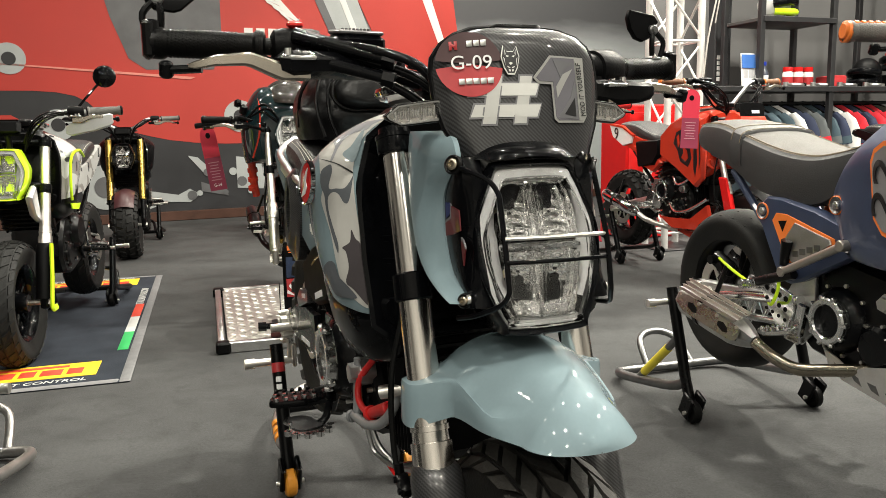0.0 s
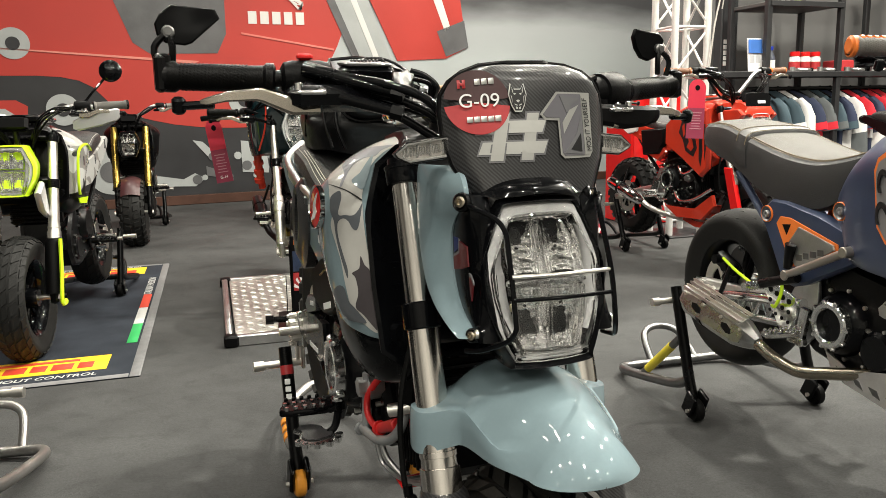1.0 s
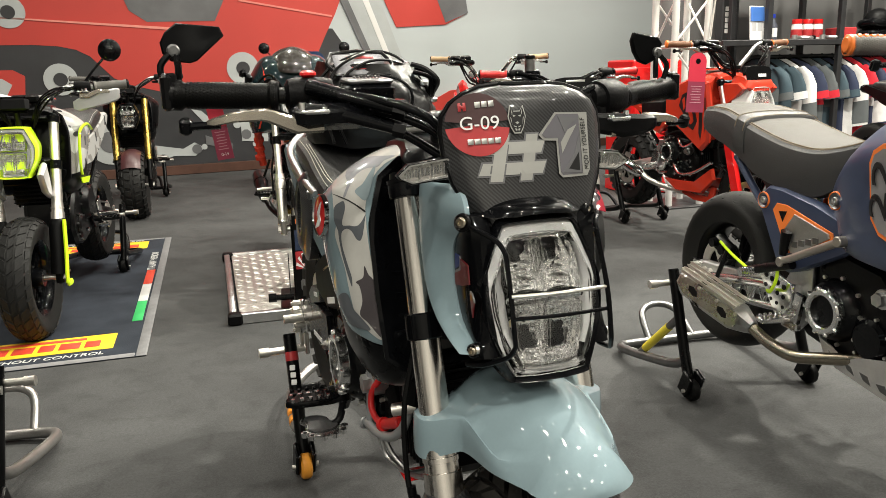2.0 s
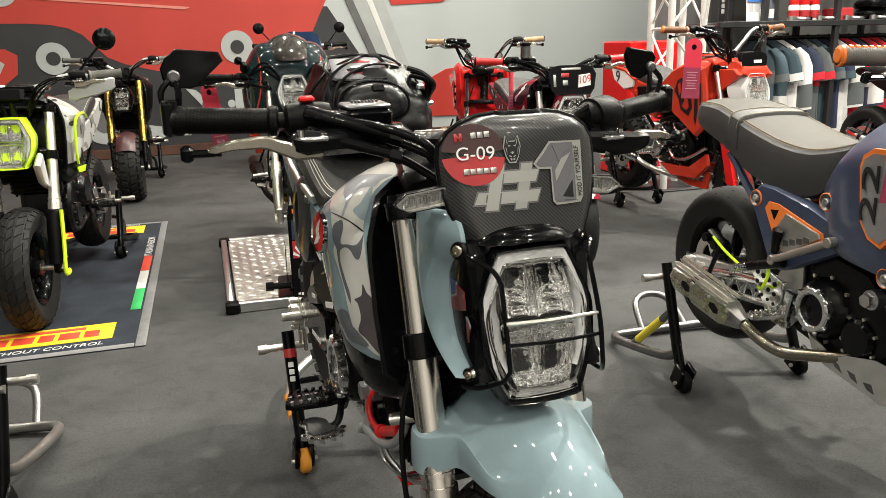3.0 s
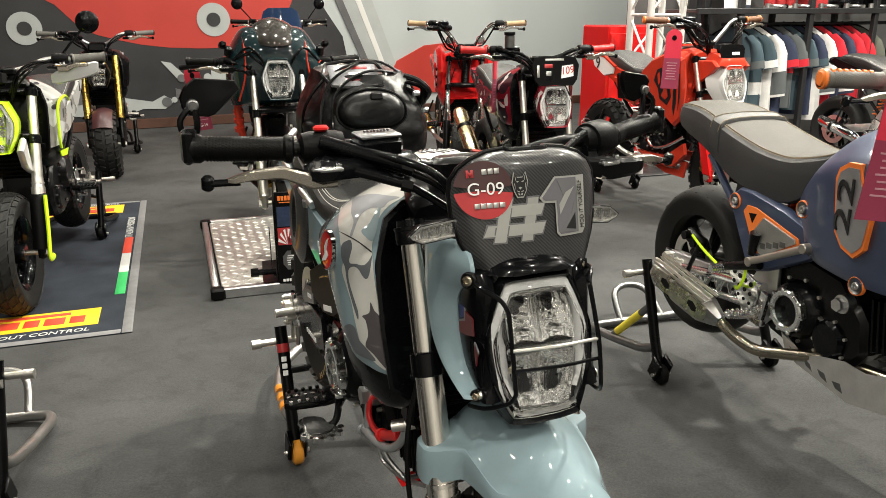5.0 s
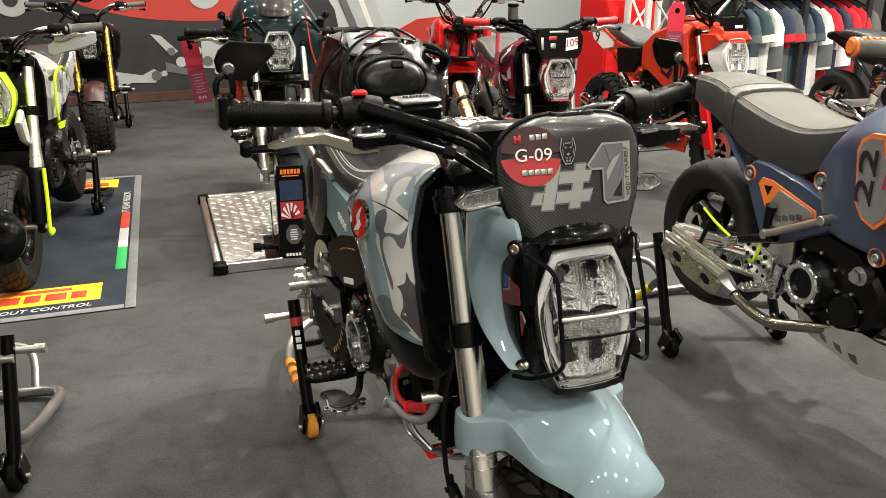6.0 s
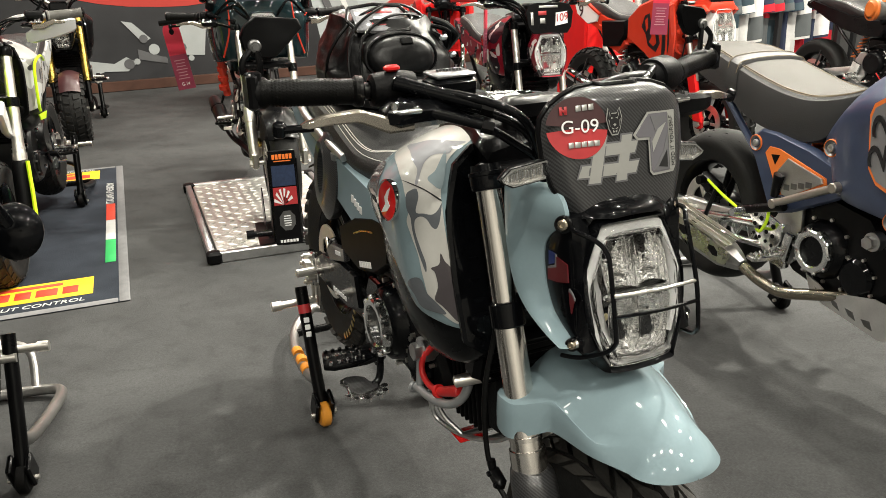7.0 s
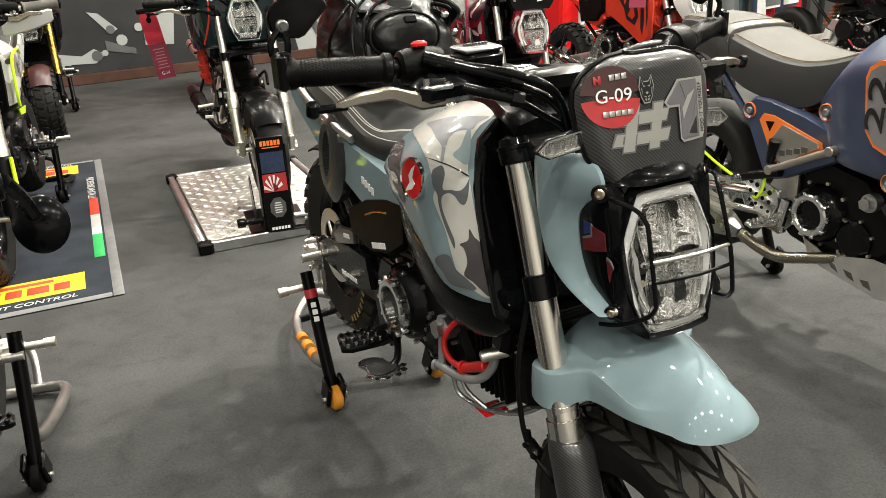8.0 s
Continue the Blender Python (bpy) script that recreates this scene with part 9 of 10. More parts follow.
def tag(m, code, label):
    """Show card with a round-topped hanging strap, hole and lines of print."""
    t = thing("show_card", m, label, "card", "show cards")
    s = Shape()
    top = [(0.048 * math.cos(a), -0.048 + 0.048 * math.sin(a)) for a in [math.pi * k / 12 for k in range(13)]]
    s.prism(top + [(-0.048, -0.15), (0.048, -0.15)], -0.0012, 0.0012, "xz")
    part("strap", s, TAG_RED, t)
    s = Shape()
    s.prism([(-0.048, -0.15), (0.048, -0.15), (0.050, -0.31), (-0.050, -0.31)], -0.0012, 0.0012, "xz")
    cd = part("lower_card", s, TAG_DARK, t)
    s = Shape()
    s.lathe([(0, -0.0018), (0.014, -0.0018), (0.014, 0.0018), (0, 0.0018)], (0, 0, -0.045), (0, 1, 0), 18)
    part("hole", s, BLACK_SATIN, t)
    s = Shape()
    for sd in (-1, 1):
        for k in range(7):
            s.box((0.05 if k % 3 else 0.064, 0.0008, 0.004), (0, sd * 0.0016, -0.175 - 0.014 * k), 0.0002)
    part("print_line", s, mat("pale red print", (0.42, 0.20, 0.24), 0.6), cd)
    if code:
        part("card_code", text_shape(code, 0.022, pose(0, -0.0016, -0.285, 90, 0, 0), 0.0003), WHITE_FILM, cd)
    return t


tag(pose(1.205, 4.42, 1.075, -2, 3, 12), "", "red and maroon show card hanging from the orange motorcycle")
tag(pose(-1.235, 3.90, 0.925, 2, -8, 8) @ Matrix.Diagonal((0.8, 1, 1, 1)), "G-14", "red and maroon show card hanging from the green motorcycle")
tag(pose(0.884, 1.63, 1.075, 0, 6, 4), "", "red and maroon show card hanging from the navy motorcycle")
tag(pose(0.225, 4.02, 1.00, 0, 4, 75), "", "red show card seen edge on at the dark red motorcycle")

# --- the others
GREEN_AT = (-1.079, 4.715, 17.0)
green, _ = motorcycle(*GREEN_AT, "deep green cafe style motorcycle with orange pinstripes and round tank", dict(
    front_axle=0.29, axle=0.29, r=0.232, tyre="slick", rim=BLACK_SATIN, fork_top=STEEL, fork_low=STEEL, fender="low", fender_mat=BLACK_SATIN, bar_mat=BLACK_SATIN, grip_mat=RUBBER, mirror="none", tank=DEEP_GREEN, tank_kind="round",
    cover=DEEP_GREEN, signals=False, bar_up=-0.08, lamp=(1.04, 0.835), lamp_scale=0.95, lamp_shell=DEEP_GREEN, lift=0.04, can=BLACK_SATIN, pipe=BLACK_SATIN))
neon, SN = motorcycle(-2.04, 4.20, 14.5, "silver and neon yellow motorcycle on the printed mat", dict(
    tyre="street", rim=BLACK_GLOSS, fork_top=STEEL, fork_low=BLACK_SATIN, fork_guard=BLACK_MATT, fender=None, bar_mat=ALU, grip_mat=GRIP_GREY, mirror="round", tank=SILVER_GRAPHIC, shroud=BLACK_SATIN, cover=SILVER_GRAPHIC, lamp_shell=NEON, signals=False, can=ALU))
gold, _ = motorcycle(-2.87, 6.85, 19.0, "black motorcycle with gold forks and knobbly tyres", dict(
    tyre="knob", rim=BLACK_GLOSS, fork_top=GOLD, fork_low=BLACK_SATIN, fork_style="usd", fender="low", fender_mat=MAROON_FILM, lamp_rim=BLACK_SATIN, bar_up=0.03, bar_mat=ALU, grip_mat=GRIP_GREY, mirror="none", tank=BLACK_SATIN, cover=SILVER_PAINT, signals=False, front_w=0.165, lamp_scale=0.95))
darkred, _ = motorcycle(0.257, 4.91, 12.0, "black and dark red motorcycle with a black number plate", dict(
    tyre="slick", rim=BLACK_GLOSS, fork_top=STEEL, fork_low=BLACK_SATIN, fender="low", fender_mat=DARK_RED, bar_mat=BLACK_SATIN, grip_mat=RED_HOSE, mirror="none", tank=DARK_RED, cover=DARK_RED, seat_mat=SEAT_DARK, signals=False, can=GOLD_PALE, pipe=STEEL, lamp_shell=DARK_RED, can_r=0.044, can_pts=((0.40, -0.185, 0.34), (0.06, -0.215, 0.60)),
    pipe_path=[(0.93, 0, 0.37), (0.97, -0.02, 0.31), (0.90, -0.05, 0.25), (0.72, -0.08, 0.235), (0.56, -0.13, 0.255), (0.46, -0.17, 0.29), (0.40, -0.185, 0.34)]))
s = Shape()
s.cyl((0.93, -0.165, 1.000), (0.93, -0.165, 1.060), 0.024, seg=20, bevel=0.004)
fp = part("fluid_pot", s, ALU_DARK, darkred)
s = Shape()
s.cyl((0.93, -0.165, 1.060), (0.93, -0.165, 1.076), 0.027, seg=20, bevel=0.003)
part("pot_cap", s, BLACK_SATIN, fp)
red, SR = motorcycle(-0.02, 6.42, 8.0, "bright red motorcycle with silver handlebar and bare front wheel", dict(
    steer=-14.0, lamp=None, tyre="street", rim=BLACK_GLOSS, fork_top=CHROME, fork_low=BLACK_SATIN, fender=None, bar_up=0.10, bar_mat=CHROME, grip_mat=GRIP_SAND, collar_mat=CHROME, mirror="none", lever_mat=MACHINED, tank=RED_PAINT, shroud=RED_PAINT, cover=RED_PAINT, seat_mat=SEAT_GREY, signals=False, can=GOLD, pipe=STEEL))
s = Shape(SR)
s.loft([[Vector((1.05 + dx, 0.075 * k * math.cos(a), 0.90 + 0.036 * k * math.sin(a))) for a in [2 * math.pi * j / 24 for j in range(24)]] for dx, k in ((-0.04, 0.7), (-0.01, 1.0), (0.02, 0.9), (0.035, 0.5))])
part("small_screen", s, BLACK_GLOSS, red)
for sd in (-1, 1):
    s = Shape(SR)
    s.cyl((0.955, sd * 0.10, 0.985), (0.985, sd * 0.10, 0.985), 0.030, 0.026, seg=20, bevel=0.004)
    part("round_gauge", s, CHROME, red)
    s = Shape()
    s.prism([(0.72, 0.90), (0.86, 0.95), (0.95, 0.90), (0.97, 0.78), (0.90, 0.66), (0.80, 0.62), (0.74, 0.74)], sd * 0.13, sd * 0.19, "xz", 0.025)
    part("side_shroud", s, RED_PAINT, red)
for k in range(3):
    s = Shape()
    s.box((0.030, 0.012, 0.022), (0.955, -0.198, 0.70 + 0.05 * k), 0.004, (0, 10, 0))
    part("shroud_vent", s, BLACK_MATT, red)
orange, _ = motorcycle(1.09, 5.42, 22.0, "orange red and white motorcycle with number plate panels", dict(
    front_w=0.13, tyre="knob", rim=BLACK_GLOSS, fork_top=STEEL, fork_low=RED_PAINT, fender="low", fender_mat=BLACK_MATT, bar_up=0.08, lift=0.05, bar_mat=ALU, grip_mat=GRIP_TAN, collar_mat=ORANGE, mirror="none", tank=ORANGE_RED, shroud=ORANGE_RED, cover=ORANGE_RED, seat_mat=SEAT_DARK, lamp_shell=WHITE_PAINT, signals=False, can=CHROME, ring=True, swing=ALU))
rail_bike, _ = motorcycle(2.90, 5.90, 20.0, "black motorcycle with chrome exhaust in front of the clothes rail", dict(
    tyre="slick", rim=BLACK_SATIN, fork_top=STEEL, fork_low=BLACK_SATIN, fender="low", fender_mat=BLACK_MATT, bar_mat=BLACK_SATIN, grip_mat=ORANGE, mirror="none", tank=BLACK_GLOSS, cover=BLACK_SATIN, signals=False, can=CHROME, swing=ALU, axle=0.33))
edge, _ = motorcycle(-1.27, 1.83, 13.0, "black motorcycle at the edge of the stand with bar end mirrors", dict(
    tyre="slick", rim=BLACK_SATIN, fork_top=STEEL, fork_low=BLACK_SATIN, fender="low", fender_mat=BLACK_MATT, bar_mat=BLACK_SATIN, grip_mat=RUBBER, mirror="none", bar_up=-0.09, tank=BLACK_GLOSS, cover=BLACK_SATIN, signals=False))


motorcycle(-1.72, 7.75, 20.0, "dark motorcycle with round mirrors and a blue tinted windscreen", dict(
    tyre="slick", rim=BLACK_SATIN, fork_top=STEEL, fork_low=BLACK_SATIN, fender="low", fender_mat=BLACK_MATT, bar_mat=ALU, grip_mat=RUBBER, mirror="round", bar_up=0.10, tank=BLACK_GLOSS, cover=BLACK_SATIN, signals=False))
s = Shape(place(-1.72, 7.75, 20.0))
s.loft([[Vector((1.02 - 0.25 * (z - 0.95) - 0.9 * y * y, y, z)) for y in [w * (-1 + 2 * j / 10) for j in range(11)]] + [Vector((1.014 - 0.25 * (z - 0.95) - 0.9 * y * y, y, z)) for y in [w * (1 - 2 * j / 10) for j in range(11)]] for z, w in ((0.93, 0.14), (1.0, 0.165), (1.10, 0.165), (1.17, 0.14), (1.20, 0.10))])
scr = part("windscreen", s, mat("blue tinted screen", (0.012, 0.025, 0.06), 0.1, 0, 0.9), bpy.data.objects["motorcycle.010"])
scr.matrix_parent_inverse = bpy.data.objects["motorcycle.010"].matrix_world.inverted()


def stripes(bike):
    """Orange pinstripes and a dark glossy dome on the round tank."""
    for sd in (-1, 1):
        s = Shape()
        s.tube([(0.60, sd * 0.125, 0.990), (0.72, sd * 0.150, 1.034), (0.84, sd * 0.147, 1.034), (0.93, sd * 0.140, 0.985), (0.972, sd * 0.140, 0.91), (0.980, sd * 0.150, 0.83), (0.960, sd * 0.180, 0.735)], 0.0042, 8, 6)
        part("pinstripe", s, ORANGE_RED, bike)
        s = Shape()
        s.tube([(0.62, sd * 0.215, 0.91), (0.76, sd * 0.230, 0.925), (0.88, sd * 0.224, 0.92), (0.95, sd * 0.195, 0.90)], 0.003, 8, 5)
        part("pinstripe", s, ORANGE_RED, bike)
    s = Shape()
    rings = []
    for k in range(15):
        f = k / 14
        rings.append([Vector((0.83 + 0.13 * math.cos(a) * math.cos(f * 1.45) + 0.03 * (1 - f), 0.115 * math.sin(a) * math.cos(f * 1.45), 1.045 + 0.055 * math.sin(f * 1.5) - 0.03 * (1 - f) - 0.10 * math.cos(a) * math.cos(f * 1.45) * 0.35)) for a in [2 * math.pi * j / 24 for j in range(24)]])
    s.loft(rings)
    part("tank_dome", s, SMOKED, bike)
    for sd in (-1, 1):
        s = Shape()
        s.tube([(0.90, sd * 0.20, 0.915), (0.885, sd * 0.30, 0.90), (0.85, sd * 0.43, 0.885)], 0.0125, 10, 3)
        part("side_grip", s, BLACK_SATIN, bike)
        s = Shape()
        s.box((0.04, 0.03, 0.05), (0.90, sd * 0.21, 0.955), 0.008, (0, 20, 20))
        s.box((0.05, 0.03, 0.03), (0.90, sd * 0.235, 0.985), 0.008, (0, -20, 10))
        part("fluid_pot", s, BLACK_SATIN, bike)
    s = Shape()
    for sd in (-1,):
        s.tube([(0.80, -0.175, 0.80), (0.83, -0.185, 0.72), (0.82, -0.18, 0.62), (0.80, -0.17, 0.55)], 0.018, 10, 5)
        for k in range(5):
            s.cyl((0.82, -0.182, 0.58 + 0.042 * k), (0.825, -0.184, 0.598 + 0.042 * k), 0.024, seg=14)
    part("oil_cooler_hose", s, ORANGE_RED, bike)


stripes(green)


def board(bike, x, z, w, h, m, tilt=0.2, lift=0.0):
    """A flat show plate over a headlight, and the pose on its face."""
    s = Shape()
    o = [(-w * 0.72, -h), (w * 0.72, -h), (w * 0.9, -h * 0.6), (w, h * 0.4), (w * 0.85, h * 0.9), (w * 0.5, h), (-w * 0.5, h), (-w * 0.85, h * 0.9), (-w, h * 0.4), (-w * 0.9, -h * 0.6)]
    X, Y, Z = Vector((0, 1, 0)), Vector((-tilt, 0, 1)).normalized(), Vector((1, 0, tilt)).normalized()
    m4 = Matrix(((X.x, Y.x, Z.x, x), (X.y, Y.y, Z.y, 0), (X.z, Y.z, Z.z, z), (0, 0, 0, 1)))
    s.m = m4
    s.prism(o, -0.006, 0.0, "xy", 0.002)
    return part("front_plate", s, m, bike), m4


pl, f = board(darkred, 1.135, 0.905, 0.115, 0.068, BLACK_SATIN)
s = Shape(f)
s.prism([(0.025, -0.035), (0.085, -0.025), (0.085, 0.028), (0.030, 0.022)], 0.0005, 0.0012, "xy")
part("white_label", s, WHITE_FILM, pl)
part("plate_number", text_shape("109", 0.048, f @ pose(0.055, 0.0, 0.0022, 0, 0, 8), 0.0004, 0.15, 0.058), RED_FILM, pl)
s = Shape(f)
s.box((0.012, 0.055, 0.001), (-0.085, -0.002, 0.001), 0.0003)
part("word_bar", s, SILVER_FILM, pl)
s = Shape(f)
s.box((0.09, 0.010, 0.001), (-0.005, 0.050, 0.001), 0.0003)
part("word_bar", s, SILVER_FILM, pl)
s = Shape(f)
s.box((0.024, 0.022, 0.001), (-0.035, -0.012, 0.001), 0.0003)
part("word_bar", s, SILVER_FILM, pl)
s = Shape(f)
s.box((0.038, 0.018, 0.001), (-0.035, 0.022, 0.001), 0.0003)
part("word_bar", s, RED_FILM, pl)
pl, f = board(orange, 1.12, 0.905, 0.085, 0.045, BLACK_SATIN)
s = Shape(f)
s.box((0.05, 0.016, 0.001), (0.02, -0.005, 0.001), 0.0003)
part("word_bar", s, WHITE_FILM, pl)


def race_panels(bike):
    for sd in (-1, 1):
        s = Shape()
        s.prism([(-0.06, 0.855), (0.10, 0.835), (0.215, 0.775), (0.20, 0.735), (0.10, 0.715), (-0.02, 0.775)], sd * 0.110, sd * 0.131, "xz", 0.006)
        pn = part("number_panel", s, WHITE_PAINT, bike)
        s = text_shape("9", 0.105, Matrix(((-sd, 0, 0, 0.03), (0, 0, sd, sd * 0.1335), (0, 1, 0, 0.792), (0, 0, 0, 1))), 0.001)
        part("panel_number", s, BLACK_FILM, pn)
        s = Shape()
        s.prism([(0.22, 0.72), (0.44, 0.70), (0.52, 0.62), (0.44, 0.56), (0.30, 0.60)], sd * 0.105, sd * 0.135, "xz", 0.010)
        part("side_guard", s, ORANGE_RED, bike)
        s = Shape()
        s.prism([(0.50, 0.30), (0.62, 0.24), (0.86, 0.25), (0.96, 0.34), (0.94, 0.40), (0.80, 0.31), (0.60, 0.30)], sd * 0.10, sd * 0.125, "xz", 0.008)
        part("belly_panel", s, ORANGE_RED, bike)
        s = Shape()
        s.prism([(fork_x(0.55) - 0.02, 0.56), (fork_x(0.55) + 0.035, 0.56), (fork_x(0.28) + 0.05, 0.26), (fork_x(0.28) - 0.01, 0.26)], sd * 0.125, sd * 0.140, "xz", 0.006)
        part("fork_shield", s, RED_PAINT, bike)


race_panels(orange)


def dirt_panels(bike):
    """Flat-sided tank shrouds with a dark number patch, a white lamp mask and a cowl with a small screen."""
    for sd in (-1, 1):
        s = Shape()
        s.prism([(0.691, 0.853), (0.829, 0.900), (0.969, 0.868), (0.998, 0.719), (0.991, 0.550), (0.929, 0.501), (0.765, 0.587), (0.600, 0.672), (0.600, 0.783)], sd * 0.168, sd * 0.206, "xz", 0.014)
        sp = part("tank_shroud", s, ORANGE_RED, bike)
        s = Shape()
        s.prism([(0.735, 0.740), (0.760, 0.800), (0.800, 0.815), (0.815, 0.760), (0.880, 0.720), (0.900, 0.660), (0.870, 0.610), (0.800, 0.640), (0.775, 0.700)], sd * 0.2055, sd * 0.2070, "xz")
        pt_ = part("number_patch", s, BLACK_FILM, sp)
        for q in ([(0.765, 0.775), (0.785, 0.790), (0.795, 0.735), (0.780, 0.715)], [(0.815, 0.730), (0.860, 0.700), (0.872, 0.660), (0.850, 0.640), (0.810, 0.660), (0.830, 0.690)]):
            s = Shape()
            s.prism(q, sd * 0.2068, sd * 0.2080, "xz")
            part("patch_mark", s, ORANGE_RED, pt_)
        for q in ([(0.912, 0.800), (0.930, 0.800), (0.948, 0.640), (0.935, 0.560), (0.918, 0.600)], [(0.955, 0.790), (0.963, 0.790), (0.975, 0.660), (0.965, 0.590)]):
            s = Shape()
            s.prism(q, sd * 0.2055, sd * 0.2070, "xz")
            part("dark_stripe", s, BLACK_FILM, sp)
        s = Shape()
        s.prism([(0.265, 0.745), (0.510, 0.760), (0.520, 0.680), (0.460, 0.605), (0.290, 0.590)], sd * 0.100, sd * 0.150, "xz", 0.016)
        part("side_box", s, BLACK_MATT, bike)
        s = Shape()
        s.prism([(0.64, 0.225), (0.75, 0.195), (0.92, 0.195), (0.940, 0.290), (0.910, 0.290), (0.890, 0.232), (0.75, 0.230), (0.65, 0.252)], sd * 0.075, sd * 0.095, "xz", 0.006)
        part("belly_panel", s, ORANGE_RED, bike)
        s = Shape()
        s.prism([(0.965, 0.860), (1.10, 0.865), (1.14, 0.835), (1.10, 0.80), (1.0, 0.74), (0.96, 0.70)], sd * 0.085, sd * 0.112, "xz", 0.006)
        part("cheek_panel", s, ORANGE_RED, bike)
        s = Shape()
        s.prism([(-0.06, 0.862), (0.10, 0.846), (0.225, 0.785), (0.220, 0.775), (0.10, 0.832), (-0.05, 0.850)], sd * 0.110, sd * 0.134, "xz", 0.002)
        part("red_edge", s, ORANGE_RED, bike)
    cx, cz = 1.165, 0.745
    s = Shape()
    s.loft([lamp_ring(cx, cz, 1.12, -0.10, bulge=0.02), lamp_ring(cx, cz, 1.42, -0.045, bulge=0.03), lamp_ring(cx, cz, 1.40, -0.028, bulge=0.03), lamp_ring(cx, cz, 1.10, -0.006, bulge=0.02), lamp_ring(cx, cz, 1.08, -0.020, bulge=0.02)], caps=False)
    part("lamp_mask", s, WHITE_PAINT, bike)
    s = Shape()
    s.loft([[Vector((x, y, z)) for y, z in ((-h, zl), (-h * 0.8, zt), (h * 0.8, zt), (h, zl), (0.6 * h, zl - 0.02), (-0.6 * h, zl - 0.02))] for x, h, zt, zl in ((1.00, 0.075, 0.900, 0.86), (1.08, 0.100, 0.900, 0.85), (1.13, 0.095, 0.875, 0.84), (1.145, 0.070, 0.852, 0.838))])
    part("lamp_cowl", s, ORANGE_RED, bike)


dirt_panels(orange)


def fittings(bike, S, metal, up=0.0, spring=RED_PAINT, cables=3):
    """Footrests, pedal, shock, cables and small metal of a motorcycle seen from farther off."""
    for sd in (-1, 1):
        s = Shape()
        s.cyl((0.40, sd * 0.125, 0.375), (0.40, sd * 0.205, 0.370), 0.011, seg=12, bevel=0.002)
        s.box((0.070, 0.010, 0.100), (0.405, sd * 0.122, 0.405), 0.004, (0, 20, 0))
        fr = part("footrest", s, metal, bike)
        s = Shape()
        s.tube([(0.43, sd * 0.130, 0.345), (0.50, sd * 0.150, 0.330), (0.56, sd * 0.155, 0.345)], 0.0065, 8, 4)
        s.cyl((0.56, sd * 0.150, 0.345), (0.56, sd * 0.190, 0.348), 0.008, seg=10)
        part("pedal", s, metal, fr)
        s = Shape(S)
        s.box((0.040, 0.030, 0.060), (fork_x(0.33) - 0.055, sd * 0.085, 0.33), 0.008, (0, 20, 0))
        part("caliper_body", s, metal if sd < 0 else BLACK_SATIN, bike)
        for k in range(cables):
            s = Shape(S)
            s.tube([(0.925, sd * (0.20 - 0.02 * k), 0.975 + up), (1.005 + 0.012 * k, sd * (0.15 - 0.01 * k), 0.985 + up * 0.7 - 0.02 * k), (1.025 - 0.01 * k, sd * 0.08, 0.935 + up * 0.4 - 0.02 * k), (0.985, sd * 0.04, 0.83)], 0.0042, 7, 5)
            part("cable", s, BLACK_SATIN, bike)
        for x, y, z in ((0.62, 0.092, 0.500), (0.72, 0.092, 0.420), (0.46, 0.092, 0.540), (0.58, 0.092, 0.330), (0.80, 0.075, 0.470), (0.88, 0.072, 0.420)):
            s = Shape()
            s.cyl((x, sd * y, z), (x, sd * (y + 0.014), z), 0.0095, seg=8, bevel=0.002)
            part("case_bolt", s, metal, bike)
    s = Shape()
    s.tube([(0.60, -0.100, 0.54), (0.68, -0.125, 0.50), (0.78, -0.118, 0.54), (0.86, -0.09, 0.60)], 0.007, 8, 5)
    part("silver_hose", s, metal, bike)
    s = Shape()
    s.tube([(0.56, -0.098, 0.40), (0.66, -0.130, 0.345), (0.78, -0.125, 0.36), (0.90, -0.095, 0.43)], 0.009, 8, 5)
    part("coolant_pipe", s, metal, bike)
    s = Shape()
    s.tube([(0.30 + 0.022 * math.cos(1.1 * q) + 0.0035 * q * 0.6, -0.02 + 0.022 * math.sin(1.1 * q), 0.46 + 0.0042 * q) for q in range(46)], 0.0045, 6, 0)
    part("shock_spring", s, spring, bike)


for b_, S_, m_, u_, c_, n_ in ((neon, SN, CHROME, 0.0, YELLOW_TAPE, 3), (gold, None, STEEL, 0.03, GOLD, 2), (darkred, None, CHROME, 0.0, RED_PAINT, 3), (red, SR, CHROME, 0.10, YELLOW_TAPE, 1), (orange, None, MACHINED, 0.08, RED_PAINT, 3), (green, None, STEEL, -0.08, ORANGE, 0), (rail_bike, None, CHROME, 0.0, ORANGE, 2)):
    fittings(b_, S_, m_, u_, c_, n_)
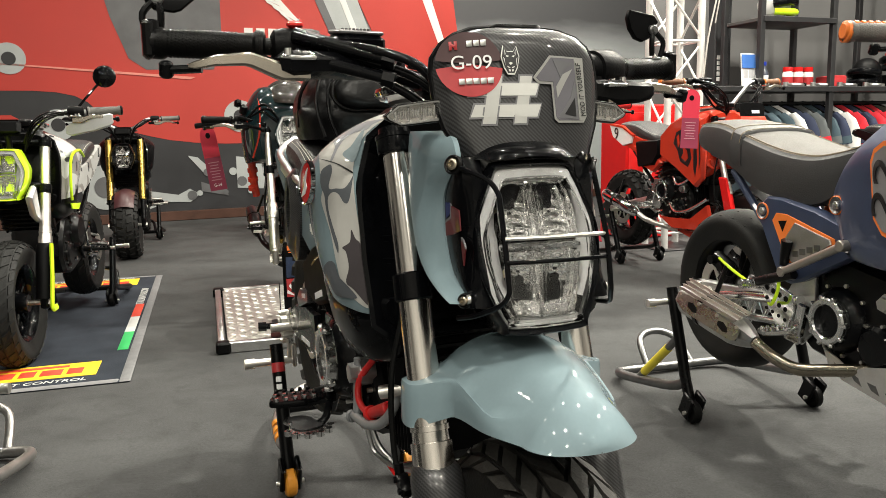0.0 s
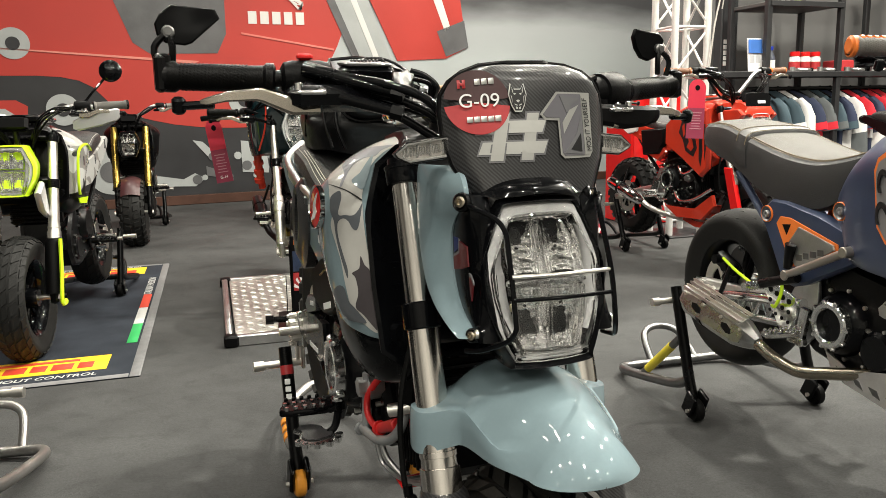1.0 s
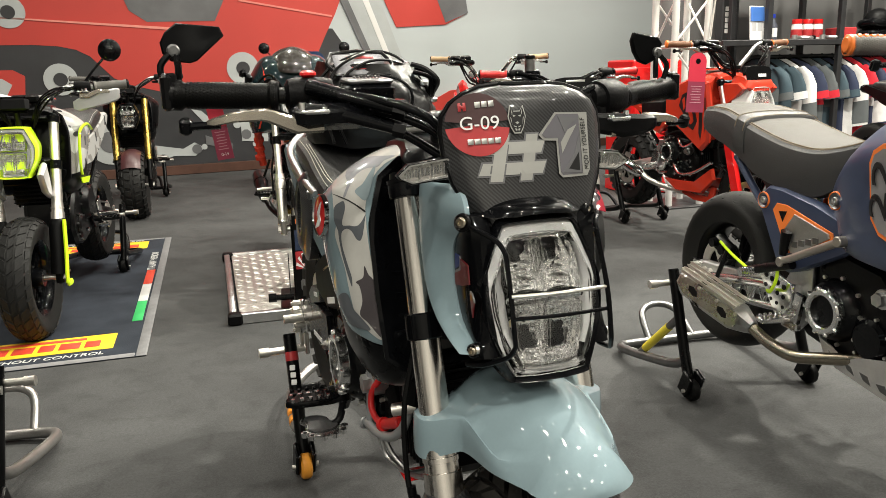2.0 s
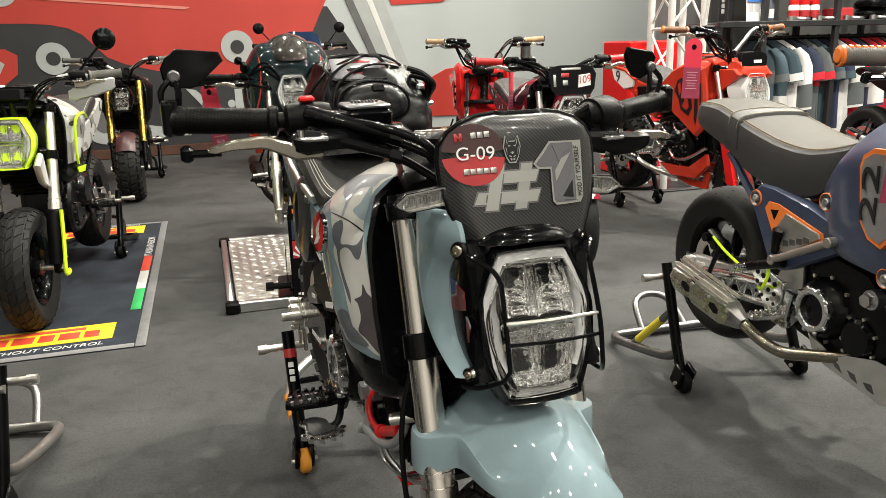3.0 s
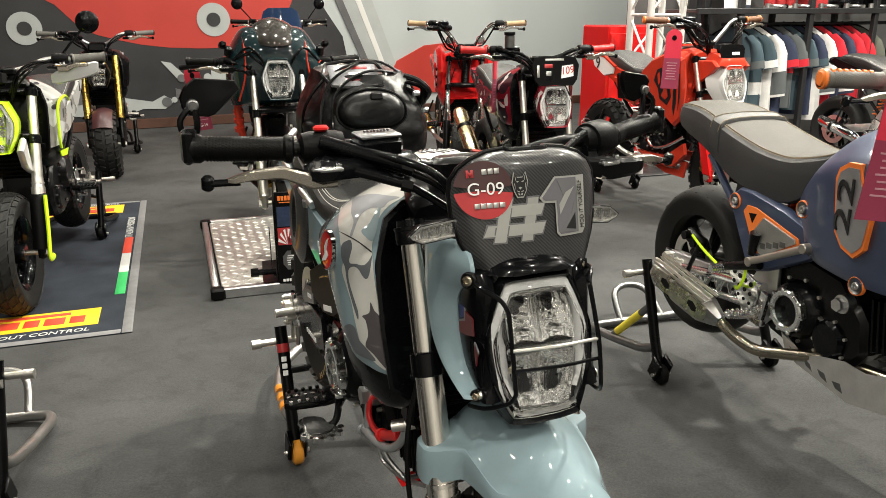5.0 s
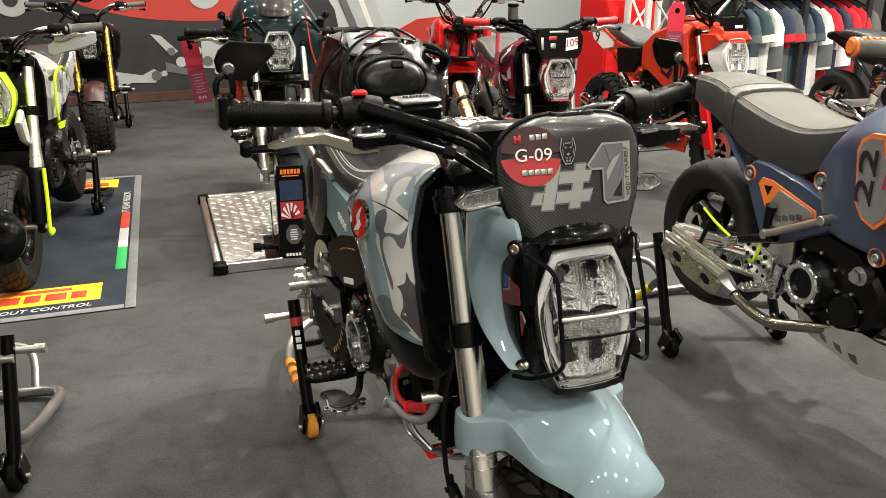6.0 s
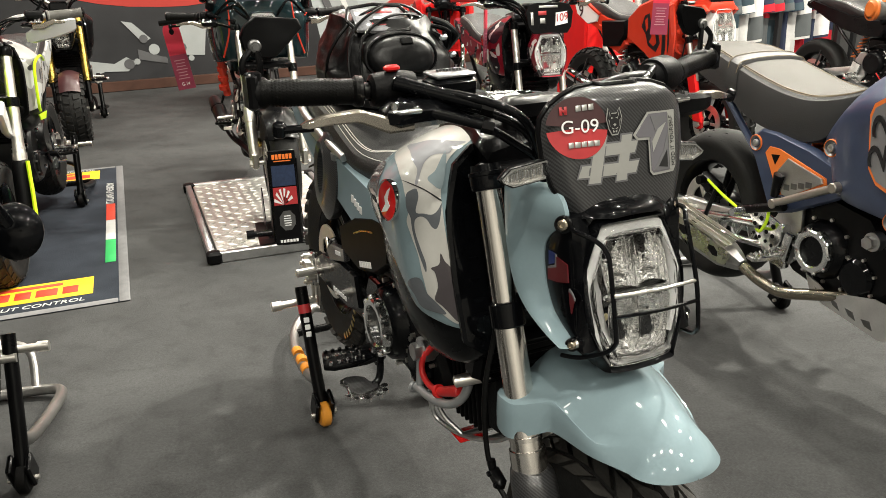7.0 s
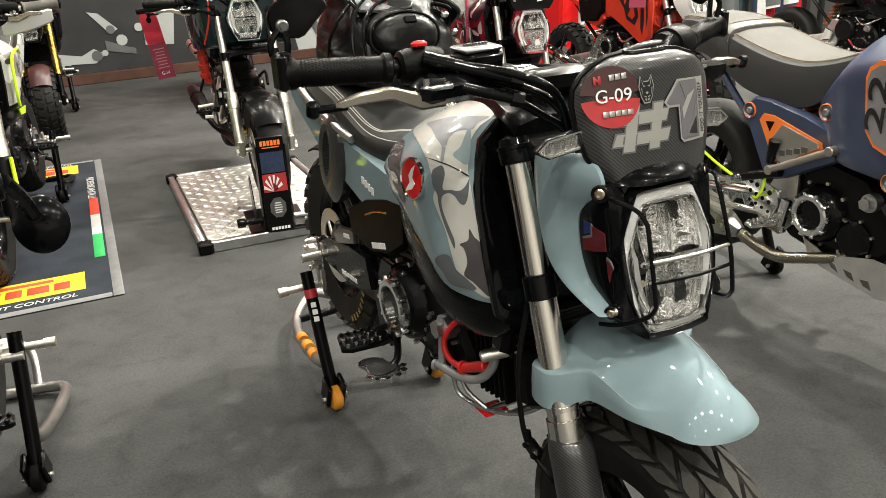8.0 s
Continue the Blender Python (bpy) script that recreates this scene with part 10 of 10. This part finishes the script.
# silver guard below the grip of the neon motorcycle
s = Shape(SN)
s.loft([[Vector((0.935 + q0 * tk, y, 0.925 + dz + q1 * hh)) for q0, q1 in ((-1, -0.8), (-0.5, -1), (0.5, -1), (1, -0.8), (1, 0.8), (0.5, 1), (-0.5, 1), (-1, 0.8))] for y, dz, hh, tk in ((0.19, -0.012, 0.016, 0.010), (0.21, -0.010, 0.026, 0.014), (0.30, 0.012, 0.030, 0.015), (0.36, 0.028, 0.026, 0.013), (0.372, 0.032, 0.018, 0.009))])
part("hand_guard", s, SILVER_PAINT, neon)
for sd in (-1, 1):
    s = Shape(SN)
    s.tube([(fork_x(0.47) + 0.034, sd * 0.140, 0.47), (fork_x(0.34) + 0.040, sd * 0.145, 0.34), (fork_x(0.24) + 0.040, sd * 0.145, 0.235), (fork_x(0.23) - 0.03, sd * 0.142, 0.22)], 0.008, 8, 4, flat=1.6)
    part("neon_guard_edge", s, NEON, neon)
    s = Shape()
    s.tube([(0.66, sd * 0.186, 0.80), (0.80, sd * 0.199, 0.83), (0.90, sd * 0.190, 0.80), (0.92, sd * 0.184, 0.68), (0.90, sd * 0.180, 0.625)], 0.006, 8, 5)
    part("neon_line", s, NEON, neon)
    s = Shape(SN)
    s.prism([(1.10, 0.70), (1.17, 0.66), (1.13, 0.58), (1.06, 0.55)], sd * 0.075, sd * 0.10, "xz", 0.008)
    part("lamp_side_panel", s, SILVER_PAINT, neon)
    s = Shape()
    s.prism([(0.74, 0.60), (0.90, 0.61), (0.885, 0.585), (0.78, 0.575)], sd * 0.17, sd * 0.176, "xz", 0.002)
    part("neon_panel", s, NEON, neon)
# mirror that hangs under the bar end of the motorcycle at the edge
s = Shape()
s.tube([(0.862, 0.40, 0.905), (0.82, 0.405, 0.875), (0.77, 0.405, 0.835)], 0.009, 8, 4)
st_ = part("mirror_stem", s, BLACK_GLOSS, edge)
s = Shape()
s.lathe([(0, 0.020), (0.018, 0.018), (0.036, 0.008), (0.040, 0.0), (0.038, -0.005), (0, -0.005)], (0.735, 0.404, 0.811), (0.9, -0.3, 0.25), 28)
part("mirror", s, BLACK_GLOSS, st_)

# paddock stands
build_stand("paddock_stand", BLACK_SATIN, STAND_STEEL, AMBER, ORANGE_TAPE, 0.315, "black paddock stand with amber wheels and orange tape", place(*MAIN_AT), marks=True, tapered=True)
build_stand("paddock_stand", BLACK_SATIN, ALU_DARK, RUBBER, YELLOW_TAPE, 0.355, "black paddock stand with yellow tape on its strut", place(*navy_at), half=0.215, strut=True)
build_stand("paddock_stand", BLACK_SATIN, BLACK_SATIN, RUBBER, None, 0.315, "black paddock stand with small rubber wheels", place(-2.04, 4.20, 14.5))
build_stand("paddock_stand", BLACK_SATIN, BLACK_SATIN, RUBBER, None, 0.315, "black paddock stand behind the gold forked motorcycle", place(-2.87, 6.85, 19.0))
build_stand("paddock_stand", BLACK_SATIN, STAND_STEEL, RUBBER, None, 0.315, "black paddock stand at the edge of the stand", place(-1.27, 1.83, 13.0))
build_stand("paddock_stand", BLACK_SATIN, BLACK_SATIN, RUBBER, None, 0.315, "black paddock stand under the orange motorcycle", place(1.09, 5.42, 22.0))

# wheel chock with a poster on the display platform
CHOCK = pose(-0.688, 3.315, 0.038, 0, 0, 14) @ Matrix.Diagonal((0.82, 1, 1, 1))
chock = thing("wheel_chock", CHOCK, "black steel wheel chock with a poster plate standing on the platform", "wheel chock")
s = Shape()
s.box((0.135, 0.012, 0.40), (0, 0.0, 0.205), 0.003, (-4, 0, 0))
plate = part("front_plate", s, BLACK_SATIN, chock)
s = Shape()
s.box((0.30, 0.34, 0.008), (0.0, 0.16, 0.004), 0.002)
part("base_plate", s, BLACK_SATIN, chock)
for sd in (-1, 1):
    s = Shape()
    s.box((0.010, 0.10, 0.36), (sd * 0.070, 0.055, 0.19), 0.003)
    part("side_plate", s, BLACK_SATIN, chock)
    s = Shape()
    s.cyl((sd * 0.08, 0.03, 0.05), (sd * 0.21, 0.03, 0.05), 0.013, seg=14)
    s.cyl((sd * 0.17, 0.03, 0.05), (sd * 0.21, 0.03, 0.05), 0.019, seg=14)
    part("cross_bolt", s, BLACK_GLOSS if sd < 0 else ALU, chock)
    s = Shape()
    s.prism([(0.12, 0.008), (0.30, 0.008), (0.30, 0.16), (0.26, 0.19), (0.22, 0.17)], sd * 0.095, sd * 0.100, "yz")
    part("wheel_cheek", s, BLACK_SATIN, chock)
BLUE_INK = mat("dark blue ink", (0.02, 0.035, 0.08), 0.4, 0, 0.4, 0.4, 60)
for size, z, m_, nm in (((0.105, 0.035), 0.375, ORANGE, "poster_band"), ((0.115, 0.085), 0.30, BLUE_INK, "poster_picture"), ((0.118, 0.075), 0.215, RED_FILM, "poster_flag"), ((0.085, 0.085), 0.11, ALU_DARK, "poster_shield"), ((0.095, 0.018), 0.022, WHITE_FILM, "poster_band")):
    s = Shape(pose(0, -0.0085 + (z - 0.205) * 0.07, z, -4, 0, 0))
    if nm == "poster_shield":
        s.prism([(0.045 * math.cos(a) * 0.95, 0.045 * math.sin(a)) for a in [math.pi / 8 + math.pi * k / 4 for k in range(8)]], 0.001, -0.001, "xz")
    elif nm == "poster_band" and z > 0.3:
        for k in range(6):
            q = Shape(pose(0, -0.0085 + (z - 0.205) * 0.07, z, -4, 0, 0))
            q.box((0.013, 0.002, 0.020), (-0.043 + 0.0172 * k, 0, 0.004), 0.0004)
            part("print_bar", q, m_, chock)
        s.box((0.085, 0.002, 0.004), (0, 0, -0.014), 0.0003)
    elif nm == "poster_band":
        for k in range(6):
            s.box((0.012, 0.002, 0.012), (-0.04 + 0.016 * k, 0, 0), 0.0004)
    else:
        s.box((size[0], 0.002, size[1]), (0, 0, 0), 0.0004)
    part(nm, s, m_, plate)
s = Shape(pose(0, -0.0108 + 0.01 * 0.07, 0.215, -4, 0, 0))
for k in range(6):
    a0, a1 = radians(20 + 27 * k), radians(33 + 27 * k)
    s.add([(-0.01, 0, -0.036), (-0.01 + 0.05 * math.cos(a0), 0, -0.036 + 0.07 * math.sin(a0)), (-0.01 + 0.05 * math.cos(a1), 0, -0.036 + 0.07 * math.sin(a1))], [(0, 1, 2)])
part("flag_ray", s, WHITE_FILM, plate)
s = Shape(pose(0, -0.0155, 0.11, -4, 0, 0))
s.prism([(0.038 * math.cos(a) * 0.95, 0.038 * math.sin(a)) for a in [math.pi / 8 + math.pi * k / 4 for k in range(8)]], 0.001, -0.0005, "xz")
part("shield_field", s, BLACK_FILM, plate)
s = Shape(pose(0, -0.0172, 0.11, -4, 0, 0))
for k in range(5):
    s.box((0.04 - 0.004 * abs(k - 2), 0.001, 0.004), (0, 0, 0.02 - 0.010 * k), 0.0002)
part("shield_line", s, WHITE_FILM, plate)
